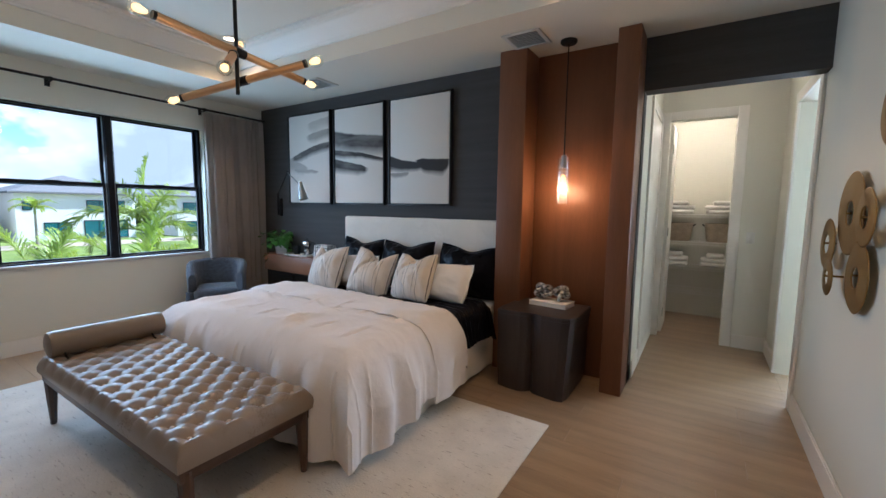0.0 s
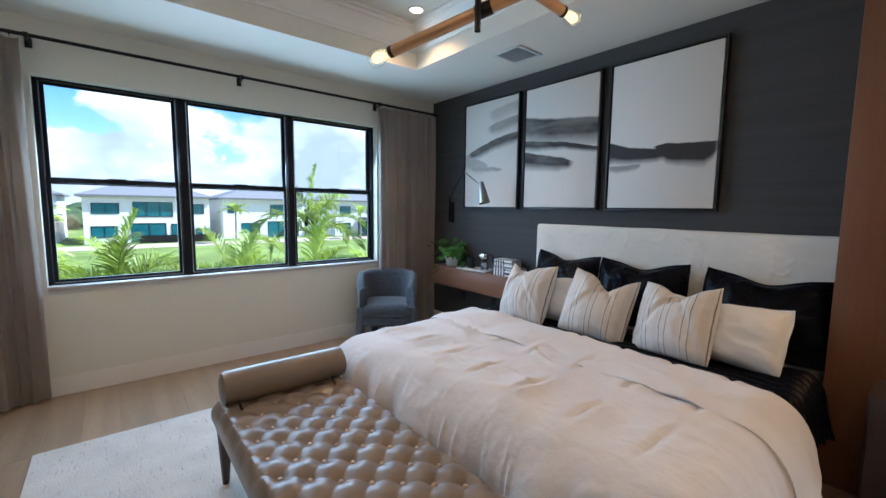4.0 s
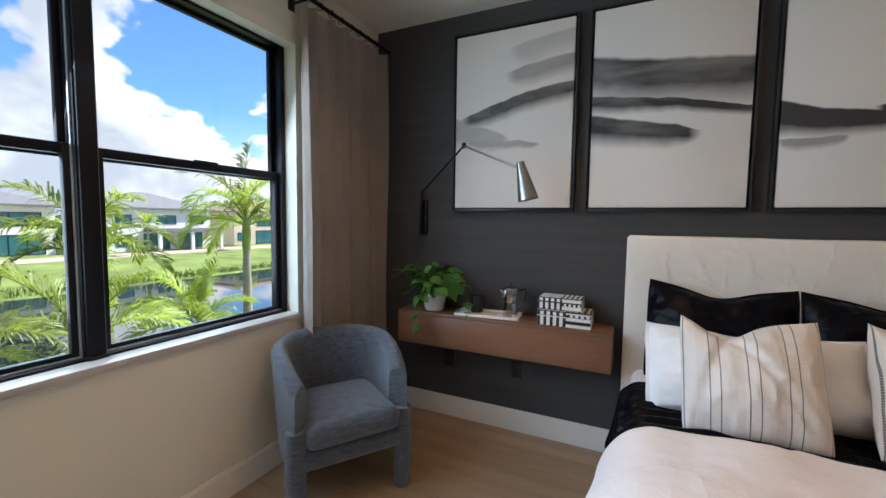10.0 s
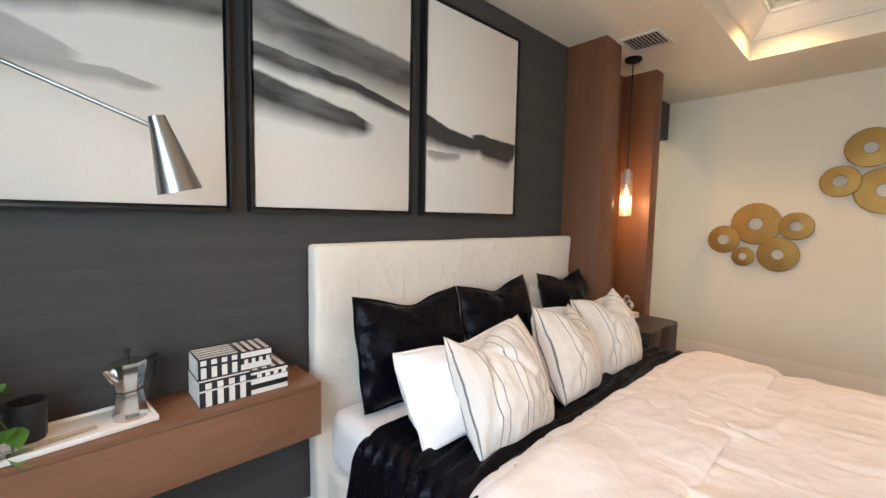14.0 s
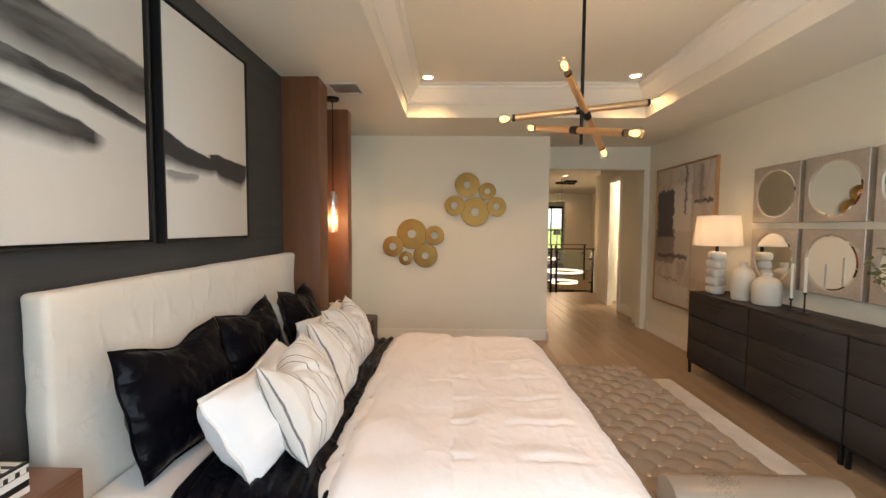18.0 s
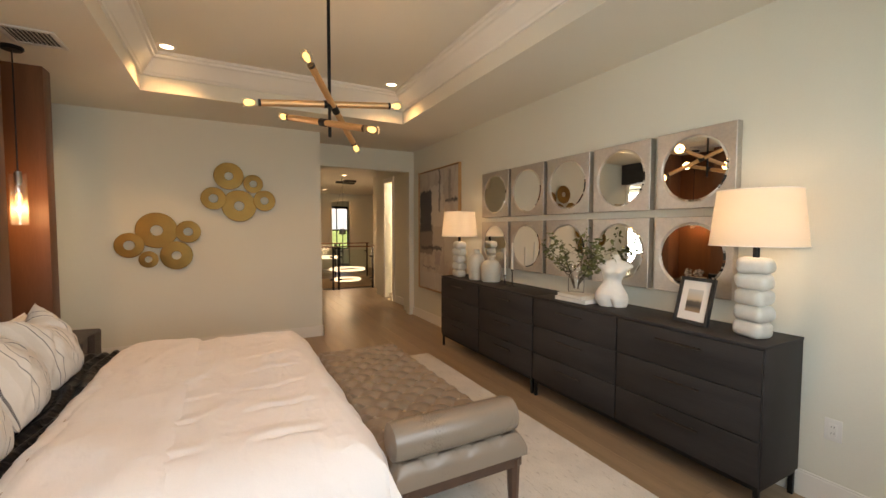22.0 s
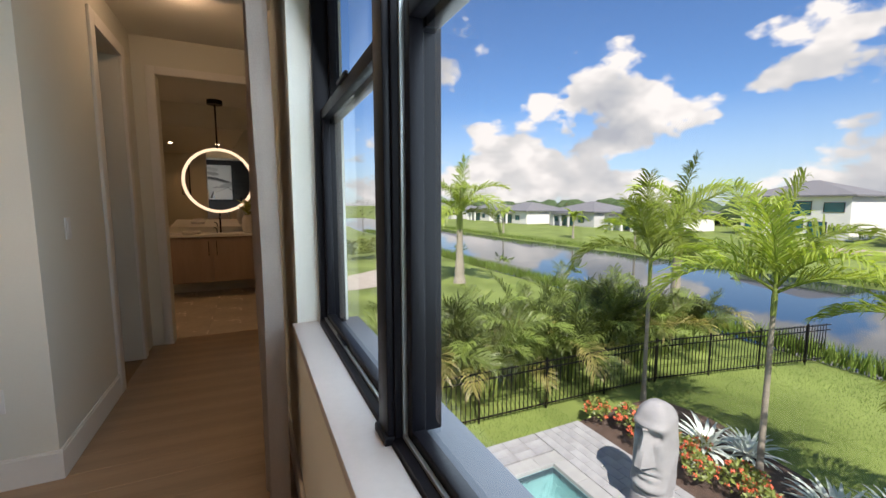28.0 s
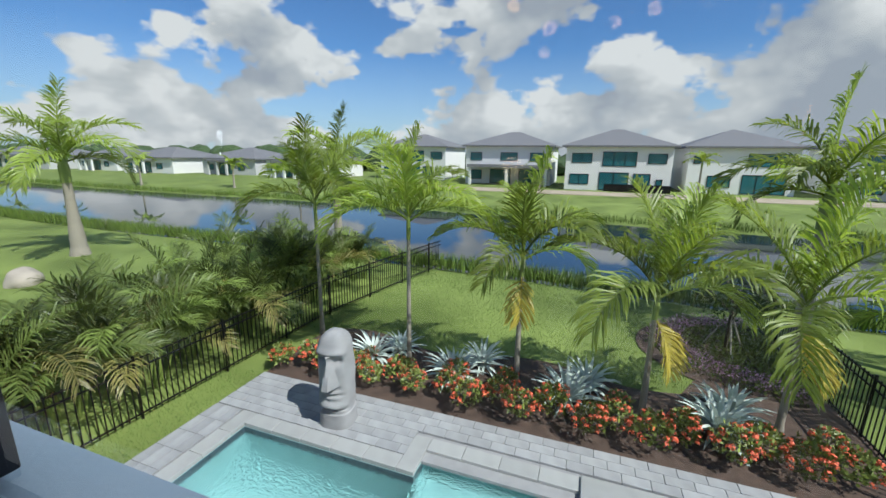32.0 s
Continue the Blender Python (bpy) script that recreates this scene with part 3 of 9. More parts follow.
# crown moulding round the tray: a stepped slope
bm = bmesh.new()
prof = [(0.0, 2.925), (0.02, 2.925), (0.028, 2.94), (0.04, 2.95), (0.115, 3.055), (0.135, 3.065), (0.14, 3.085), (0.165, 3.09), (0.165, 3.114), (0.0, 3.114)]
rings = []
for d, z in prof:
    rings.append([bm.verts.new(p) for p in ((TX0 + d, TY0 + d, z), (TX1 - d, TY0 + d, z), (TX1 - d, TY1 - d, z), (TX0 + d, TY1 - d, z))])
for a, b in zip(rings, rings[1:]):
    for k in range(4):
        bm.faces.new((a[k], a[(k + 1) % 4], b[(k + 1) % 4], b[k]))
solid("crown_trim", bm, "trim", "white crown moulding inside the tray ceiling", "trim", kind="structure", smooth=False)


def board(bm, x0, x1, y0, y1, h=0.135, z=0.0):
    box(bm, x0, x1, y0, y1, z, z + h - 0.012)
    ex, ey = (0.004, 0.0) if abs(x1 - x0) < abs(y1 - y0) else (0.0, 0.004)
    box(bm, x0 + ex, x1 - ex, y0 + ey, y1 - ey, z + h - 0.012, z + h)


def baseboard(x0, x1, y0, y1):
    bm = bmesh.new()
    board(bm, x0, x1, y0, y1, 0.145)
    return solid("baseboard", bm, "trim", "white painted baseboard along the wall", "baseboard", kind="structure", smooth=False)


baseboard(0.0, 0.016, DY, 0.0)
baseboard(0.016, 3.84, -0.016, 0.0)
baseboard(LX - 0.016, LX, -2.741, 0.22)
baseboard(LX - 0.016, 6.75, -2.741, -2.725)
baseboard(1.014, 6.75, DY, DY + 0.016)
baseboard(1.014, 1.03, -5.40, DY)
baseboard(4.934, 4.95, 0.0, 0.15)
baseboard(4.95, 4.966, 0.15, 1.65)
baseboard(LX - 0.016, LX, 1.08, 1.65)
baseboard(5.74, LX - 0.016, 1.634, 1.65)
baseboard(0.0, 0.016, -6.45, DY)
baseboard(7.2, 8.05, DY - 0.15, DY - 0.134)
baseboard(15.484, 15.5, -3.05, 0.3)


def casing(name, axis, at, lo, hi, top, out, w=0.09, d=0.02, label="white door casing"):
    """Architrave round a doorway in a wall across the given axis, on the side that out points to."""
    root = thing(name, (0, 0, 0), label, "door frame", kind="structure")
    a, b = sorted((at, at + out * d))
    for q0, q1, z0, z1, nm in ((lo - w, lo, 0, top + w, "jamb"), (hi, hi + w, 0, top + w, "jamb"), (lo, hi, top, top + w, "head")):
        part(nm, cube(a, b, q0, q1, z0, z1, 0.004) if axis == "x" else cube(q0, q1, a, b, z0, z1, 0.004), "trim", root)
    return root


casing("door_1", "y", 1.65, 5.03, 5.64, 2.44, -1, label="white cased doorway to the linen closet")
casing("door_2", "x", LX, 0.22, 1.0, 2.38, -1, label="white cased doorway to the side room")
casing("door_3", "x", 1.03, -6.08, -5.46, 2.48, -1, label="white cased doorway to the dressing closet")
casing("door_4", "y", -6.45, 0.10, 0.86, 2.46, 1, 0.07, label="white cased doorway to the bathroom")
casing("door_5", "y", DY - 0.15, 8.15, 8.62, 2.44, 1, label="white cased doorway on the landing")
casing("door_6", "x", 4.95, 0.62, 1.45, 2.38, 1, label="white cased closed door in the passage")
bm = cube(4.951, 4.962, 0.63, 1.44, 0.02, 2.375, 0.002)
solid("door_7", bm, "trim", "white painted flush door, closed", "door", kind="structure")

# open door leaf of the linen closet, with hinges
leaf = thing("door_8", (5.045, 1.79, 0), "white painted closet door, standing open", "door", kind="structure")
part("leaf", cube(-0.02, 0.018, 0, 0.58, 0.01, 2.42, 0.003), "trim", leaf)
hinge = part("hinge", cube(0.018, 0.024, -0.012, 0.03, -0.05, 0.05, 0.001), "nickel", leaf, "small metal hinge", at=(0, 0, 0.25))
for z in (1.2, 2.15):
    again(hinge, (0, 0, z))


# window: three double-hung units with slim dark frames
win = thing("window_1", (-0.135, 0, 0), "wide triple window with dark bronze frames and clear panes", "window", kind="structure")
for y0, y1 in ((WY0, WY0 + 0.030), (WY1 - 0.030, WY1)):
    part("window_frame", cube(-0.05, 0.05, y0, y1, WZ0 + 0.004, WZ1, 0.004), "window_bronze", win)
part("window_frame", cube(-0.05, 0.05, WY0 + 0.030, WY1 - 0.030, WZ1 - 0.016, WZ1, 0.004), "window_bronze", win)
part("window_frame", cube(-0.015, 0.056, WY0 + 0.030, WY1 - 0.030, WZ0 + 0.004, WZ0 + 0.024, 0.004), "window_bronze", win)
MULL = (-2.715, -1.782)
for y in MULL:
    bm = cube(-0.05, 0.05, y - 0.036, y + 0.036, WZ0 + 0.024, WZ1 - 0.016, 0.004)
    box(bm, 0.05, 0.064, y - 0.030, y + 0.030, WZ0 + 0.018, WZ1 - 0.016, 0.003)
    box(bm, 0.05, 0.072, y - 0.036, y + 0.036, WZ0 + 0.013, WZ0 + 0.03, 0.003)
    part("mullion", bm, "window_bronze", win)
    for e in (y - 0.043, y + 0.0365):
        part("track", cube(0.026, 0.036, e, e + 0.0065, WZ0 + 0.026, WZ1 - 0.016, 0.001), "track", win, "pale metal sash track")
edges = [WY0 + 0.030, MULL[0] - 0.036, MULL[0] + 0.036, MULL[1] - 0.036, MULL[1] + 0.036, WY1 - 0.030]
RAIL = 1.638
for k in range(3):
    y0, y1 = edges[2 * k] + 0.002, edges[2 * k + 1] - 0.002
    for nm, xo, z0, z1 in (("lower_sash", 0.012, WZ0 + 0.025, RAIL + 0.028), ("upper_sash", -0.02, RAIL - 0.022, WZ1 - 0.017)):
        bm = bmesh.new()
        w = 0.026
        lo_rail, hi_rail = (0.024, 0.040) if nm == "lower_sash" else (0.034, 0.016)
        box(bm, xo - 0.014, xo + 0.014, y0, y0 + w, z0, z1, 0.003)
        box(bm, xo - 0.014, xo + 0.014, y1 - w, y1, z0, z1, 0.003)
        box(bm, xo - 0.014, xo + 0.014, y0 + w, y1 - w, z0, z0 + lo_rail, 0.003)
        box(bm, xo - 0.014, xo + 0.014, y0 + w, y1 - w, z1 - hi_rail, z1, 0.003)
        if nm == "lower_sash":
            box(bm, xo + 0.014, xo + 0.024, (y0 + y1) / 2 - 0.06, (y0 + y1) / 2 + 0.06, z1 - 0.006, z1 + 0.006, 0.002)
            box(bm, xo + 0.014, xo + 0.024, y0 + 0.25, y0 + 0.37, z0 + 0.006, z0 + 0.014, 0.002)
        s = part(nm, bm, "window_bronze", win)
        bm = bmesh.new()
        bm.faces.new([bm.verts.new((xo, *p)) for p in ((y0 + w, z0 + lo_rail), (y1 - w, z0 + lo_rail), (y1 - w, z1 - hi_rail), (y0 + w, z1 - hi_rail))])
        p = part("pane", bm, "pane", s, "clear window glass")
        p.visible_shadow = False
    part("track", cube(0.028, 0.036, y0, y1, WZ0 + 0.0242, WZ0 + 0.032, 0.001), "track", win, "pale metal sash track")
part("window_sill", cube(0.058, 0.154, WY0 + 0.002, WY1 - 0.002, WZ0 - 0.016, WZ0 + 0.014, 0.003), "sill", win, "pale stone inner sill")
part("outer_sill", cube(-0.115, -0.018, WY0 - 0.04, WY1 + 0.04, WZ0 - 0.05, WZ0 + 0.003, 0.004), "outer_sill", win, "grey painted outer sill")

# window of the side room and far windows of the landing
for nm, x0, x1, y, z0, z1 in (("window_2", 6.6, 8.2, 2.65, 0.4, 2.4),):
    w2 = thing(nm, (0, 0, 0), "tall window behind sheer curtains", "window", kind="structure")
    for a0, a1, b0, b1 in ((x0, x0 + 0.05, z0, z1), (x1 - 0.05, x1, z0, z1), (x0 + 0.05, x1 - 0.05, z0, z0 + 0.05), (x0 + 0.05, x1 - 0.05, z1 - 0.05, z1)):
        part("window_frame", cube(a0, a1, y - 0.03, y + 0.03, b0, b1, 0.003), "window_bronze", w2)
w3 = thing("window_3", (0, 0, 0), "far window with dark frame and dark shade", "window", kind="structure")
for y0, y1, z0, z1 in ((-6.2, -6.15, 0.6, 2.45), (-5.45, -5.4, 0.6, 2.45), (-6.15, -5.45, 0.6, 0.65), (-6.15, -5.45, 2.35, 2.45), (-6.15, -5.45, 1.4, 1.46), (-5.72, -5.68, 0.65, 2.35)):
    part("window_frame", cube(18.0, 18.06, y0, y1, z0, z1, 0.003), "window_bronze", w3)


# ---- bedroom: bed and bedding ----
def pillow_mesh(w, h, d, seed, flange=0.0, crush=0.5, chop=0.0, nu=48, nv=40):
    """A stuffed cushion: both faces bulge, the corners stay sharp and the top edge is chopped in."""
    rnd = random.Random(seed)
    off = Vector((rnd.uniform(0, 50), rnd.uniform(0, 50), 0))
    bm = bmesh.new()
    grid, flat = {}, {}
    for side in (1, -1):
        for i in range(nu + 1):
            for j in range(nv + 1):
                u, v = 2 * i / nu - 1, 2 * j / nv - 1
                rim = i in (0, nu) or j in (0, nv)
                if rim and side < 0:
                    grid[side, i, j] = grid[1, i, j]
                    continue
                fu, fv = u / (1 - flange), v / (1 - flange)
                full = 0.36 if d > 0.3 else 0.56
                body = max(0.0, 1 - fu * fu) ** full * max(0.0, 1 - fv * fv) ** full if abs(fu) < 1 and abs(fv) < 1 else 0.0
                pull_x = 1 - 0.07 * (1 - u * u) * (abs(v) ** 3) - 0.05 * (1 - v * v)
                pull_z = 1 - 0.07 * (1 - u * u)
                valley = math.exp(-((u - chop + 0.35 * chop * (1 - v)) / 0.30) ** 2) * max(0.0, 0.25 + 0.75 * v) ** 1.5 if v > -0.33 else 0.0
                dent = crush * 0.17 * h * math.exp(-((u - chop) / 0.42) ** 2) * max(0.0, v) ** 2 - 0.04 * h * (abs(u) * max(0.0, v)) ** 4
                body *= 1 - 0.42 * min(1.0, crush) * valley
                n = noise.fractal(Vector((u * 1.6, v * 1.6, side)) + off, 0.9, 2.0, 3) * (0.017 if flange else 0.010) + 0.006 * max(0.0, 1 - abs(noise.noise(Vector((u * 3.0 + v, v * 1.7, side)) + off)) * 5)
                fold = (0.006 * math.sin(9 * u * v + 5 * u + seed) if flange else 0.009 * math.exp(-((u - 0.5 * v + 0.1) / 0.16) ** 2) * max(0.0, v) * 2) * body
                y = side * (d / 2 * body + (n + fold) * min(1, 3 * body)) + (0.008 * math.sin(7 * u + seed) + (0.005 * math.sin(8 * v + seed) * abs(u) if flange else 0.0)) * (1 - body)
                if crush > 0.8:
                    for cu in (-1.0, 1.0):
                        q = max(0.0, min(1.0, (0.85 - v) / 1.6))
                        off_line = u - (chop + (cu * 0.8 - chop) * q)
                        y += side * (-0.014 * math.exp(-(off_line / 0.085) ** 2) + 0.009 * math.exp(-((off_line - 0.16 * cu) / 0.10) ** 2)) * min(1, 2 * body) * (1 - 0.6 * q)
                soft = 1 - 0.06 * abs(u * v) ** 3
                grid[side, i, j] = bm.verts.new((u * w / 2 * pull_x * soft, y, v * h / 2 * pull_z * soft - dent))
                flat[grid[side, i, j]] = (u * w / 2, v * h / 2)
    for side in (1, -1):
        for i in range(nu):
            for j in range(nv):
                q = [grid[side, i, j], grid[side, i + 1, j], grid[side, i + 1, j + 1], grid[side, i, j + 1]]
                bm.faces.new(q if side < 0 else q[::-1])
    uv = bm.loops.layers.uv.new("UVMap")
    for f in bm.faces:
        for lp in f.loops:
            lp[uv].uv = flat[lp.vert]
    return bm


BX0, BX1 = 1.79, 3.84
bed = thing("bed", (0, 0, 0), "king bed with a cream slipcovered headboard and skirted base", "bed")


bm = cube(1.750, 3.848, -0.105, -0.012, 0.02, 1.333, 0.022, 4)
bmesh.ops.subdivide_edges(bm, edges=[e for e in bm.edges if e.calc_length() > 0.3], cuts=30, use_grid_fill=True)
for v in bm.verts:
    v.co.y += wobble((v.co.x, 0, v.co.z), 2.3, 0.010) + wobble((v.co.x * 2, 1, v.co.z * 0.6), 5, 0.006) + wobble((v.co.x * 1.2 + v.co.z, 4, v.co.z * 2.2), 6, 0.005)
    v.co.z += wobble((v.co.x, 7, 0), 3, 0.006) * (v.co.z > 1.2)
part("headboard", bm, "boucle", bed, "cream slipcovered headboard")
bm = cube(BX0, BX1, -2.10, -0.11, 0.015, 0.33, 0.02, 3)
bmesh.ops.subdivide_edges(bm, edges=[e for e in bm.edges if e.calc_length() > 0.2], cuts=16, use_grid_fill=True)
for v in bm.verts:
    k = 1 - v.co.z / 0.33
    v.co.x += k * 0.012 * math.sin(v.co.y * 21) * (1 if v.co.x > 2.8 else -1)
    v.co.y += k * 0.010 * math.sin(v.co.x * 19)
part("base", bm, "boucle", bed, "cream skirted bed base")
bm = cube(BX0 + 0.01, BX1 - 0.01, -2.09, -0.11, 0.335, 0.60, 0.06, 5)
part("mattress", bm, "sheet", bed, "white sheeted mattress")


def drape(cx, half, top, r, u):
    """Across a bed: flat on top, round at the edge, then down. Returns x and the fall below the top."""
    s = abs(u)
    sign = 1 if u > 0 else -1
    if s <= half - r:
        return cx + u, 0.0
    a = (s - (half - r)) / r
    if a < math.pi / 2:
        return cx + sign * (half - r + r * math.sin(a)), r * (1 - math.cos(a))
    return cx + sign * half, r + (s - (half - r) - r * math.pi / 2)


def cover(name, label, mat, y0, y1, top, half, fall_l, fall_r, fall_f, nu=110, nv=90, puff=0.02, ripple=0.03, quilt=0.0, seed=0, front_round=0.05, soft_r=0.09, tail=0.0, flare=0.0):
    """A cover laid over the bed from y0 (head) to y1 (foot), hanging over the sides and the foot."""
    cx, r = (BX0 + BX1) / 2, soft_r
    over = r * (math.pi / 2 - 1)
    lo, hi = -(half + fall_l + over - 0), half + fall_r + over
    fv = y0 - y1 + (fall_f + over if fall_f else 0)

    def f(i, j):
        far = hi - flare * fall_r * (1 - min(1.0, 1.6 * j))
        u, t = lo + (far - lo) * i, fv * j
        x, du = drape(cx, half, top, r, u)
        run = y0 - y1
        if t <= run - r or not fall_f:
            y, dv = y0 - t, 0.0
        else:
            a = (t - (run - r)) / r
            if a < math.pi / 2:
                y, dv = y1 + r - r * math.sin(a), r * (1 - math.cos(a))
            else:
                y, dv = y1, r + (t - (run - r) - r * math.pi / 2)
        d = max(du, dv) + 0.25 * min(du, dv)
        z = top - d
        n = noise.fractal(Vector((x * 2.2 + seed, y * 2.2, 0)), 0.9, 2.0, 4)
        onto = 1 - min(1.0, d / 0.15)
        z += onto * (puff * n + 0.010 * math.exp(-((noise.noise(Vector((x * 1.3 + 9, y * 2.6, seed)))) / 0.10) ** 2))
        if quilt:
            gx, gy = (x - 1.72) / 0.27, (y + 0.05) / 0.44
            ax, ay = (gx - round(gx)) * 0.27 + wobble((x * 2, y * 5, 3), 1.7, 0.008), (gy - round(gy)) * 0.44
            z += onto * quilt * (1.0 - math.exp(-(ax / 0.018) ** 2 - (ay / 0.135) ** 4) + 0.35 * math.cos(2 * math.pi * gx) * math.cos(math.pi * ay / 0.44)) + onto * 0.02 * (1 - ((x - cx) / half) ** 2)
        if du > 0.05:
            side = 1 if u > 0 else -1
            k = min(1.0, (du - 0.05) / 0.25)
            x += side * k * (ripple * (0.6 + math.sin(y * 15 + 2.5 * math.sin(y * 4 + seed))) + 0.03 * k + 0.02 * n)
        if dv > 0.05:
            k = min(1.0, (dv - 0.05) / 0.25)
            y -= k * (ripple * (0.6 + math.sin(x * 14 + 2 * math.sin(x * 5 + seed))) + 0.01 + 0.02 * n)
        if quilt:
            lines = max(0.0, 1 - abs(noise.noise(Vector((x * 3.1 + 3, y * 8.5, seed + 2.0)))) * 7) ** 2
            cross = max(0.0, 1 - abs(noise.noise(Vector((x * 9.0, y * 3.3 + 5, seed + 8.0)))) * 8) ** 2
            z += onto * (0.0022 * lines + 0.0018 * cross)
            x += (1 - onto) * 0.010 * lines * (1 if u > 0 else -1)
            y -= (1 - onto) * 0.010 * cross
        if tail and t > run - 0.07:
            z -= tail * ((t - run + 0.07) / 0.07) ** 2
        z = max(z, 0.07 + 0.02 * math.sin(9 * x + 7 * y))
        if t < 0.08:
            z -= front_round * (1 - t / 0.08) ** 2
        return Vector((x, y, z))

    bm = sheet(f, nu, nv)
    bmesh.ops.recalc_face_normals(bm, faces=bm.faces)
    bmesh.ops.solidify(bm, geom=list(bm.faces), thickness=0.012)
    ob = solid(name, bm, mat, label, "bedding")
    if quilt:
        edge_line = [f(k / 120, 1.0) for k in range(121)]
        part("hem", tube(bmesh.new(), edge_line, 0.007, 8), mat, ob, "stitched foot hem")
    return ob


coverlet = cover("velvet_blanket", "black ruched velvet blanket under the pillows", "velvet", -0.40, -1.30, 0.632, 1.05, 0.24, 0.20, 0, 110, 120, 0.008, 0.012, seed=4)
for v in coverlet.data.vertices:
    v.co.z += 0.010 * math.sin(v.co.y * 95 + 3 * math.sin(v.co.x * 5)) * (1 if v.co.z > 0.55 else 0.3)
    if v.co.z < 0.6:
        v.co.x += 0.013 * math.sin(v.co.y * 95 + 5 * v.co.z) * (1 if v.co.x > 2.8 else -1)
cover("duvet", "ivory cotton duvet spread over the bed", "duvet", -0.92, -2.17, 0.645, 1.085, 0.30, 0.36, 0.40, 250, 220, 0.016, 0.036, 0.016, seed=1, soft_r=0.19, flare=0.45)
fold = cover("folded_duvet_cuff", "ivory duvet edge folded back below the pillows", "duvet", -0.99, -1.42, 0.692, 1.105, 0.24, 0.34, 0, 130, 50, 0.024, 0.03, 0.0, seed=7, front_round=0.03, soft_r=0.21, tail=0.020)


rim = sorted((v.co.copy() for v in fold.data.vertices if v.co.y > -1.004 and v.co.z > 0.6), key=lambda c: c.x)
for k in range(9):
    x = 2.0 + 0.18 * k
    c = min(rim, key=lambda p: abs(p.x - x) - 0.3 * p.z)
    part("button", lathe([(0.0, 0.003), (0.005, 0.0028), (0.007, 0.001), (0.007, -0.001), (0.0, -0.001)], 12), "button", fold, "small covered button", at=pose(c.x, c.y + 0.004, c.z - 0.002, -55, 0, 0))


def cushion(name, label, mat, x, y, z, w, h, d, lean, yaw, seed, flange=0.0, crush=0.5, roll=0.0, chop=0.0):
    m = Matrix.Translation((x, y, z)) @ Euler((radians(-lean), radians(roll), radians(yaw))).to_matrix().to_4x4() @ Matrix.Translation((0, 0, h / 2))
    return solid(name, pillow_mesh(w, h, d, seed, flange, crush, chop), mat, label, "pillow", at=m)


# black velvet shams against the headboard, white pillows, striped cushions
for k, (x, s) in enumerate(((2.165, 11), (2.82, 12), (3.55, 13))):
    o = cushion("velvet_pillow", "black velvet square pillow leaning on the headboard", "velvet", x, -0.33, 0.605, (0.65, 0.67, 0.68)[k], 0.51, 0.20, 15, (-2, 2, 3)[k], s, 0.06, 0.55, (1, -1, 1)[k])
    tagged(o, group="black velvet pillows")
for x, s in ((2.27, 15), (3.46, 16)):
    o = cushion("cream_pillow", "cream pillow tucked behind the black velvet pillow", "boucle", x, -0.215, 0.605, 0.50, 0.42, 0.11, 7, 0, s, 0.04, 0.2)
    tagged(o, group="cream pillows")
for x, y, s, yaw in ((2.255, -0.70, 21, 4), (3.34, -0.66, 22, -3)):
    o = cushion("white_pillow", "white cotton sleeping pillow with a flanged edge", "sheet", x, y, 0.612, 0.82, 0.39, 0.305, 31, yaw, s, 0.05, 0.35)
    tagged(o, group="white pillows")
for x, y, s, yaw, c, r, ch in ((2.205, -0.87, 31, -3, 0.9, -3, -0.30), (2.75, -0.83, 32, 8, 1.3, 6, 0.22), (3.24, -0.81, 33, -6, 1.1, -4, 0.12)):
    o = cushion("striped_cushion", "ivory linen cushion with dark dashed stripes", "stripe", x, y, 0.615, 0.46, 0.46, 0.25, 25, yaw, s, 0.0, c, r, ch)
    tagged(o, group="striped cushions")


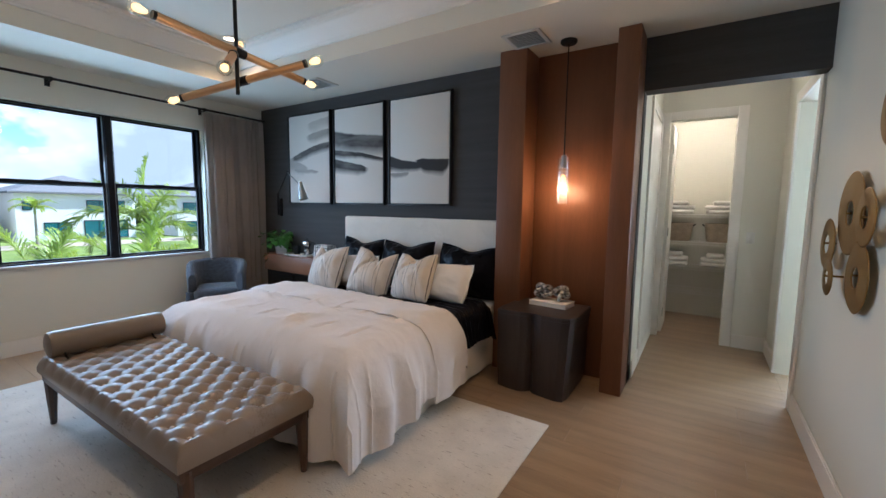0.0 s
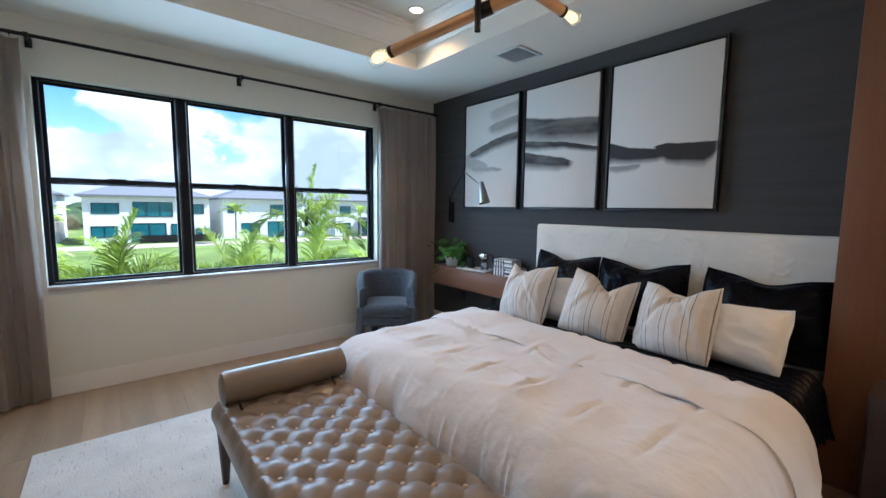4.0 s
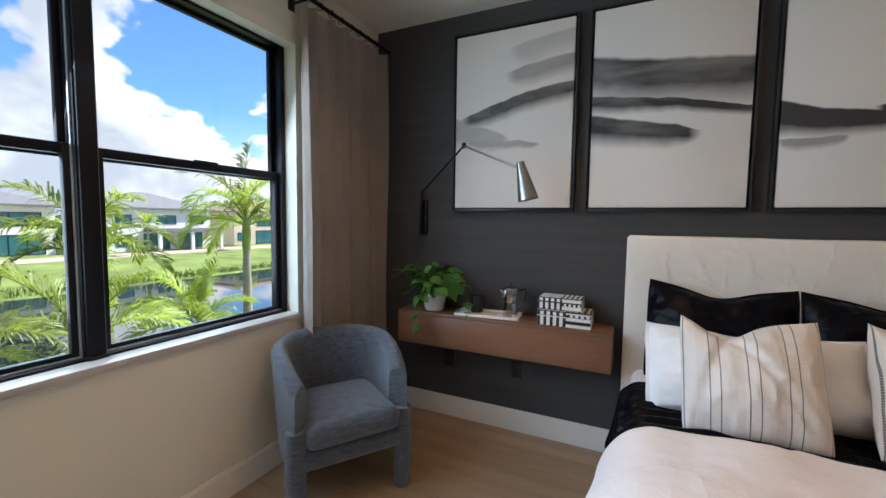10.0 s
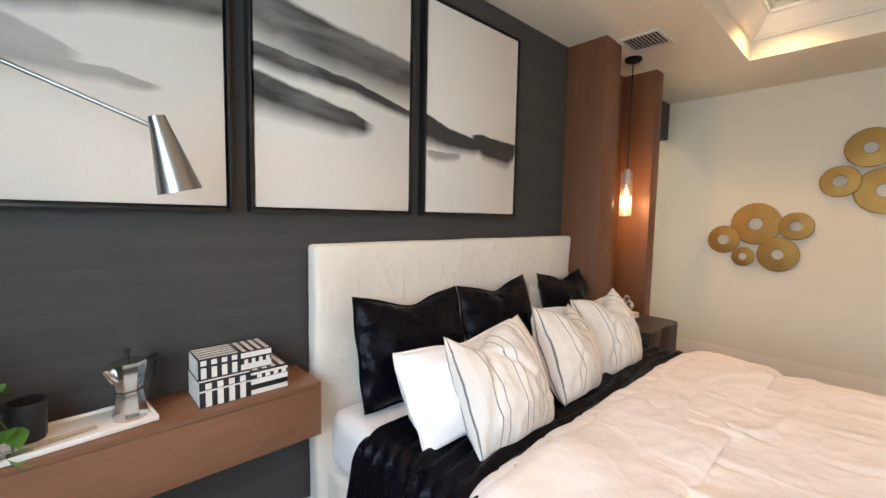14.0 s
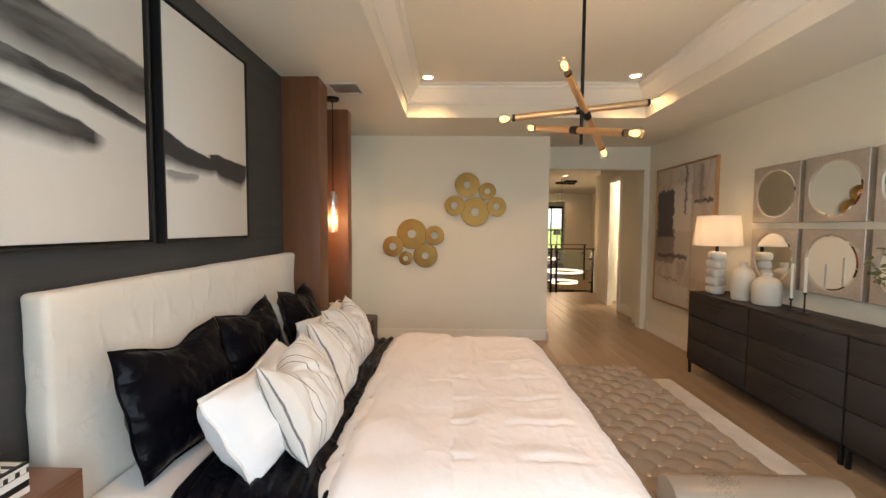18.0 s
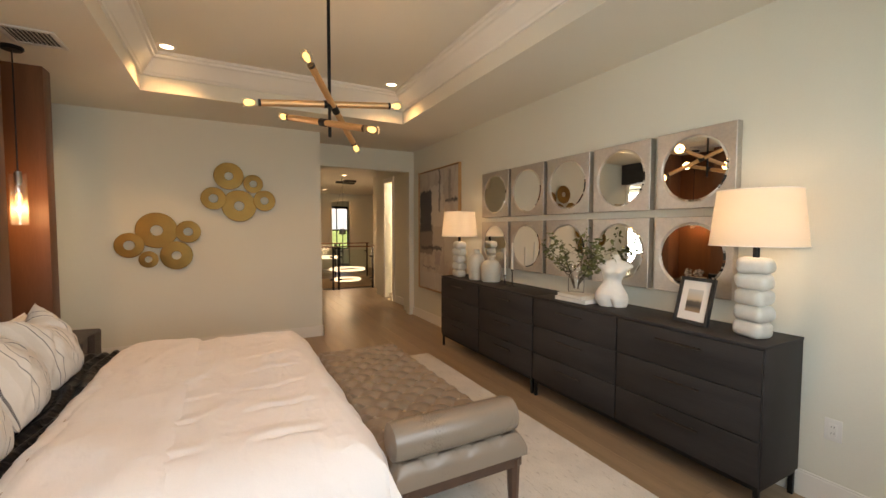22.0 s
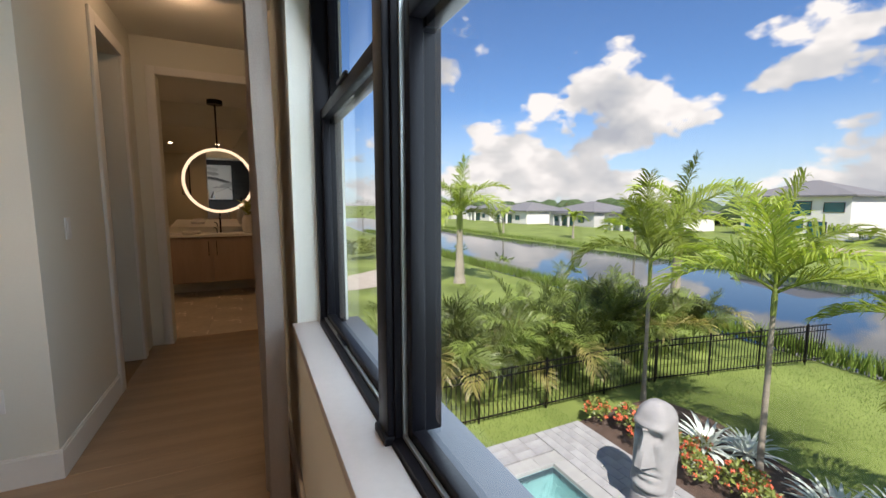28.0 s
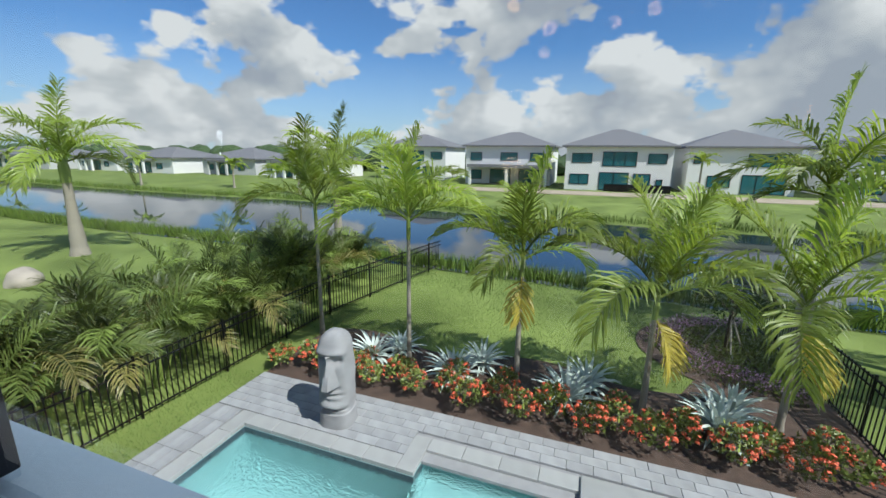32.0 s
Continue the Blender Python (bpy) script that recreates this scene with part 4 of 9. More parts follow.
# ---- bench ----
def bench():
    root = thing("bench", (0, 0, 0), "tufted taupe leather bench with bolster at the bed foot", "bench")
    x0, x1, y0, y1 = 1.868, 3.69, -2.892, -2.205
    px, py = (x1 - x0) / 24.0, (y1 - y0) / 8.0

    def top(u, v):
        x, y = x0 + (x1 - x0) * u, y0 + (y1 - y0) * v
        ex, ey = min(x - x0, x1 - x), min(y - y0, y1 - y)
        e = min(ex, ey)
        e = max(0.0, e)
        edge = max(0.0, 1 - max(0.0, 1 - e / 0.05) ** 2)
        p, q = (x - x0) / (2 * px) + (y - y0) / (2 * py), (x - x0) / (2 * px) - (y - y0) / (2 * py)
        a, b = abs(math.sin(math.pi * p)), abs(math.sin(math.pi * q))
        t = ((a * a + b * b) / 2) ** 0.42 - 0.16 * math.exp(-(min(a, b) / 0.13) ** 2)
        return Vector((x, y, 0.405 + 0.045 * edge ** 0.5 + 0.034 * t * min(1, e / 0.03)))

    bm = sheet(top, 230, 84)
    rim = [v for v in bm.verts if v.is_boundary]
    low = bmesh.ops.extrude_edge_only(bm, edges=[e for e in bm.edges if e.is_boundary])["geom"]
    for v in low:
        if isinstance(v, bmesh.types.BMVert):
            v.co.z = 0.368
    part("cushion", bm, "leather", root, "tufted taupe leather cushion")
    b = None
    for i in range(4, 24):
        for j in range(1, 8):
            if (i + j) % 2 == 0:
                at = (x0 + px * i, y0 + py * j, 0.4535)
                b = again(b, at) if b else part("button", lathe([(0.0, 0.012), (0.007, 0.0105), (0.0115, 0.004), (0.0115, -0.003)], 10), "button", root, "small covered upholstery button", at=at)
    bm = cube(x0 + 0.02, x1 - 0.02, y0 + 0.015, y1 - 0.015, 0.305, 0.37, 0.008)
    part("seat_frame", bm, "bench_wood", root)
    leg = bmesh.new()
    tube(leg, [(0, 0, 0.345), (0.004, 0, 0.18), (0.012, 0, 0.012)], [0.036, 0.028, 0.017], 8)
    l0 = part("leg", leg, "bench_wood", root, at=pose(x1 - 0.05, y0 + 0.05, 0))
    again(l0, pose(x1 - 0.05, y1 - 0.05, 0))
    again(l0, pose(x0 + 0.05, y0 + 0.05, 0, 0, 0, 180))
    again(l0, pose(x0 + 0.05, y1 - 0.05, 0, 0, 0, 180))
    R = 0.086
    prof = [(0.0, 0.0), (R * 0.6, 0.002), (R * 0.93, 0.012), (R, 0.035), (R * 1.01, 0.33), (R, 0.625), (R * 0.93, 0.648), (R * 0.6, 0.658), (0.0, 0.66)]
    part("bolster", lathe(prof, 36), "leather", root, "round taupe leather bolster", at=pose(x0 + 0.095, y0 + 0.028, 0.549, -90, 0, 0))
    st = part("strap", tube(bmesh.new(), [(x0 + 0.22, 0, 0.476), (x0 + 0.19, 0, 0.482), (x0 + 0.17, 0, 0.50)], 0.006, 8), "black_metal", root, "dark bolster strap", at=(0, y0 + 0.10, 0))
    again(st, (0, y1 - 0.10, 0))


bench()
bm = cube(0.95, 4.62, -3.665, -1.04, 0.0, 0.012, 0.004)
solid("rug", bm, "rug", "ivory wool rug with faint grey flecks under the bed", "rug")
_t = M["rug"].node_tree
_bs = _t.nodes["Principled BSDF"]
_src = _bs.inputs["Base Color"].links[0].from_socket
_fl = ramp_node(_t, noise_node(_t, coords(_t, (1.2, 7, 1)), 11, 4, 0.7), [(0.60, (0, 0, 0)), (0.67, (1, 1, 1))])
_t.links.new(mix_node(_t, math_node(_t, "MULTIPLY", _fl, 0.8), _src, (0.30, 0.26, 0.22)), _bs.inputs["Base Color"])


# ---- armchair ----
def armchair():
    root = thing("armchair", pose(0.40, -0.93, 0, 0, 0, -122.7), "slate blue upholstered barrel armchair by the window", "armchair")
    # local: y ahead of the sitter, x across
    W, D = 0.30, 0.29
    n = 40

    def wrap(inner):
        def f(u, v):
            a = math.pi * (1.30 * (u - 0.5) * 2) / 2 - math.pi / 2
            ca, sa = math.cos(a), math.sin(a)
            front = max(0.0, (abs(u - 0.5) - 0.33) / 0.17)
            top = 0.735 - 0.115 * front ** 1.3 - 0.02 * max(0, abs(u - 0.5) * 2) ** 2
            low = 0.235
            z = low + (top - low) * v
            lean = 0.045 * v
            rr = (W if not inner else W - 0.075) + lean * (1 - front) * 0.6
            rd = (D if not inner else D - 0.085) + lean * (1 - front)
            px = abs(ca) ** 0.8 * (1 if ca > 0 else -1)
            py = sa
            if front > 0:
                py = sa + 0.35 * front
            return Vector((rr * px * 1.02, rd * py * 1.05, z))
        return f

    fo, fi = wrap(False), wrap(True)

    def shell(u, v):
        # outside up, over the rolled top, inside down
        if v < 0.42:
            return fo(u, v / 0.42)
        if v > 0.58:
            return fi(u, 1 - (v - 0.58) / 0.42 * 0.62)
        a = (v - 0.42) / 0.16
        p = fo(u, 1).lerp(fi(u, 1), a)
        p.z += 0.032 * math.sin(math.pi * a)
        return p

    bm = sheet(shell, 56, 44)
    bm.verts.ensure_lookup_table()
    for start in (0, 56 * 45):
        ring = [bm.verts[start + j] for j in range(45)]
        try:
            bm.faces.new(ring)
        except ValueError:
            pass
    part("backrest", bm, "chair_fabric", root, "curved wraparound back")

    bm = cube(-0.235, 0.235, -0.20, 0.285, 0.335, 0.455, 0.045, 5)
    bmesh.ops.subdivide_edges(bm, edges=[e for e in bm.edges if e.calc_length() > 0.15], cuts=6, use_grid_fill=True)
    for v in bm.verts:
        if v.co.z > 0.44:
            v.co.z += 0.02 * max(0, 1 - (v.co.x / 0.24) ** 2) * max(0, 1 - ((v.co.y - 0.03) / 0.27) ** 2)
    part("seat", bm, "chair_fabric", root, "padded seat cushion")
    part("apron", cube(-0.27, 0.27, -0.22, 0.26, 0.235, 0.335, 0.03, 4), "chair_fabric", root)
    leg = bmesh.new()
    tube(leg, [(0, 0, 0.43), (0.004, 0.006, 0.2), (0.0, 0.0, 0.0)], [0.046, 0.05, 0.036], 14)
    l0 = part("leg", leg, "chair_fabric", root, "upholstered column leg", at=pose(-0.268, 0.215, 0))
    again(l0, pose(0.268, 0.215, 0))
    leg = bmesh.new()
    tube(leg, [(0, 0, 0.26), (0, -0.02, 0.0)], [0.05, 0.036], 14)
    l1 = part("rear_leg", leg, "chair_fabric", root, "upholstered rear leg", at=pose(-0.15, -0.23, 0))
    again(l1, pose(0.15, -0.23, 0))


armchair()
box_root = thing("power_adapter", (0.14, -0.70, 0), "small black power box on the floor behind the armchair", "power adapter")
part("adapter_body", cube(-0.07, 0.07, -0.05, 0.05, 0.0, 0.07, 0.008, 3), "black_paint", box_root)
part("cord", tube(bmesh.new(), [(0.07, 0.02, 0.03), (0.13, 0.05, 0.006), (0.16, 0.16, 0.006), (0.12, 0.28, 0.006), (0.10, 0.38, 0.03), (0.10, 0.42, 0.16)], 0.004, 6), "plastic", box_root, "thin white cord")


# ---- curtains and their rod ----
def curtain(name, x, y0, y1, z0, z1, folds, label, mat="curtain", depth=0.050, axis="y"):
    def f(u, v):
        s = y0 + (y1 - y0) * u
        z = z0 + (z1 - z0) * v
        a = (u + 0.055 * math.sin(u * 7.3) + 0.03 * math.sin(u * 17)) * folds * 2 * math.pi + 0.25 * math.sin(v * 3 + u * 5)
        amp = depth * (0.74 + 0.26 * math.sin(u * 13 + 1)) * (0.75 + 0.35 * (1 - v))
        d = amp * math.sin(a) + 0.006 * math.sin(3 * a + 6 * v) + wobble((s * 3, z * 0.8, 0), 1, 0.012)
        sw = 0.010 * math.cos(a) + 0.012 * (1 - v) * (u - 0.5)
        return Vector((x + d, s + sw, z)) if axis == "y" else Vector((s + sw, x + d, z))
    bm = sheet(f, folds * 18, 24)
    bmesh.ops.solidify(bm, geom=list(bm.faces), thickness=0.003)
    return solid(name, bm, mat, label, "curtain", "linen curtains")


curtain("curtain", 0.092, -0.86, -0.07, 0.012, 2.585, 7, "taupe linen curtain drawn open beside the corner")
curtain("curtain", 0.095, -4.22, -3.66, 0.012, 2.585, 6, "taupe linen curtain drawn open by the passage")
rod = thing("curtain_rod", (0.115, 0, 2.612), "long black metal curtain rod on brackets", "curtain rod")
part("rod", tube(bmesh.new(), [(0, -4.28, 0), (0, -0.03, 0)], 0.0125, 14), "black_metal", rod)
bm = tube(bmesh.new(), [(0, 0, 0), (0, 0, -0.02), (-0.115, 0, -0.02)], 0.007, 8)
bmesh.ops.recalc_face_normals(bm, faces=bm.faces)
tube(bm, [(-0.115, 0, -0.055), (-0.109, 0, 0.015)], 0.02, 10)
tube(bm, [(0, -0.012, 0), (0, 0.012, 0)], 0.019, 12)
br = part("bracket", bm, "black_metal", rod, at=(0, -2.26, 0))
for y in (-0.85, -3.62):
    again(br, (0, y, 0))
bm = bmesh.new()
tube(bm, [(0.02 * math.cos(2 * math.pi * k / 16), 0, 0.02 * math.sin(2 * math.pi * k / 16) - 0.006) for k in range(17)], 0.0022, 6, caps=False)
ring = part("ring", bm, "black_metal", rod, at=(0, -0.11, 0))
for k in range(1, 9):
    again(ring, (0, -0.11 - 0.09 * k, 0))
for k in range(6):
    again(ring, (0, -3.70 - 0.095 * k, 0))


# ---- pictures on the accent wall ----
def ink_material(name, strokes):
    """White canvas with brushed ink: each stroke is a soft band about a bent centre line.
    strokes: x from, x to, z at start, sag, end drop, thickness, darkness, and how far it thins out (0.45 if not given)."""
    m = material(name, (0.70, 0.68, 0.64), 0.8, vary=0.03, coarse=2, fine=220, bump=0.12)
    t = m.node_tree
    bs = t.nodes["Principled BSDF"]
    col = bs.inputs["Base Color"].links[0].from_socket
    sp = t.nodes.new("ShaderNodeSeparateXYZ")
    t.links.new(coords(t), sp.inputs[0])
    x, z = sp.outputs[0], sp.outputs[2]
    rough = noise_node(t, coords(t, (1.5, 1, 6)), 1.6, 4, 0.5, 0.4)
    wave = noise_node(t, coords(t, (2.2, 1, 0.4)), 1.6, 3)
    ragged = noise_node(t, coords(t, (9, 1, 5)), 2.0, 4, 0.6)
    total = None
    for stroke in strokes:
        x0, x1, z0, bend, slope, th, dark, thin = (*stroke, 0.45)[:8]
        q = math_node(t, "DIVIDE", math_node(t, "SUBTRACT", x, x0), x1 - x0)
        c = math_node(t, "ADD", z0, math_node(t, "ADD", math_node(t, "MULTIPLY", q, slope), math_node(t, "MULTIPLY", math_node(t, "MULTIPLY", q, math_node(t, "SUBTRACT", 1.0, q)), bend * 4)))
        c = math_node(t, "ADD", c, math_node(t, "ADD", math_node(t, "MULTIPLY", math_node(t, "SUBTRACT", wave, 0.5), 0.05), math_node(t, "MULTIPLY", math_node(t, "SUBTRACT", ragged, 0.5), 0.010)))
        ends = math_node(t, "MULTIPLY", math_node(t, "MULTIPLY", q, 4.0, clamp=True), math_node(t, "MULTIPLY", math_node(t, "SUBTRACT", 1.0, q), 5.0, clamp=True))
        d = math_node(t, "DIVIDE", math_node(t, "SUBTRACT", z, c), math_node(t, "MULTIPLY", math_node(t, "SUBTRACT", 1.0, math_node(t, "MULTIPLY", math_node(t, "MAXIMUM", q, 0.0), thin)), math_node(t, "ADD", 0.08 * th, math_node(t, "MULTIPLY", math_node(t, "POWER", ends, 0.5), 0.92 * th))))
        above = math_node(t, "SUBTRACT", 1.0, math_node(t, "MULTIPLY", math_node(t, "MAXIMUM", d, 0.0), 12.0), clamp=True)
        below = math_node(t, "MULTIPLY", math_node(t, "SUBTRACT", 1.0, math_node(t, "MULTIPLY", math_node(t, "MINIMUM", d, 0.0), -1.0), clamp=True), 1.9, clamp=True)
        s = math_node(t, "MULTIPLY", math_node(t, "MULTIPLY", above, below), math_node(t, "MULTIPLY", math_node(t, "MULTIPLY", ends, 2.4, clamp=True), dark))
        s = math_node(t, "MULTIPLY", s, math_node(t, "ADD", 0.55, math_node(t, "MULTIPLY", rough, 0.80)), clamp=True)
        total = s if total is None else math_node(t, "MAXIMUM", total, s)
    t.links.new(mix_node(t, total, col, (0.042, 0.039, 0.039)), bs.inputs["Base Color"])
    return m


PZ0, PZ1 = 1.467, 2.632
INK = [
    [(0.03, 0.92, 0.595, 0.035, 0.185, 0.13, 0.95, 0.1), (0.36, 1.0, 0.87, 0.0, 0.10, 0.16, 0.55), (0.38, 0.95, 1.02, 0.0, 0.08, 0.18, 0.28), (-0.20, 0.40, 0.66, 0.02, -0.20, 0.24, 0.45), (0.08, 0.60, 0.475, 0.0, -0.06, 0.08, 0.50)],
    [(-0.20, 1.0, 0.92, -0.03, -0.16, 0.29, 0.95, 0.25), (-0.20, 1.0, 0.68, 0.03, -0.20, 0.13, 1.0, 0.75), (-0.20, 0.58, 0.59, 0.01, -0.17, 0.20, 1.05, 0.40)],
    [(-0.22, 0.81, 0.643, -0.091, -0.168, 0.21, 1.35, 0.85), (0.36, 0.805, 0.478, 0.0, -0.005, 0.14, 1.5, -0.3), (-0.10, 0.46, 0.460, 0.0, -0.04, 0.10, 0.8, 0.5), (0.01, 0.29, 0.355, 0.0, 0.0, 0.07, 0.6, 0.3)],
]
for k, (x0, x1) in enumerate(((0.640, 1.446), (1.508, 2.318), (2.390, 3.203))):
    pic = thing("framed_canvas", (x0, 0, PZ0), "black framed canvas with grey ink brushstrokes on the dark wall", "picture", "three ink canvases")
    w, h = x1 - x0, PZ1 - PZ0
    part("canvas", cube(0.022, w - 0.022, -0.042, -0.012, 0.022, h - 0.022, 0.004), ink_material("ink_canvas", INK[k]), pic, "white canvas with brushed ink")
    bm = bmesh.new()
    for b in ((0, 0.012, 0, h), (w - 0.012, w, 0, h), (0.012, w - 0.012, 0, 0.012), (0.012, w - 0.012, h - 0.012, h)):
        box(bm, b[0], b[1], -0.05, -0.002, b[2], b[3], 0.002)
    box(bm, 0.012, w - 0.012, -0.010, -0.003, 0.012, h - 0.012)
    part("picture_frame", bm, "black_paint", pic, "thin black frame")

# ---- swing-arm wall lamp ----
wl = thing("wall_lamp", (0.49, 0, 1.445), "black swing-arm wall lamp over the shelf", "wall lamp")
bm = cube(-0.110, -0.054, -0.03, -0.001, -0.15, 0.10, 0.008)
part("backplate", bm, "black_metal", wl)
part("post", tube(bmesh.new(), [(-0.082, -0.06, -0.13), (-0.082, -0.06, 0.17)], 0.011, 12), "black_metal", wl)
ELB, HEAD = Vector((0.285, -0.167, 0.433)), Vector((0.672, -0.29, 0.265))
part("arm", tube(bmesh.new(), [(-0.082, -0.06, 0.15), ELB], 0.0065, 10), "black_metal", wl)
part("elbow", tube(bmesh.new(), [ELB + Vector((0, 0, -0.014)), ELB + Vector((0, 0, 0.018))], 0.014, 12), "black_metal", wl)
part("arm", tube(bmesh.new(), [ELB, HEAD], 0.0065, 10), "nickel", wl, "slim metal arm")
part("lamp_shade", thick(lathe([(0.014, 0.05), (0.022, 0.05), (0.025, 0.03), (0.06, -0.17)], 28), 0.002), "nickel", wl, "conical gunmetal shade", at=pose(*(HEAD + Vector((0.028, 0, -0.02))), 0, -14, 0))

# ---- floating shelf with its things ----
sh = thing("floating_shelf", (0, 0, 0), "floating walnut shelf mounted on the dark wall", "shelf")
part("shelf_top", cube(0.343, 1.702, -0.25, -0.002, 0.772, 0.792, 0.003), "shelf_wood", sh)
part("front_panel", cube(0.343, 1.702, -0.25, -0.228, 0.572, 0.7715, 0.003), "shelf_wood", sh)
part("shelf_bottom", cube(0.365, 1.680, -0.2275, -0.002, 0.572, 0.594, 0.002), "shelf_wood", sh)
for x in (0.343, 1.6805):
    part("end_panel", cube(x, x + 0.0215, -0.2275, -0.002, 0.572, 0.7715, 0.002), "shelf_wood", sh)
SZ = 0.792


def leaf_mesh(ln, wd, fold=0.15, droop=0.25, heart=True):
    bm = bmesh.new()
    n = 8
    rows = []
    for i in range(n + 1):
        s = i / n
        w = wd * (math.sin(math.pi * min(1, s * 1.02)) ** 0.7) * (1.25 - 0.5 * s) if 0 < i < n else 0.0
        zz = -droop * ln * s * s
        c = bm.verts.new((0, ln * s, zz))
        if w:
            rows.append((bm.verts.new((-w, ln * s - (0.18 * wd if heart and i < 3 else 0), zz + fold * w)), c, bm.verts.new((w, ln * s - (0.18 * wd if heart and i < 3 else 0), zz + fold * w))))
        else:
            rows.append((c,))
    for a, b in zip(rows, rows[1:]):
        if len(a) == 1 and len(b) == 3:
            bm.faces.new((a[0], b[1], b[0])), bm.faces.new((a[0], b[2], b[1]))
        elif len(a) == 3 and len(b) == 3:
            bm.faces.new((a[0], a[1], b[1], b[0])), bm.faces.new((a[1], a[2], b[2], b[1]))
        else:
            bm.faces.new((a[0], a[1], b[0])), bm.faces.new((a[1], a[2], b[0]))
    return bm


def potted_plant():
    root = thing("potted_plant", (0.565, -0.14, SZ), "trailing green pothos in a white ribbed pot on the shelf", "plant")
    bm = lathe([(0.0, 0.0), (0.058, 0.0), (0.066, 0.01), (0.082, 0.11), (0.084, 0.135), (0.076, 0.135), (0.073, 0.115), (0.0, 0.113)], 48)
    for v in bm.verts:
        if 0.015 < v.co.z < 0.13:
            a = math.atan2(v.co.y, v.co.x)
            f = 1 + 0.012 * math.sin(12 * a)
            v.co.x *= f
            v.co.y *= f
    part("pot", bm, "plaster", root, "white ribbed pot")
    part("soil", lathe([(0.0, 0.118), (0.0735, 0.116)], 20), "soil", root)
    rnd = random.Random(5)
    variants = [to_mesh("leaf", leaf_mesh(l, w, 0.2, d), "leaf") for l, w, d in ((0.085, 0.034, 0.3), (0.07, 0.03, 0.15), (0.10, 0.038, 0.4), (0.06, 0.024, 0.2))]
    stems = bmesh.new()
    for k in range(38):
        a = k * 2.4 + rnd.uniform(-0.3, 0.3)
        reach, rise = rnd.uniform(0.08, 0.27), rnd.uniform(0.05, 0.19)
        end_drop = rnd.uniform(0.0, 0.10) if reach > 0.15 else 0
        reach *= 0.45 if math.sin(a) > 0 else 0.55 + 0.45 * abs(math.cos(a))
        pts = []
        for i in range(7):
            s = i / 6
            pts.append(Vector((math.cos(a) * (0.02 + reach * s), math.sin(a) * (0.02 + reach * s), 0.12 + rise * math.sin(s * math.pi * 0.6) - end_drop * s ** 3)))
        if k in (3, 9):
            pts[-1] = pts[-2] + Vector((0.01, -0.03, -0.09))
        tube(stems, pts, 0.0022, 5)
        for i in range(1, 7):
            if rnd.random() < 0.42 and i < 6:
                continue
            ob = new("leaf", variants[rnd.randrange(4)])
            ob.parent = root
            ob.matrix_basis = Matrix.Translation(pts[i]) @ Euler((rnd.uniform(-0.7, 0.5), rnd.uniform(-0.5, 0.5), a - math.pi / 2 + rnd.uniform(-1.0, 1.0))).to_matrix().to_4x4() @ Matrix.Scale(rnd.uniform(0.8, 1.15), 4)
    # two long runners: one over the shelf's edge, one along the shelf
    for way in (((0, -0.05, 0.14), (0, -0.11, 0.17), (-0.02, -0.165, 0.12), (-0.02, -0.195, 0.0), (-0.01, -0.20, -0.06)), ((0.03, 0, 0.13), (0.13, -0.02, 0.21), (0.22, -0.03, 0.19), (0.27, -0.05, 0.08), (0.28, -0.06, 0.015))):
        pts = [Vector(p) for p in way]
        tube(stems, pts, 0.0022, 5)
        for i in range(1, 5):
            for q in range(2 if i != 2 else 3):
                ob = new("leaf", variants[(i + q) % 4])
                ob.parent = root
                ob.matrix_basis = Matrix.Translation(pts[i]) @ Euler((rnd.uniform(-0.8, 0.1), rnd.uniform(-0.4, 0.4), rnd.uniform(2.2, 4.1) if q < 2 else rnd.uniform(-2.2, -0.8))).to_matrix().to_4x4() @ Matrix.Scale(rnd.uniform(0.75, 1.0), 4)
    part("stem", stems, "stem", root)


potted_plant()


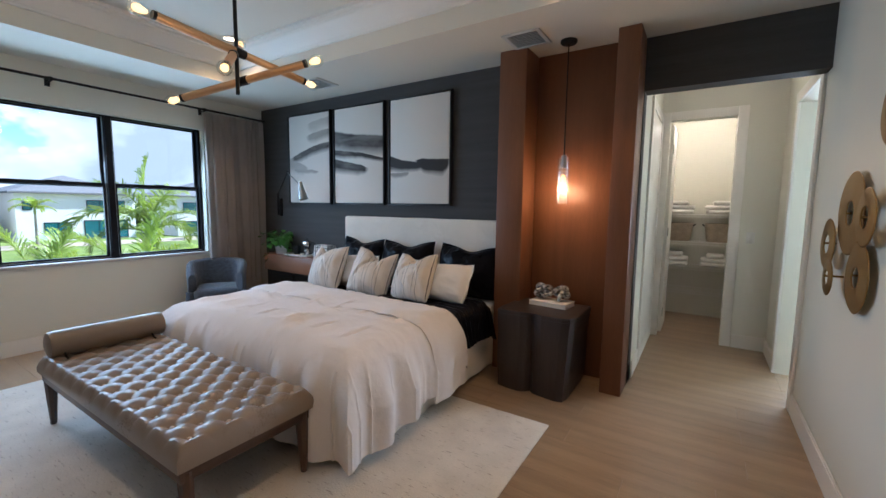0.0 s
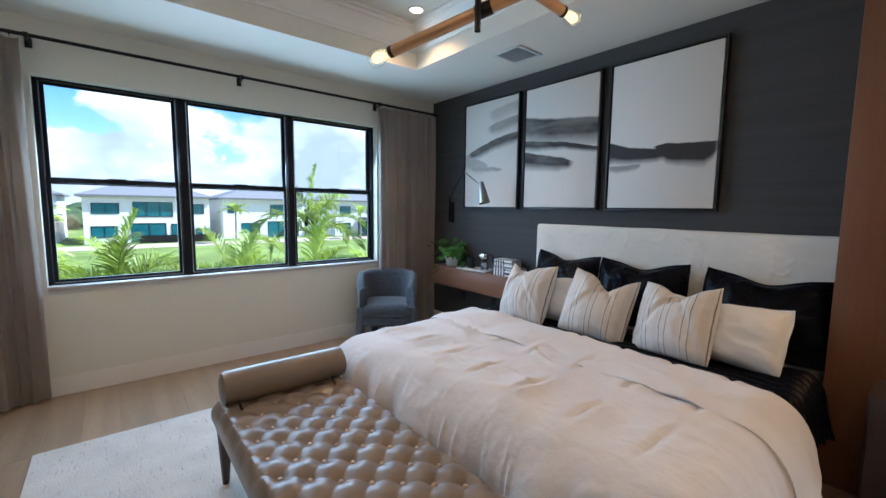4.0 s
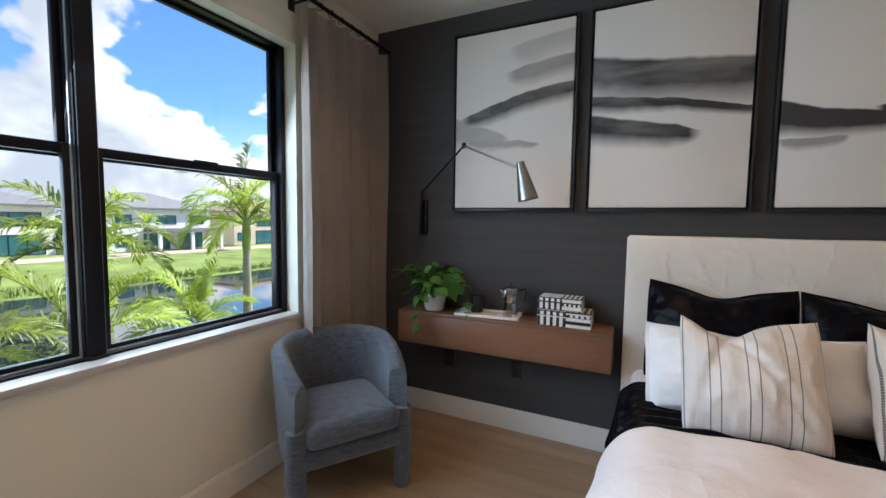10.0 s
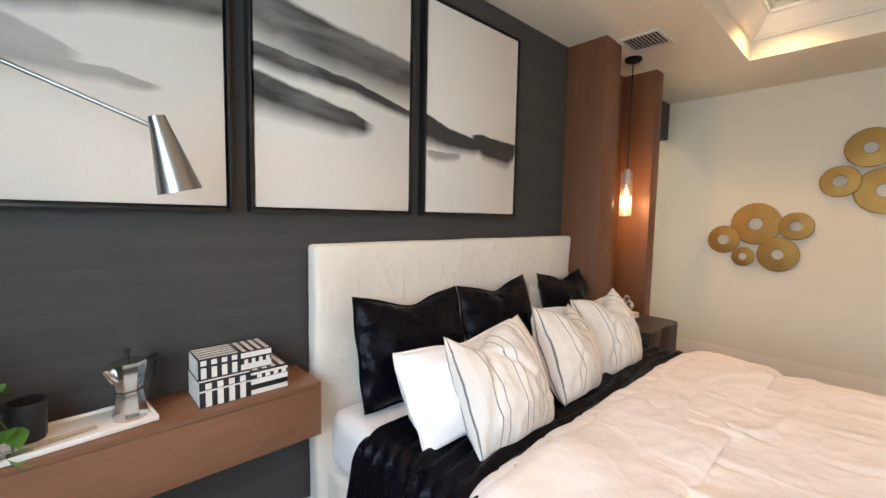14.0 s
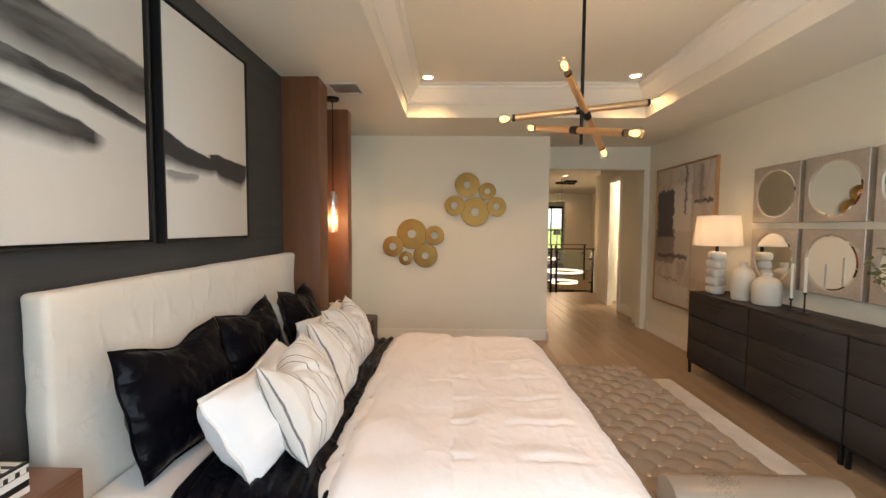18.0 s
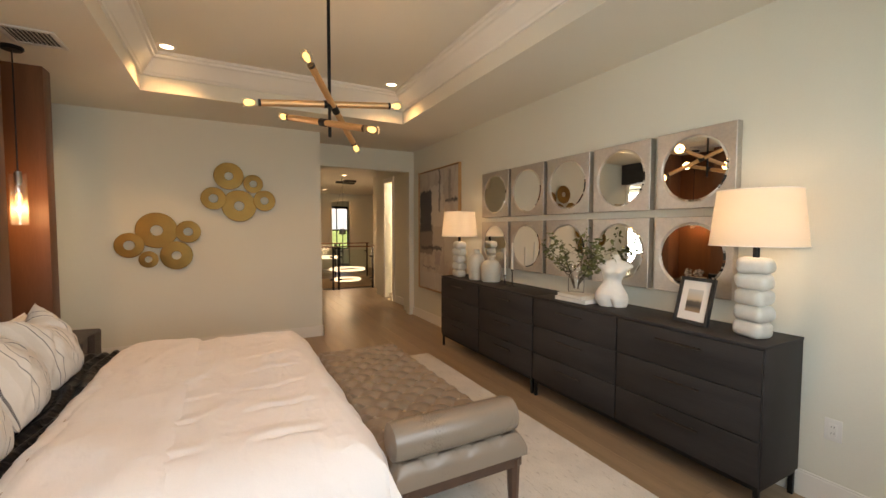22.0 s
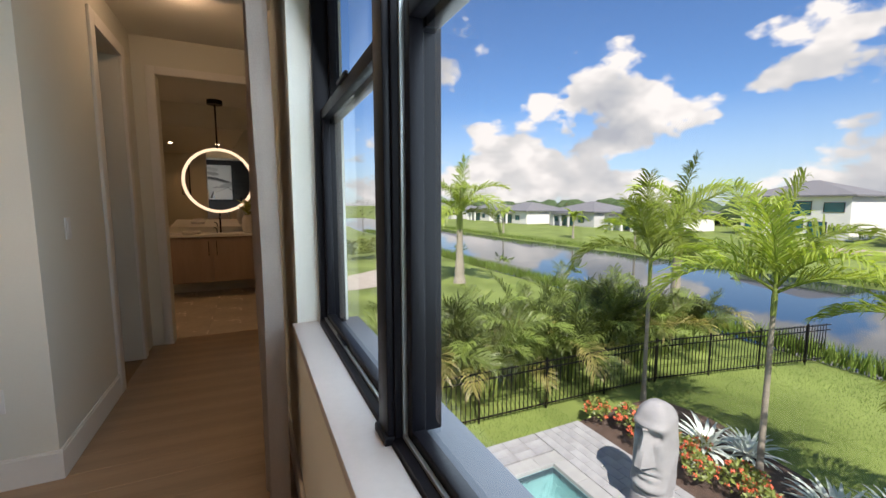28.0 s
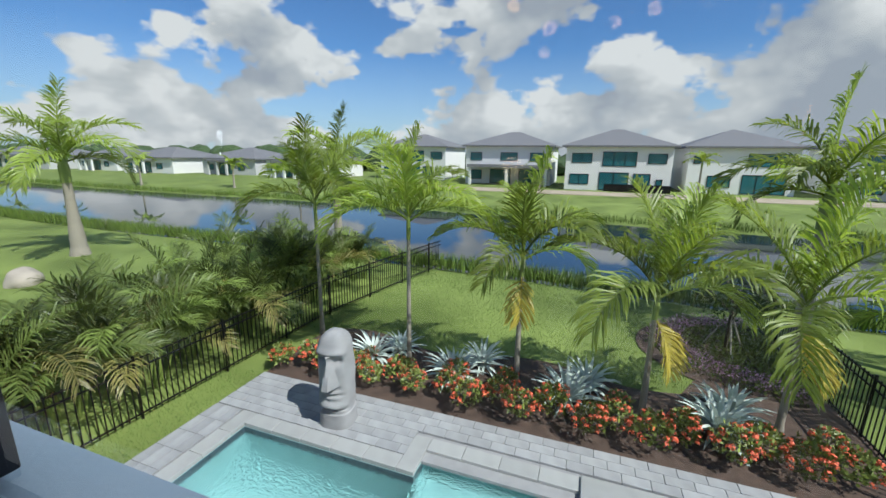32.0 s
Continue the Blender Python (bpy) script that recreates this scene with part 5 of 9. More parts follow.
def tray_things():
    root = thing("tray", pose(0.955, -0.135, SZ, 0, 0, 6), "white ceramic tray on the shelf", "tray")
    bm = cube(-0.20, 0.20, -0.085, 0.085, 0.002, 0.010, 0.003)
    for b in ((-0.205, 0.205, -0.092, -0.082), (-0.205, 0.205, 0.082, 0.092), (-0.205, -0.195, -0.082, 0.082), (0.195, 0.205, -0.082, 0.082)):
        box(bm, *b, 0.002, 0.020, 0.003)
    part("tray_base", bm, "plaster", root)
    rnd = random.Random(8)
    for k in range(7):
        stick = tube(bmesh.new(), [(-0.10, 0.010 * k - 0.02, 0.003 + 0.0035 * (k % 2)), (0.02, 0.004 * k - 0.004, 0.005 + 0.004 * (k % 2)), (0.115, 0.003 * k, 0.004 + 0.0035 * (k % 2))], 0.0018, 6)
        o = solid("wooden_stirrer", stick, "stirrer", "thin pale wooden stirrer lying on the tray", "stirrer", at=pose(0.905, -0.195, SZ + 0.0105, 0, 0, 12))
        tagged(o, group="stirrers on the tray")
    mug = thing("mug", Matrix.Translation((0.868, -0.120, SZ + 0.010)) @ Matrix.Scale(1.1, 4), "matte black ribbed mug on the tray", "mug")
    bm = lathe([(0.0, 0.002), (0.034, 0.002), (0.037, 0.008), (0.039, 0.085), (0.041, 0.105), (0.037, 0.105), (0.034, 0.012), (0.0, 0.012)], 36)
    for v in bm.verts:
        a = math.atan2(v.co.y, v.co.x)
        f = 1 + 0.02 * math.sin(10 * a)
        v.co.x *= f
        v.co.y *= f
    part("mug_body", bm, "black_ceramic", mug)
    part("mug_handle", tube(bmesh.new(), [(-0.037, 0, 0.088), (-0.060, 0, 0.085), (-0.068, 0, 0.06), (-0.060, 0, 0.035), (-0.036, 0, 0.025)], 0.0055, 10), "black_ceramic", mug)
    pot = thing("moka_pot", pose(1.100, -0.135, SZ + 0.010, 0, 0, 25) @ Matrix.Scale(1.03, 4), "polished aluminium moka pot with black handle", "coffee pot")
    part("boiler", lathe([(0.0, 0.0), (0.046, 0.0), (0.048, 0.006), (0.037, 0.078), (0.037, 0.086)], 8), "chrome", pot)
    part("upper_pot", lathe([(0.034, 0.086), (0.036, 0.092), (0.049, 0.168), (0.047, 0.172), (0.0, 0.172)], 8), "chrome", pot)
    part("lid", lathe([(0.048, 0.172), (0.046, 0.178), (0.0, 0.194)], 8), "chrome", pot)
    part("knob", lathe([(0.0, 0.192), (0.006, 0.192), (0.005, 0.203), (0.009, 0.21), (0.008, 0.218), (0.0, 0.22)], 14), "black_paint", pot)
    part("spout", tube(bmesh.new(), [(-0.036, 0, 0.13), (-0.055, 0, 0.155), (-0.068, 0, 0.168)], [0.016, 0.011, 0.005], 10), "chrome", pot)
    part("handle", tube(bmesh.new(), [(0.045, 0, 0.165), (0.085, 0, 0.168), (0.09, 0, 0.15), (0.083, 0, 0.10)], [0.008, 0.009, 0.009, 0.007], 10), "black_paint", pot)


tray_things()


def stripe_box(w, d, h, at, bands, label):
    """A lacquered box, black with white inlaid stripes. bands: face, count, from and to across, from and to along, duty."""
    root = thing("striped_box", at, label, "storage box", "black and white boxes")
    part("box_body", cube(0, w, 0, d, 0, h * 0.66, 0.0012), "black_paint", root)
    part("lid", cube(0, w, 0, d, h * 0.667, h, 0.0012), "black_paint", root)
    e = 0.0012
    for face, count, a0, a1, b0, b1, duty in bands:
        for k in range(count):
            bm = bmesh.new()
            p, q = (a0 + (a1 - a0) * (k + f) / count for f in ((1 - duty) / 2, (1 + duty) / 2))
            if face == "front":
                box(bm, w * p, w * q, -e, 0.001, h * b0, h * b1)
            elif face == "left":
                box(bm, -e, 0.001, d * p, d * q, h * b0, h * b1)
            elif face == "right":
                box(bm, w - 0.001, w + e, d * p, d * q, h * b0, h * b1)
            elif face == "top":
                box(bm, w * p, w * q, d * b0, d * b1, h - 0.001, h + e)
            elif face == "top_long":
                box(bm, w * b0, w * b1, d * p, d * q, h - 0.001, h + e)
            part("inlay", bm, "plaster", root, "white inlay stripe", smooth=False)


# each box: upright bars over one part of its front, level bands over the other
stripe_box(0.301, 0.172, 0.090, (1.283, -0.204, SZ), [
    ("front", 4, 0.03, 0.52, 0.02, 0.60, 0.52), ("front", 4, 0.03, 0.52, 0.70, 0.93, 0.52), ("front", 1, 0.0, 0.56, 0.61, 0.665, 1.0), ("front", 1, 0.55, 1.0, 0.02, 0.22, 1.0), ("front", 1, 0.55, 1.0, 0.44, 0.655, 1.0), ("front", 1, 0.55, 1.0, 0.84, 0.93, 1.0), ("front", 4, 0.60, 1.0, 0.68, 0.83, 0.55),
    ("left", 8, 0.0, 1.0, 0.04, 0.96, 0.5), ("right", 7, 0.0, 1.0, 0.04, 0.96, 0.5), ("top", 4, 0.56, 1.0, 0.05, 0.95, 0.5), ("top_long", 1, 0.02, 0.09, 0.0, 0.54, 0.9)], "black and white striped lacquer box on the walnut shelf")
stripe_box(0.245, 0.140, 0.072, (1.284, -0.186, SZ + 0.092), [
    ("front", 4, 0.0, 0.54, 0.06, 0.58, 0.52), ("front", 4, 0.0, 0.54, 0.70, 0.94, 0.55), ("front", 1, 0.56, 1.0, 0.06, 0.36, 1.0), ("front", 4, 0.58, 1.0, 0.36, 0.58, 0.5), ("front", 1, 0.56, 1.0, 0.68, 0.94, 1.0),
    ("left", 7, 0.0, 1.0, 0.05, 0.95, 0.5), ("right", 6, 0.0, 1.0, 0.05, 0.95, 0.5), ("top_long", 5, 0.02, 0.98, 0.02, 0.53, 0.5), ("top", 4, 0.56, 1.0, 0.03, 0.97, 0.5)], "smaller striped lacquer box stacked on the other")


def wall_plate(name, at, label, slots=True, mat="plastic"):
    """A wall plate facing -y in its own frame."""
    root = thing(name, at, label, "wall plate")
    part("plate", cube(-0.036, 0.036, -0.006, 0, -0.058, 0.058, 0.003), mat, root)
    part("insert", cube(-0.017, 0.017, -0.0085, -0.006, -0.033, 0.033, 0.002), mat, root)
    if slots:
        bm = bmesh.new()
        for z in (-0.017, 0.017):
            for x in (-0.006, 0.006):
                box(bm, x - 0.001, x + 0.001, -0.0092, -0.0085, z - 0.004, z + 0.004)
        part("slot", bm, "black_paint", root)
    return root


wall_plate("outlet", (1.115, 0, 0.42), "black wall outlet on the dark wall", True, "black_paint")
wall_plate("outlet", (0.62, 0, 0.42), "black wall outlet on the dark wall", True, "black_paint")
wall_plate("outlet", pose(1.235, DY, 0.42, 0, 0, 180), "white wall outlet beside the dresser")
wall_plate("light_switch", pose(1.03, -4.76, 1.185, 0, 0, -90), "white rocker light switch on the passage wall", False)
wall_plate("light_switch", pose(5.83, 1.65, 1.18), "white rocker light switch by the closet", False)

# ---- walnut niche, pendant and side table ----
niche = thing("wall_niche", (0, 0, 0), "tall walnut clad niche with projecting side fins", "wall panel")
for b in ((3.85, 4.09), (4.79, 4.945)):
    part("fin", cube(b[0], b[1], -0.31, -0.002, 0.0, CEIL - 0.002, 0.003), "walnut", niche, "walnut side fin")
part("back_panel", cube(4.092, 4.788, -0.03, -0.002, 0.0, CEIL - 0.002, 0.003), "walnut", niche, "flat walnut back panel")


def pendant():
    root = thing("pendant_lamp", (4.415, -0.26, CEIL), "glass cylinder pendant on a black rod, lit", "pendant lamp")
    part("canopy", lathe([(0.0, -0.03), (0.055, -0.028), (0.065, -0.018), (0.065, -0.001)], 28), "black_metal", root)
    part("rod", tube(bmesh.new(), [(0, 0, -0.03), (0, 0, -0.90)], 0.005, 8), "black_metal", root)
    part("socket", lathe([(0.0, -0.89), (0.02, -0.89), (0.02, -0.99), (0.0, -0.99)], 16), "nickel", root)
    p = part("glass_shade", thick(lathe([(0.012, -0.905), (0.047, -0.91), (0.048, -0.93), (0.048, -1.28)], 32), 0.003), "seeded_glass", root, "clear seeded glass cylinder")
    p.visible_shadow = False
    part("bulb", lathe([(0.0, -1.045), (0.010, -1.05), (0.018, -1.075), (0.020, -1.11), (0.014, -1.14), (0.0, -1.15)], 16), M["bulb_glow"], root, "glowing bulb")


pendant()
lamp("pendant_light", "POINT", (4.415, -0.26, CEIL - 1.168), 7.0, WARM, 0.012)


def side_table():
    root = thing("side_table", (4.35, -0.35, 0), "dark carved wooden stump side table in the niche", "side table")
    prof = [(-0.315, -0.20), (-0.30, -0.285), (-0.22, -0.30), (-0.11, -0.302), (-0.065, -0.285), (-0.030, -0.258), (0.005, -0.285), (0.06, -0.302), (0.22, -0.315), (0.28, -0.30), (0.30, -0.22), (0.30, 0.24), (-0.29, 0.24)]

    def ring(bm, z, deep, foot):
        vs = []
        for n, (x, y) in enumerate(prof):
            k = 1 + wobble((x * 3, y * 3, z * 2), 2, 0.035)
            if n == 5:
                y += deep
            if x > 0.1:
                x -= foot
            vs.append(bm.verts.new((x * k, y * k, z)))
        return vs

    def wall_up(bm, levels):
        rows = [ring(bm, *lv) for lv in levels]
        for a, b in zip(rows, rows[1:]):
            for n in range(len(prof)):
                m = (n + 1) % len(prof)
                bm.faces.new((a[n], a[m], b[m], b[n]))
        bm.faces.new(rows[-1])
        bm.faces.new(rows[0][::-1])
        return bm

    trunk = wall_up(bmesh.new(), [(z, 0.014 * (1 - 0.6 * z / 0.61), 0.035 * max(0.0, 1 - z / 0.612) ** 0.7) for z in (0.0, 0.03, 0.11, 0.22, 0.34, 0.46, 0.55, 0.612)])
    part("trunk", trunk, "drum", root, "dark grooved wood block", smooth=False)
    top = wall_up(bmesh.new(), [(0.613, 0.0, 0.0), (0.644, -0.02, 0.0)])
    bmesh.ops.bevel(top, geom=[e for e in top.edges if min(v.co.z for v in e.verts) > 0.64], offset=0.006, segments=2, affect="EDGES")
    part("tabletop", top, "drum", root, "thick dark wooden top", smooth=False)


side_table()
TT = 0.645
bk = thing("book", pose(4.37, -0.27, TT, 0, 0, -6), "white hardcover book on the side table", "book")
bm = cube(-0.16, 0.16, -0.10, 0.10, 0.0, 0.004, 0.001)
box(bm, -0.16, 0.16, -0.10, 0.10, 0.034, 0.038, 0.001)
box(bm, -0.16, -0.156, -0.10, 0.10, 0.004, 0.034)
part("cover", bm, "paper", bk)
part("pages", cube(-0.155, 0.155, -0.095, 0.095, 0.0045, 0.0335, 0), "wax", bk)
for side, turn in ((-0.080, 10), (0.082, 75)):
    knot = bmesh.new()
    pts = []
    for k in range(73):
        a = 2 * math.pi * k / 72
        r = 0.046 + 0.023 * math.cos(3 * a)
        pts.append((r * math.cos(2 * a) * 1.05, 0.033 * math.sin(3 * a), 0.0725 + r * math.sin(2 * a) * 0.80))
    tube(knot, pts, 0.0175, 14, caps=False)
    o = solid("knot_sculpture", knot, "rope", "grey marbled knot sculpture on the book", "sculpture", at=pose(4.37, -0.27, TT + 0.0385, 0, 0, -6) @ pose(side, 0, 0, 0, 0, turn))
    tagged(o, group="knot sculptures")


# ---- ceiling fixtures ----
def chandelier():
    root = thing("chandelier", (3.10, -2.22, 0), "black rod chandelier with three crossed brass arms and bare bulbs, lit", "chandelier")
    part("canopy", lathe([(0.0, 3.085), (0.06, 3.087), (0.07, 3.098), (0.07, 3.114)], 28), "black_metal", root)
    part("rod", tube(bmesh.new(), [(0, 0, 3.09), (0, 0, 2.08)], 0.011, 12), "black_metal", root)
    for p, q in (((0.05, 0.49, 2.25), (0.02, -0.49, 2.355)), ((0.385, 0.245, 2.275), (-0.405, -0.165, 2.06)), ((-0.27, 0.19, 2.47), (0.36, -0.28, 2.09))):
        p, q = Vector(p), Vector(q)
        w = (q - p).normalized()
        c = (p + q) / 2
        arm = part("arm", tube(bmesh.new(), [p + w * 0.07, q - w * 0.07], 0.0215, 18), "arm_brass", root, "brass tube arm")
        part("clamp", tube(bmesh.new(), [c - w * 0.03, c + w * 0.03], 0.0255, 18), "black_metal", arm, "black collar")
        part("pin", tube(bmesh.new(), [Vector((0, 0, c.z)), c], 0.009, 8), "black_metal", arm)
        for e, d in ((p, w), (q, -w)):
            turn = d.to_track_quat("-Z", "Y").to_matrix().to_4x4()
            at = Matrix.Translation(e) @ turn
            part("socket", tube(bmesh.new(), [(0, 0, -0.062), (0, 0, -0.078)], 0.0225, 16), "black_metal", arm, at=at)
            g = part("bulb", lathe([(0.014, -0.062), (0.018, -0.052), (0.032, -0.018), (0.035, 0.004), (0.027, 0.028), (0.012, 0.036), (0.0, 0.038)], 20), "pane", arm, "clear round bulb", at=at)
            g.visible_shadow = False
            part("filament", lathe([(0.0, -0.046), (0.010, -0.040), (0.018, -0.014), (0.018, 0.004), (0.011, 0.016), (0.0, 0.020)], 14), M["bulb_glow"], g, "glowing filament")
            place = root.matrix_basis @ (e - d * 0.0)
            lamp("chandelier_bulb_light", "POINT", place, 1.45, WARM, 0.045)


chandelier()


def downlight(x, y, z, watts, label="recessed ceiling downlight, lit", spot=True):
    root = thing("downlight", (x, y, z), label, "ceiling light", "recessed downlights")
    part("trim_ring", thick(lathe([(0.075, -0.001), (0.078, -0.006), (0.055, -0.010), (0.05, -0.002)], 28), 0.001), "plastic", root)
    part("lens", lathe([(0.0, -0.004), (0.052, -0.004)], 24), M["spot_glow"], root, "glowing lens")
    if watts:
        d = bpy.data.lights.new("downlight_light", "SPOT")
        d.energy, d.color, d.spot_size, d.spot_blend, d.shadow_soft_size = watts * 1.08, WARM, radians(125), 0.8, 0.05
        o = new("downlight_light", d)
        o.location = (x, y, z - 0.02)


for x, y in ((4.81, -1.15), (4.77, -3.28), (1.26, -1.17), (1.26, -3.28)):
    downlight(x, y, 3.115, 17)


def ceiling_vent(x, y, turn=0):
    root = thing("ceiling_vent", pose(x, y, CEIL, 0, 0, turn), "white louvred air vent in the ceiling", "vent")
    bm = bmesh.new()
    for b in ((-0.15, 0.15, -0.15, -0.12), (-0.15, 0.15, 0.12, 0.15), (-0.15, -0.12, -0.12, 0.12), (0.12, 0.15, -0.12, 0.12)):
        box(bm, *b, -0.012, -0.001, 0.002)
    part("vent_frame", bm, "vent", root)
    part("backing", cube(-0.12, 0.12, -0.12, 0.12, -0.003, -0.001, 0), "black_paint", root)
    s = part("slat", cube(-0.12, 0.12, -0.012, 0.012, -0.0012, 0.0012, 0), "vent", root, at=pose(0, -0.10, -0.011, 35))
    for k in range(1, 9):
        again(s, pose(0, -0.10 + 0.025 * k, -0.011, 35))


ceiling_vent(4.14, -0.46)
ceiling_vent(1.78, -0.49)


# ---- far wall: brass discs ----
def disc_art(points, label):
    root = thing("wall_sculpture", (LX, 0, 0), label, "wall art", "brass disc sculptures")
    for k, (y, z, r) in enumerate(points):
        d = 0.035 + 0.022 * (k % 3)
        hole = r * (0.29 if r > 0.15 else 0.37)
        bm = lathe([(hole, -0.003), (hole, 0.0015), (hole + 0.006, 0.003), (r * 0.6, 0.002), (r - 0.006, -0.001), (r, -0.004), (r - 0.004, -0.007), (hole, -0.003)], 56)
        for v in bm.verts:
            v.co.z += wobble((v.co.x, v.co.y, k), 7, 0.002)
        part("disc", bm, "brass", root, "spun brass disc", at=pose(-d, y, z, 0, -90, 0), smooth=False)
        part("stand_off", tube(bmesh.new(), [(-d, y + r * 0.6, z), (-0.001, y + r * 0.6, z)], 0.006, 8), "brass", root)


disc_art([(-0.873, 1.452, 0.205), (-0.618, 1.284, 0.14), (-0.796, 1.123, 0.095), (-1.06, 1.16, 0.165), (-1.183, 1.437, 0.13)], "cluster of flat spun brass rings on the white wall")
disc_art([(-1.728, 1.755, 0.195), (-1.62, 2.115, 0.165), (-1.451, 1.837, 0.135), (-1.89, 2.035, 0.115), (-2.016, 1.827, 0.13)], "cluster of flat spun brass rings higher on the white wall")


# ---- dresser wall ----
def dresser(x0, x1, label):
    root = thing("dresser", ((x0 + x1) / 2, -4.19, 0), label, "dresser", "pair of dressers")
    w = (x1 - x0) / 2
    y0, y1 = 0.21, -0.20
    part("carcass", cube(-w, w, y1, y0 - 0.008, 0.145, 0.868, 0.003), "dresser", root)
    part("top", cube(-w - 0.003, w + 0.003, y1, y0 + 0.006, 0.869, 0.886, 0.003), "dresser", root)
    for cx in (-w / 2, w / 2):
        for k in range(3):
            z0 = 0.152 + k * 0.239
            d = part("drawer", cube(cx - w / 2 + 0.006, cx + w / 2 - 0.006, y0 - 0.007, y0 + 0.006, z0, z0 + 0.233, 0.002), "dresser", root)
            bm = tube(bmesh.new(), [(cx - 0.135, y0 + 0.026, z0 + 0.165), (cx + 0.135, y0 + 0.026, z0 + 0.165)], 0.0062, 8)
            for hx in (-0.095, 0.095):
                tube(bm, [(cx + hx, y0 + 0.006, z0 + 0.165), (cx + hx, y0 + 0.027, z0 + 0.165)], 0.004, 6)
            part("handle", bm, "bronze", d, "slim dark bronze bar handle")
    bm = bmesh.new()
    for y in (y1 + 0.02, y0 - 0.02):
        box(bm, -w + 0.01, w - 0.01, y - 0.011, y + 0.011, 0.122, 0.144)
    for x in (-w + 0.021, w - 0.021):
        box(bm, x - 0.011, x + 0.011, y1 + 0.031, y0 - 0.031, 0.122, 0.144)
    part("base_frame", bm, "black_metal", root)
    l0 = part("leg", cube(-0.012, 0.012, -0.012, 0.012, 0, 0.1215, 0.002), "black_metal", root, at=(-w + 0.022, y0 - 0.02, 0))
    for x, y in ((w - 0.022, y0 - 0.02), (-w + 0.022, y1 + 0.02), (w - 0.022, y1 + 0.02)):
        again(l0, (x, y, 0))


dresser(1.368, 3.118, "charcoal oak six-drawer dresser with dark bronze bar handles")
dresser(3.124, 4.878, "charcoal oak six-drawer dresser beside its twin")
DT = 0.886


def table_lamp(x, y):
    root = thing("table_lamp", (x, y, DT), "stacked alabaster table lamp with white linen shade, lit", "table lamp", "pair of table lamps")
    rnd = random.Random(int(x * 10))
    for k in range(5):
        bm = cube(-0.082, 0.082, -0.068, 0.068, 0.0, 0.089, 0.036, 5)
        for v in bm.verts:
            v.co.x += wobble((v.co.x + k, v.co.y, v.co.z), 14, 0.009)
            v.co.z += wobble((v.co.x, v.co.y + k, 3), 11, 0.004)
        part("stone", bm, "alabaster", root, at=pose(rnd.uniform(-0.004, 0.004), 0, 0.0865 * k + 0.001, 0, 0, rnd.uniform(-14, 14)))
    part("stem", tube(bmesh.new(), [(0, 0, 0.43), (0, 0, 0.72)], 0.006, 10), "nickel", root)
    part("socket", lathe([(0.0, 0.432), (0.016, 0.433), (0.016, 0.50), (0.0, 0.505)], 14), "black_metal", root, "black lamp socket")
    part("finial_stem", tube(bmesh.new(), [(0, 0, 0.715), (0, 0, 0.797)], 0.003, 6), "nickel", root)
    part("finial", lathe([(0.0, 0.795), (0.007, 0.80), (0.006, 0.812), (0.0, 0.818)], 12), "nickel", root)
    part("bulb", lathe([(0.0, 0.58), (0.015, 0.59), (0.03, 0.65), (0.02, 0.69), (0.0, 0.70)], 14), M["bulb_glow"], root)
    bm = lathe([(0.220, 0.500), (0.188, 0.797)], 48)
    part("shade", bm, "shade", root, "white linen drum shade")
    bm = bmesh.new()
    for r, z in ((0.2205, 0.500), (0.1885, 0.797)):
        tube(bm, [(r * math.cos(2 * math.pi * k / 40), r * math.sin(2 * math.pi * k / 40), z) for k in range(41)], 0.003, 6, caps=False)
    for k in range(3):
        a = 2 * math.pi * k / 3
        tube(bm, [(0, 0, 0.72), (0.188 * math.cos(a), 0.188 * math.sin(a), 0.795)], 0.002, 5)
    part("shade_rim", bm, "plaster", root)
    lamp("table_lamp_light", "POINT", (x, y, DT + 0.64), 2.3, (1.0, 0.76, 0.52), 0.06)


table_lamp(1.50, -4.15)
table_lamp(4.69, -4.13)


def mirror_panel():
    root = thing("mirror_panel", (0, 0, 0), "square silver leaf frame with a round mirror", "mirror", "grid of round mirrors")
    s, R = 0.262, 0.219
    bm = bmesh.new()
    n = 64
    sq = []
    for k in range(n):
        a = 2 * math.pi * k / n
        c, t = math.cos(a), math.sin(a)
        m = s / max(abs(c), abs(t))
        sq.append((c * m, t * m))
    rows = []
    for z, ring in ((0.0, "sq"), (0.052, "sq"), (0.056, "sq2"), (0.056, "r1"), (0.053, "r2"), (0.046, "r3")):
        vs = []
        for k in range(n):
            a = 2 * math.pi * k / n
            if ring == "sq":
                p = sq[k]
            elif ring == "sq2":
                p = (sq[k][0] * 0.985, sq[k][1] * 0.985)
            else:
                r = {"r1": R + 0.006, "r2": R + 0.003, "r3": R - 0.003}[ring]
                p = (r * math.cos(a), r * math.sin(a))
            vs.append(bm.verts.new((p[0], z, p[1])))
        rows.append(vs)
    for a, b in zip(rows, rows[1:]):
        for k in range(n):
            bm.faces.new((a[k], a[(k + 1) % n], b[(k + 1) % n], b[k]))
    part("mirror_frame", bm, "mirror_frame", root, "silver leaf square frame")
    bm = lathe([(0.0, 0.052), (R - 0.014, 0.052)], 64)
    glass_disc = part("mirror_glass", bm, "mirror", root, "round bevelled mirror", at=pose(0, 0, 0, -90, 0, 0), smooth=False)
    part("bevel", lathe([(R - 0.014, 0.052), (R, 0.0475)], 64), "mirror", glass_disc, "polished bevelled edge")
    return root


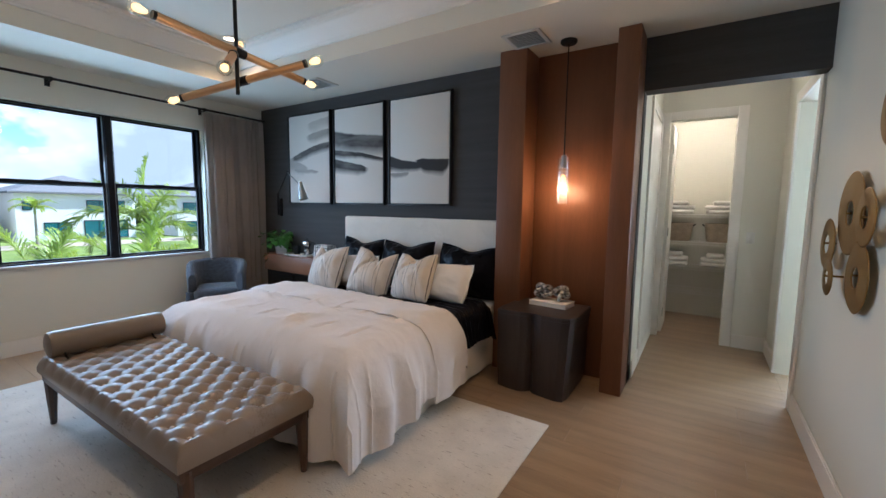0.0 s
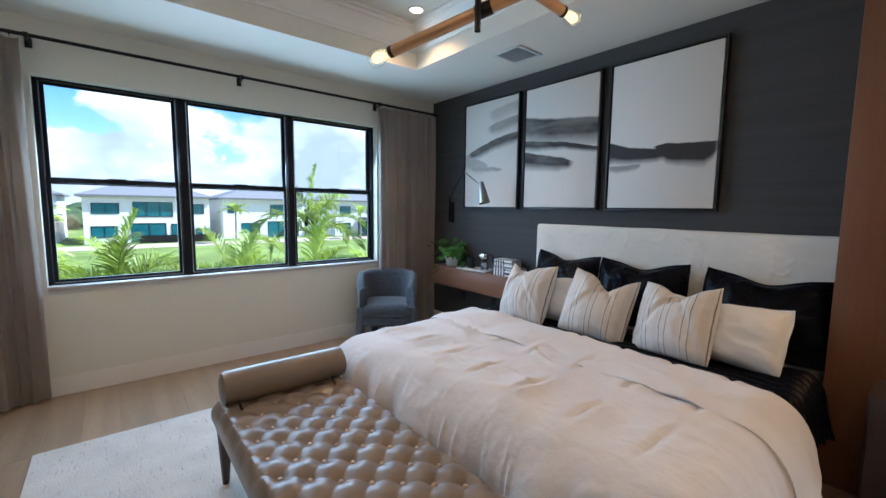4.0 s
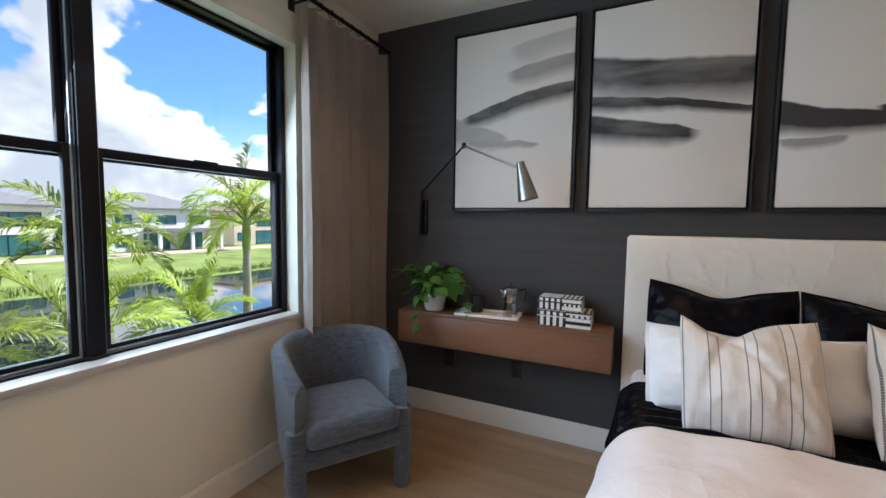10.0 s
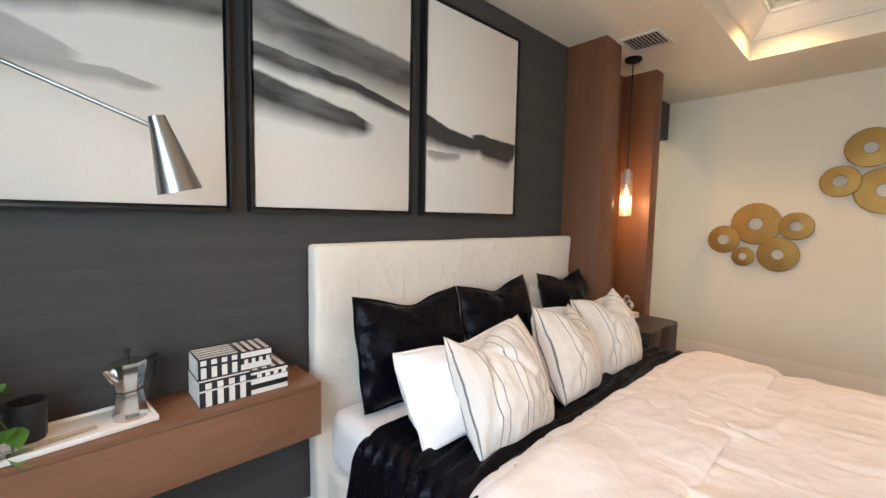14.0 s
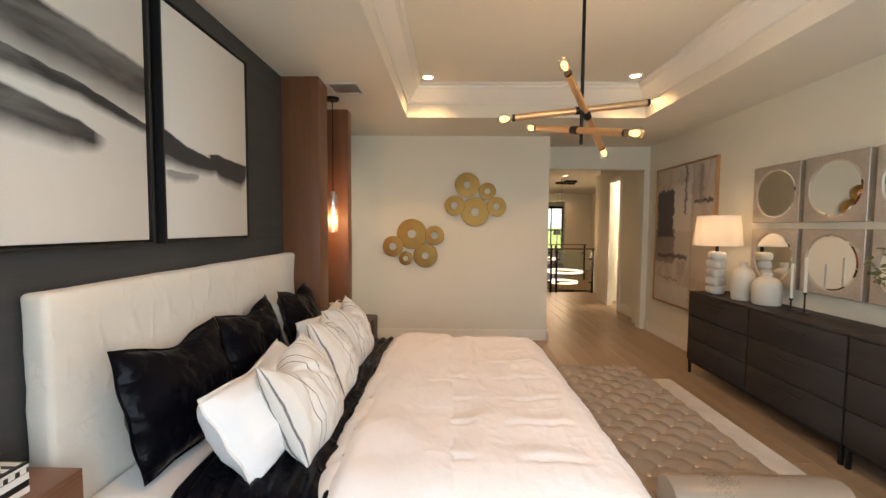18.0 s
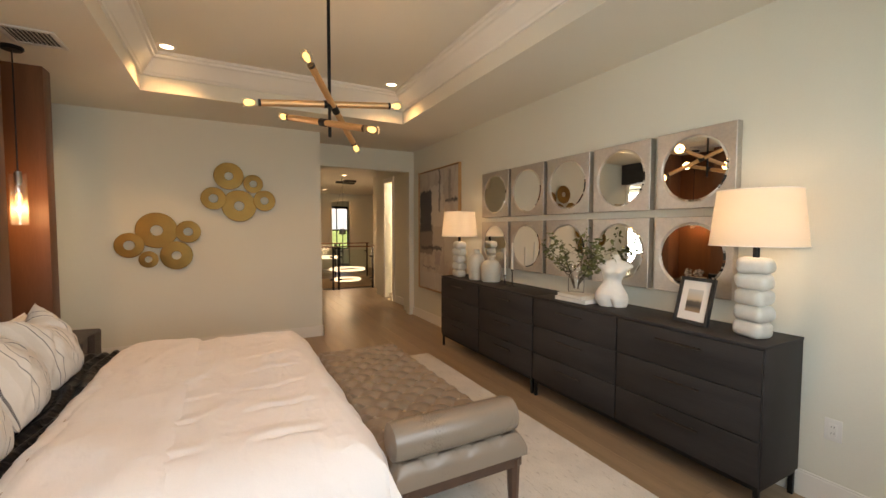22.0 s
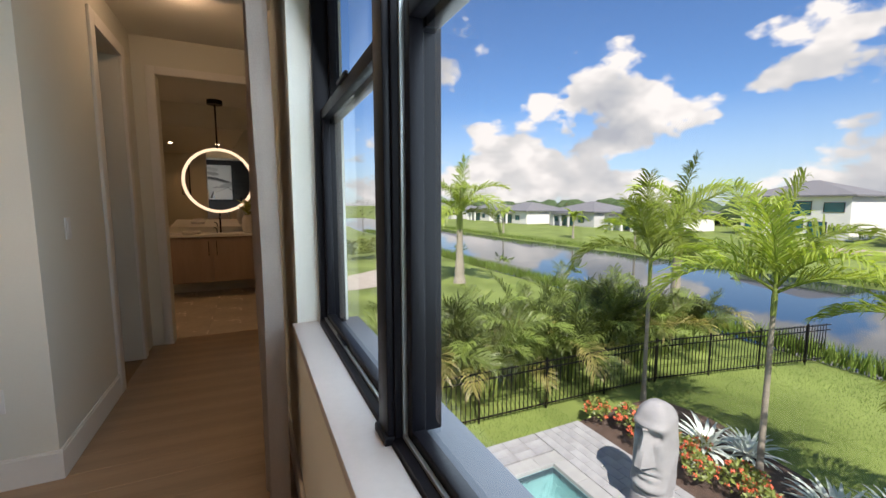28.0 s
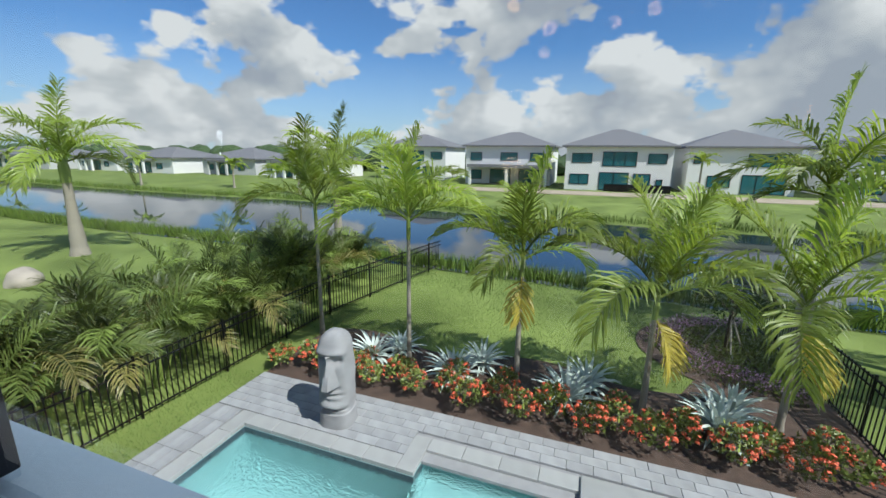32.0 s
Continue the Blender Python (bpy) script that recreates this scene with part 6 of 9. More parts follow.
mp = mirror_panel()
mp.matrix_basis = Matrix.Translation((1.978, DY + 0.002, 1.876))
for j, z in enumerate((1.876, 1.297)):
    for k in range(5):
        if j or k:
            copy_thing(mp, Matrix.Translation((1.978 + 0.572 * k, DY + 0.002, z)))

# large abstract painting near the entry
_m = material("abstract_paint", (0.52, 0.47, 0.41), 0.7, vary=0.10, coarse=2.0, fine=40, bump=0.3)
_t = _m.node_tree
_bs = _t.nodes["Principled BSDF"]
_src = _bs.inputs["Base Color"].links[0].from_socket
_n1 = noise_node(_t, coords(_t, (2.2, 1, 1.1)), 1.6, 5, 0.6, 0.6)
_sp = _t.nodes.new("ShaderNodeSeparateXYZ")
_t.links.new(coords(_t), _sp.inputs[0])
_px = math_node(_t, "ADD", _sp.outputs[0], math_node(_t, "MULTIPLY", math_node(_t, "SUBTRACT", noise_node(_t, coords(_t, (1, 1, 3)), 5, 5, 0.6), 0.5), 0.16))
_pz = math_node(_t, "ADD", _sp.outputs[2], math_node(_t, "MULTIPLY", math_node(_t, "SUBTRACT", noise_node(_t, coords(_t, (3, 1, 1)), 5, 5, 0.6), 0.5), 0.16))
_c = mix_node(_t, ramp_node(_t, _n1, [(0.50, (0, 0, 0)), (0.58, (0.6, 0.6, 0.6))]), _src, (0.40, 0.34, 0.29))
# broad knife-laid patches: from x, to x, from z, to z, colour, cover
for _x0, _x1, _z0, _z1, _col, _k in (
        (0.46, 0.90, 0.98, 1.62, (0.62, 0.58, 0.52), 0.8), (0.80, 1.32, 0.55, 1.05, (0.20, 0.165, 0.145), 0.85), (0.84, 1.27, 0.90, 1.56, (0.060, 0.062, 0.075), 0.95), (0.55, 0.62, 1.2, 1.84, (0.10, 0.095, 0.095), 0.8),
        (0.50, 1.25, 0.62, 0.70, (0.055, 0.052, 0.055), 0.85), (0.70, 1.20, 0.33, 0.38, (0.15, 0.12, 0.14), 0.7), (0.46, 1.30, 0.02, 0.30, (0.58, 0.55, 0.52), 0.7), (0.55, 0.75, 0.40, 0.62, (0.36, 0.30, 0.30), 0.7),
        (0.04, 0.40, 1.33, 1.40, (0.05, 0.048, 0.05), 0.9), (0.22, 0.32, 1.3, 1.8, (0.20, 0.18, 0.17), 0.6), (0.02, 0.44, 0.55, 1.15, (0.56, 0.52, 0.46), 0.7), (0.05, 0.30, 0.10, 0.42, (0.42, 0.30, 0.18), 0.6)):
    _m1 = None
    for _v, _lo, _hi in ((_px, _x0, _x1), (_pz, _z0, _z1)):
        for _w in (math_node(_t, "MULTIPLY", math_node(_t, "SUBTRACT", _v, _lo), 40.0, clamp=True), math_node(_t, "MULTIPLY", math_node(_t, "SUBTRACT", _hi, _v), 40.0, clamp=True)):
            _m1 = _w if _m1 is None else math_node(_t, "MULTIPLY", _m1, _w)
    _c = mix_node(_t, math_node(_t, "MULTIPLY", _m1, _k), _c, _col)
_t.links.new(_c, _bs.inputs["Base Color"])
M["abstract"] = _m
pt = thing("abstract_painting", (5.125, DY, 0.52), "large two-panel abstract painting in grey, cream and ochre", "painting")
for x, w in ((0.02, 0.425), (0.455, 0.85)):
    part("canvas", cube(x, x + w, 0.012, 0.035, 0.02, 1.84, 0.004), "abstract", pt)
bm = bmesh.new()
for b in ((0, 0.015, 0, 1.86), (1.31, 1.325, 0, 1.86), (0.015, 1.31, 0, 0.015), (0.015, 1.31, 1.845, 1.86)):
    box(bm, b[0], b[1], 0.002, 0.045, b[2], b[3], 0.002)
part("picture_frame", bm, "arm_brass", pt, "thin gilt frame")


def vase(name, x, y, profile, label, mat="ceramic"):
    bm = thick(lathe(profile, 40), 0.004)
    return solid(name, bm, mat, label, "vase", at=(x, y, DT))


vase("bottle_vase", 4.36, -4.17, [(0.0, 0.001), (0.080, 0.001), (0.086, 0.012), (0.092, 0.20), (0.086, 0.25), (0.062, 0.288), (0.034, 0.305), (0.030, 0.345), (0.036, 0.355)], "tall cream ceramic bottle vase on the dresser")
vase("jug_vase", 4.13, -4.22, [(0.0, 0.001), (0.098, 0.001), (0.106, 0.012), (0.110, 0.15), (0.102, 0.195), (0.070, 0.228), (0.038, 0.240), (0.033, 0.268), (0.040, 0.278)], "round-shouldered cream ceramic vase on the dresser")
for x, y, h, c in ((3.87, -4.22, 0.10, 0.29), (3.73, -4.21, 0.17, 0.28)):
    root = thing("candlestick", (x, y, DT), "black iron candlestick with a white taper candle", "candlestick", "pair of candlesticks")
    part("base", lathe([(0.0, 0.001), (0.045, 0.001), (0.045, 0.006), (0.01, 0.012), (0.006, 0.02), (0.006, h - 0.02), (0.014, h - 0.015), (0.014, h), (0.0, h)], 24), "black_metal", root)
    part("candle", lathe([(0.0, h), (0.011, h), (0.010, h + c - 0.01), (0.004, h + c), (0.0, h + c)], 16), "wax", root, "white taper candle")


def flowers():
    for k, (z, w, lab) in enumerate(((0.0, 0.16, "white"), (0.031, 0.14, "pale grey"))):
        root = thing("book", pose(2.765, -4.15, DT + z, 0, 0, 3 - 7 * k), lab + " hardcover book stacked on the dresser", "book", "stacked books")
        bm = cube(-w, w, -0.105 + 0.01 * k, 0.105, 0.0, 0.003, 0.001)
        box(bm, -w, w, -0.105 + 0.01 * k, 0.105, 0.026, 0.029, 0.001)
        box(bm, -w, -w + 0.003, -0.105 + 0.01 * k, 0.105, 0.003, 0.026)
        part("cover", bm, "paper" if k == 0 else "ceramic", root)
        part("pages", cube(-w + 0.004, w - 0.004, -0.1 + 0.01 * k, 0.1, 0.0035, 0.0255, 0), "wax", root)
    v = thing("glass_vase", (2.82, -4.18, DT + 0.061), "clear glass vase with olive branches on the books", "vase")
    p = part("vase_body", thick(lathe([(0.0, 0.001), (0.062, 0.001), (0.066, 0.012), (0.066, 0.11), (0.052, 0.14), (0.042, 0.17), (0.046, 0.24)], 36), 0.004), "glass", v, "clear glass vase body")
    p.visible_shadow = False
    rnd = random.Random(9)
    leaves = [to_mesh("leaf", leaf_mesh(l, w, 0.2, 0.1, False), "olive_leaf") for l, w in ((0.048, 0.010), (0.040, 0.012), (0.056, 0.011))]
    bud = to_mesh("bud", lathe([(0.0, 0), (0.007, 0.006), (0.007, 0.013), (0.0, 0.019)], 8), "olive_leaf")
    for k in range(17):
        tw = bmesh.new()
        a = rnd.uniform(-0.5, 0.5) + (0 if k % 2 else math.pi)
        spread = rnd.uniform(0.10, 0.42)
        high = rnd.uniform(0.20, 0.42) - spread * 0.40
        pts = []
        for i in range(9):
            s = i / 8
            pts.append(Vector((0.02 * math.cos(a) + math.cos(a) * spread * s ** 1.5 + rnd.uniform(-0.008, 0.008), 0.35 * math.sin(a) * spread * s + rnd.uniform(-0.05, 0.05) * s, 0.03 + (0.18 + high) * s - 0.12 * spread * s ** 3)))
        tube(tw, pts, [0.0032 * (1 - 0.7 * i / 8) for i in range(9)], 5)
        part("branch", tw, "twig", v, "thin olive twig")
        for i in range(4, 9):
            for r in range(4):
                ob = new("leaf", leaves[rnd.randrange(3)] if rnd.random() < 0.72 else bud)
                ob.parent = v
                ob.matrix_basis = Matrix.Translation(pts[i] + Vector((rnd.uniform(-0.03, 0.03), rnd.uniform(-0.03, 0.03), rnd.uniform(-0.03, 0.03)))) @ Euler((rnd.uniform(-1, 1), rnd.uniform(-1, 1), rnd.uniform(0, 6.28))).to_matrix().to_4x4()


flowers()


def torso():
    """A headless plaster torso, one plain shape."""
    rows = ((0.0, 0.098, 0.066), (0.012, 0.106, 0.072), (0.055, 0.120, 0.084), (0.095, 0.116, 0.082), (0.135, 0.092, 0.064), (0.172, 0.068, 0.050), (0.195, 0.064, 0.047), (0.225, 0.071, 0.052), (0.265, 0.088, 0.060), (0.298, 0.101, 0.058), (0.322, 0.104, 0.050), (0.340, 0.088, 0.043), (0.352, 0.052, 0.038), (0.364, 0.036, 0.034), (0.392, 0.033, 0.032), (0.398, 0.022, 0.021))
    n = 44
    bm = bmesh.new()
    rings = []
    fine = [[p + (q - p) * k / 4 for p, q in zip(lo, hi)] for lo, hi in zip(rows, rows[1:]) for k in range(4)] + [rows[-1]]
    for z, w, d in fine:
        ring = []
        for k in range(n):
            a = 2 * math.pi * k / n
            x, y = w * math.cos(a), d * math.sin(a)
            if y > 0:
                for sx in (-0.043, 0.043):
                    y += 0.042 * math.exp(-((x - sx) ** 2 + (z - 0.262) ** 2) / 0.00095)
                y -= 0.050 * math.exp(-(x / 0.013) ** 2) * max(0.0, 1 - z / 0.085)
                y -= 0.006 * math.exp(-(x / 0.008) ** 2 - ((z - 0.17) / 0.04) ** 2)
            else:
                for sx in (-0.05, 0.05):
                    y -= 0.020 * math.exp(-((x - sx) ** 2 + (z - 0.06) ** 2) / 0.0020)
                y += 0.008 * math.exp(-(x / 0.010) ** 2) * max(0.0, 1 - abs(z - 0.2) / 0.15)
            x += math.copysign(0.026, x) * math.exp(-((z - 0.307) / 0.020) ** 2) * max(0.0, abs(math.cos(a)) - 0.5) * 2
            ring.append(bm.verts.new((x + 0.012 * math.sin(z * 14), y, z)))
        rings.append(ring)
    for a, b in zip(rings, rings[1:]):
        for k in range(n):
            bm.faces.new((a[k], a[(k + 1) % n], b[(k + 1) % n], b[k]))
    bm.faces.new(rings[0][::-1])
    bm.faces.new(rings[-1])
    return solid("torso_sculpture", bm, "plaster", "white plaster torso sculpture on the dresser", "sculpture", at=pose(2.475, -4.21, DT, 0, 0, 34))


torso()


def photo_frame():
    root = thing("photo_frame", pose(1.835, -4.13, DT + 0.004, -14, 0, 172), "black photo frame with a small landscape print on the dresser", "photo frame")
    w, h = 0.115, 0.29
    bm = bmesh.new()
    for b in ((-w, -w + 0.022, 0, h), (w - 0.022, w, 0, h), (-w + 0.022, w - 0.022, 0, 0.022), (-w + 0.022, w - 0.022, h - 0.022, h)):
        box(bm, b[0], b[1], -0.012, 0.008, b[2], b[3], 0.002)
    part("picture_frame", bm, "black_paint", root)
    part("mount", cube(-w + 0.022, w - 0.022, -0.003, 0.004, 0.022, h - 0.022, 0), "paper", root, "white mount")
    m = material("landscape_print", (0.40, 0.33, 0.25), 0.5, vary=0.2, coarse=14, fine=60, bump=0)
    t = m.node_tree
    bs = t.nodes["Principled BSDF"]
    sp = t.nodes.new("ShaderNodeSeparateXYZ")
    t.links.new(coords(t), sp.inputs[0])
    z = math_node(t, "ADD", sp.outputs[2], math_node(t, "MULTIPLY", noise_node(t, coords(t), 30, 3), 0.02))
    t.links.new(ramp_node(t, math_node(t, "MULTIPLY", z, 3.4), [(0.30, (0.30, 0.20, 0.12)), (0.42, (0.05, 0.045, 0.04)), (0.50, (0.10, 0.08, 0.06)), (0.56, (0.55, 0.45, 0.33)), (0.75, (0.50, 0.52, 0.52))]), bs.inputs["Base Color"])
    part("print", cube(-0.05, 0.05, -0.0045, -0.003, 0.075, 0.215, 0), m, root, "small landscape print")
    part("stand", tube(bmesh.new(), [(0, 0.012, 0.19), (0, 0.075, 0.018)], 0.005, 8), "black_paint", root)


photo_frame()


# ---- outdoors ----
GZ = -3.5


def leafy(name, color, vary, per_object, through_light):
    """Thin leaves: a glossy skin that lets part of the light through."""
    m = material(name, color, 0.42, vary=vary, coarse=1.2, fine=12, bump=0, per_object=per_object, spec=0.5)
    t = m.node_tree
    p = t.nodes["Principled BSDF"]
    src = p.inputs["Base Color"].links[0].from_socket
    tr = t.nodes.new("ShaderNodeBsdfTranslucent")
    t.links.new(mix_node(t, 1.0, src, (1.25, 1.25, 0.6), "MULTIPLY"), tr.inputs[0])
    mx = nd(t, "ShaderNodeMixShader", Fac=through_light)
    t.links.new(p.outputs[0], mx.inputs[1])
    t.links.new(tr.outputs[0], mx.inputs[2])
    t.links.new(mx.outputs[0], t.nodes["Material Output"].inputs[0])
    return m


M["lawn"] = material("lawn", (0.135, 0.195, 0.050), 0.9, vary=0.48, coarse=0.35, fine=22, bump=1.0, bump_scale=26, spec=0.15, second=(0.185, 0.235, 0.065))
M["grass"] = material("grass_blades", (0.160, 0.235, 0.060), 0.7, vary=0.35, coarse=0.5, fine=6, bump=0, spec=0.25, island=0.3)
M["reed"] = material("shore_grass", (0.11, 0.17, 0.03), 0.8, vary=0.4, coarse=0.3, fine=5, bump=0, spec=0.2, island=0.4)
M["mulch"] = material("dark_mulch", (0.080, 0.052, 0.040), 0.95, vary=0.5, coarse=6, fine=40, bump=1.0)
M["paver"] = material("grey_paver", (0.33, 0.335, 0.35), 0.75, vary=0.16, coarse=5, fine=60, bump=0.2, per_object=0.10)
M["coping"] = material("pale_coping", (0.365, 0.37, 0.37), 0.7, vary=0.10, coarse=5, fine=60, bump=0.15, per_object=0.06)
M["pool"] = material("pool_plaster", (0.24, 0.41, 0.425), 0.6, vary=0.28, coarse=3.5, fine=22, bump=0.1)
M["pool_tile"] = material("waterline_tile", (0.05, 0.08, 0.10), 0.3, vary=0.3, coarse=12, fine=40, bump=0.05)
M["stone"] = material("grey_cast_stone", (0.30, 0.30, 0.31), 0.8, vary=0.2, coarse=5, fine=50, bump=0.4)
M["frond"] = leafy("palm_frond", (0.285, 0.365, 0.070), 0.40, 0.45, 0.50)
M["frond_old"] = leafy("yellowing_frond", (0.46, 0.38, 0.07), 0.3, 0.15, 0.30)
M["frond_olive"] = leafy("areca_frond", (0.150, 0.200, 0.052), 0.5, 0.7, 0.40)
M["frond_dry"] = leafy("browning_frond", (0.29, 0.26, 0.09), 0.4, 0.45, 0.3)
M["trunk"] = material("palm_trunk", (0.30, 0.27, 0.22), 0.85, vary=0.25, coarse=3, fine=24, bump=0.5, stretch=(1, 1, 5))
M["shaft"] = material("green_crownshaft", (0.20, 0.26, 0.06), 0.5, vary=0.2, coarse=3, bump=0.05)
M["agave"] = material("silver_agave", (0.54, 0.61, 0.57), 0.6, vary=0.15, coarse=4, bump=0.05, island=0.15)
M["bush"] = material("ixora_leaf", (0.15, 0.19, 0.035), 0.5, vary=0.4, coarse=5, bump=0, island=0.35)
M["red_flower"] = material("orange_red_flower", (0.72, 0.13, 0.06), 0.6, vary=0.2, coarse=9, bump=0, island=0.25)
M["mauve"] = material("mauve_flower", (0.50, 0.30, 0.42), 0.7, vary=0.3, coarse=9, bump=0, island=0.3)
M["stucco"] = material("white_stucco", (0.74, 0.735, 0.72), 0.85, vary=0.04, coarse=0.6, fine=20, bump=0.1)
M["grey_stucco"] = material("grey_stucco", (0.50, 0.50, 0.50), 0.85, vary=0.05, coarse=0.6, fine=20, bump=0.1)
M["beige_stucco"] = material("beige_stucco", (0.58, 0.50, 0.40), 0.85, vary=0.05, coarse=0.6, fine=20, bump=0.1)
M["roof_tile"] = material("grey_roof_tile", (0.17, 0.17, 0.18), 0.8, vary=0.2, coarse=1.5, fine=10, bump=0.5, stretch=(1, 6, 1))
M["tan_roof"] = material("tan_roof_tile", (0.30, 0.22, 0.16), 0.8, vary=0.2, coarse=1.5, fine=10, bump=0.5)
M["teal_glass"] = material("teal_window_glass", (0.02, 0.13, 0.16), 0.12, vary=0.3, coarse=0.8, fine=3, bump=0, spec=0.8)
M["far_leaf"] = material("far_trees", (0.05, 0.085, 0.03), 0.9, vary=0.4, coarse=0.4, fine=3, bump=0.6)
M["dirt"] = material("construction_dirt", (0.40, 0.33, 0.25), 0.95, vary=0.2, coarse=1, fine=12, bump=0.5)
M["path"] = material("pale_gravel", (0.42, 0.37, 0.31), 0.95, vary=0.2, coarse=3, fine=40, bump=0.5)

_m = bpy.data.materials.new("lake_water")
_m.use_nodes = True
_t = _m.node_tree
_bs = _t.nodes["Principled BSDF"]
_bs.inputs["Base Color"].default_value = (0.012, 0.022, 0.03, 1)
_bs.inputs["Roughness"].default_value = 0.03
_bs.inputs["IOR"].default_value = 2.4
_bp = nd(_t, "ShaderNodeBump", Strength=0.010, Distance=0.05)
_t.links.new(noise_node(_t, coords(_t, (0.5, 1.2, 1)), 1.2, 3), _bp.inputs["Height"])
_t.links.new(_bp.outputs[0], _bs.inputs["Normal"])
M["lake"] = _m
_m = bpy.data.materials.new("pool_water")
_m.use_nodes = True
_t = _m.node_tree
_t.nodes.remove(_t.nodes["Principled BSDF"])
_x, _tr, _gl = nd(_t, "ShaderNodeMixShader"), nd(_t, "ShaderNodeBsdfRefraction", Color=(0.80, 0.96, 0.97, 1), IOR=1.33), nd(_t, "ShaderNodeBsdfGlossy", Roughness=0.02)
_fr = nd(_t, "ShaderNodeFresnel", IOR=1.33)
_bp = nd(_t, "ShaderNodeBump", Strength=1.0, Distance=0.085)
_t.links.new(noise_node(_t, coords(_t), 13, 3, 0.5, 1.2), _bp.inputs["Height"])
for _n in (_tr, _gl):
    _t.links.new(_bp.outputs[0], _n.inputs["Normal"])
_t.links.new(_fr.outputs[0], _x.inputs[0])
_t.links.new(_tr.outputs[0], _x.inputs[1])
_t.links.new(_gl.outputs[0], _x.inputs[2])
_t.links.new(_x.outputs[0], _t.nodes["Material Output"].inputs[0])
M["pool_water"] = _m


def shore_near(y):
    return -16.4 + 0.05 * (y + 2.7) + 0.5 * math.sin(y * 0.13)


def shore_far(y):
    return -35.0 + 0.045 * (y + 10) + 0.6 * math.sin(y * 0.09 + 1)


# the ground is one sheet; it dips under the lake and is cut out for the pool
ys = [-2500, -600, -240, -180] + [-160 + 5 * k for k in range(30)] + [-7.8, -5, 0, 2.6, 6, 10, 15, 20, 25, 30, 36, 42, 50, 60, 75, 90, 110, 300, 2500]
ys = sorted(set(v for v in ys if not -10.2 < v < -7.9))
bm = bmesh.new()
rows = []
for y in ys:
    f, n = shore_far(max(-200, min(120, y))), shore_near(max(-200, min(120, y)))
    dip = 1.0 if -170 < y < 95 else 0.0
    st = [(-2500, 0), (-300, 0), (-120, 0), (-80, 0.1), (-58, 0.1), (f - 7, 0.05), (f - 2.6, -0.12), (f, -0.48), (f + 1.4, -1.5), (n - 1.4, -1.5), (n, -0.5), (n + 1.6, -0.06), (-13, 0), (-9.2, 0), (-5.62, 0), (-0.9, 0), (60, 0), (2500, 0)]
    rows.append([bm.verts.new((x, y, GZ + (z * (dip if z < 0 else 1)) + (wobble((x, y, 0), 0.15, 0.08) if -60 < x < -13 else 0))) for x, z in st])
for j, (a, b) in enumerate(zip(rows, rows[1:])):
    for i in range(len(a) - 1):
        if i == 14 and -7.81 <= ys[j] < 2.59:
            continue
        bm.faces.new((a[i], a[i + 1], b[i + 1], b[i]))
solid("ground", bm, "lawn", "mown green lawn reaching to the lake and beyond", "ground", kind="structure")
bm = bmesh.new()
rows = []
for k in range(56):
    y = -172 + 5 * k
    rows.append([bm.verts.new((x, y, GZ - 0.5)) for x in (shore_far(y) - 1.5, shore_near(y) + 1.2)])
for a, b in zip(rows, rows[1:]):
    bm.faces.new((a[0], a[1], b[1], b[0]))
solid("water", bm, "lake", "calm lake reflecting the sky and houses", "water", kind="structure")
solid("ground_strip", cube(-57.5, -52, -30, 60, GZ - 0.02, GZ + 0.125, 0), "dirt", "bare sandy strip before the far houses", "ground", kind="structure", smooth=False)

# lower storey of the house
walls("wall_lower_storey", [(-0.2, 0, -9.2, 3.2, GZ, -0.30), (-0.2, 0, -9.2, 0.15, -0.30, -0.0005)], "stucco", "white stucco wall of the lower storey")
walls("wall_outer_south", [(0, 18.1, -9.35, -9.2, GZ, TOP), (18.1, 18.25, -9.35, 3.3, GZ, 0.0), (0, 18.1, 3.1, 3.25, GZ, TOP), (-0.2, 0, 0.15, 3.25, -0.0005, TOP)], "stucco", "white stucco outer wall")

# ---- pool ----
PX0, PX1, PY0, PY1, SX, SY0, SY1 = -4.70, -1.0, -7.46, 2.4, -5.22, -4.18, -1.80
WZ = GZ - 0.10
bm = bmesh.new()
box(bm, PX0 - 0.9, PX1 + 0.1, PY0 - 0.3, PY1 + 0.2, GZ - 1.5, GZ - 1.4)
box(bm, PX0 - 0.9, PX0, PY0 - 0.3, SY0, GZ - 1.4, GZ - 0.02)
box(bm, PX0 - 0.9, PX0, SY1, PY1 + 0.2, GZ - 1.4, GZ - 0.02)
box(bm, PX0 - 0.9, SX, SY0, SY1, GZ - 1.4, GZ - 0.02)
box(bm, SX, -3.6, SY0, SY1, GZ - 1.4, GZ - 0.5)
box(bm, PX0, PX1, PY0 - 0.3, PY0, GZ - 1.4, GZ - 0.02)
box(bm, PX1, PX1 + 0.1, PY0 - 0.3, PY1 + 0.2, GZ - 1.4, GZ - 0.02)
box(bm, PX0, PX1, PY1, PY1 + 0.2, GZ - 1.4, GZ - 0.02)
solid("swimming_pool", bm, "pool", "aqua plastered swimming pool basin with a shallow shelf", "pool", kind="structure", smooth=False)
bm = bmesh.new()
g = [bm.verts.new((x, y, WZ)) for x, y in ((PX0, PY0), (PX1, PY0), (PX1, PY1), (PX0, PY1), (PX0, SY1), (SX, SY1), (SX, SY0), (PX0, SY0))]
bm.faces.new(g)
w = solid("pool_water", bm, "pool_water", "clear rippled pool water", "water", kind="structure", smooth=False)
w.visible_shadow = False
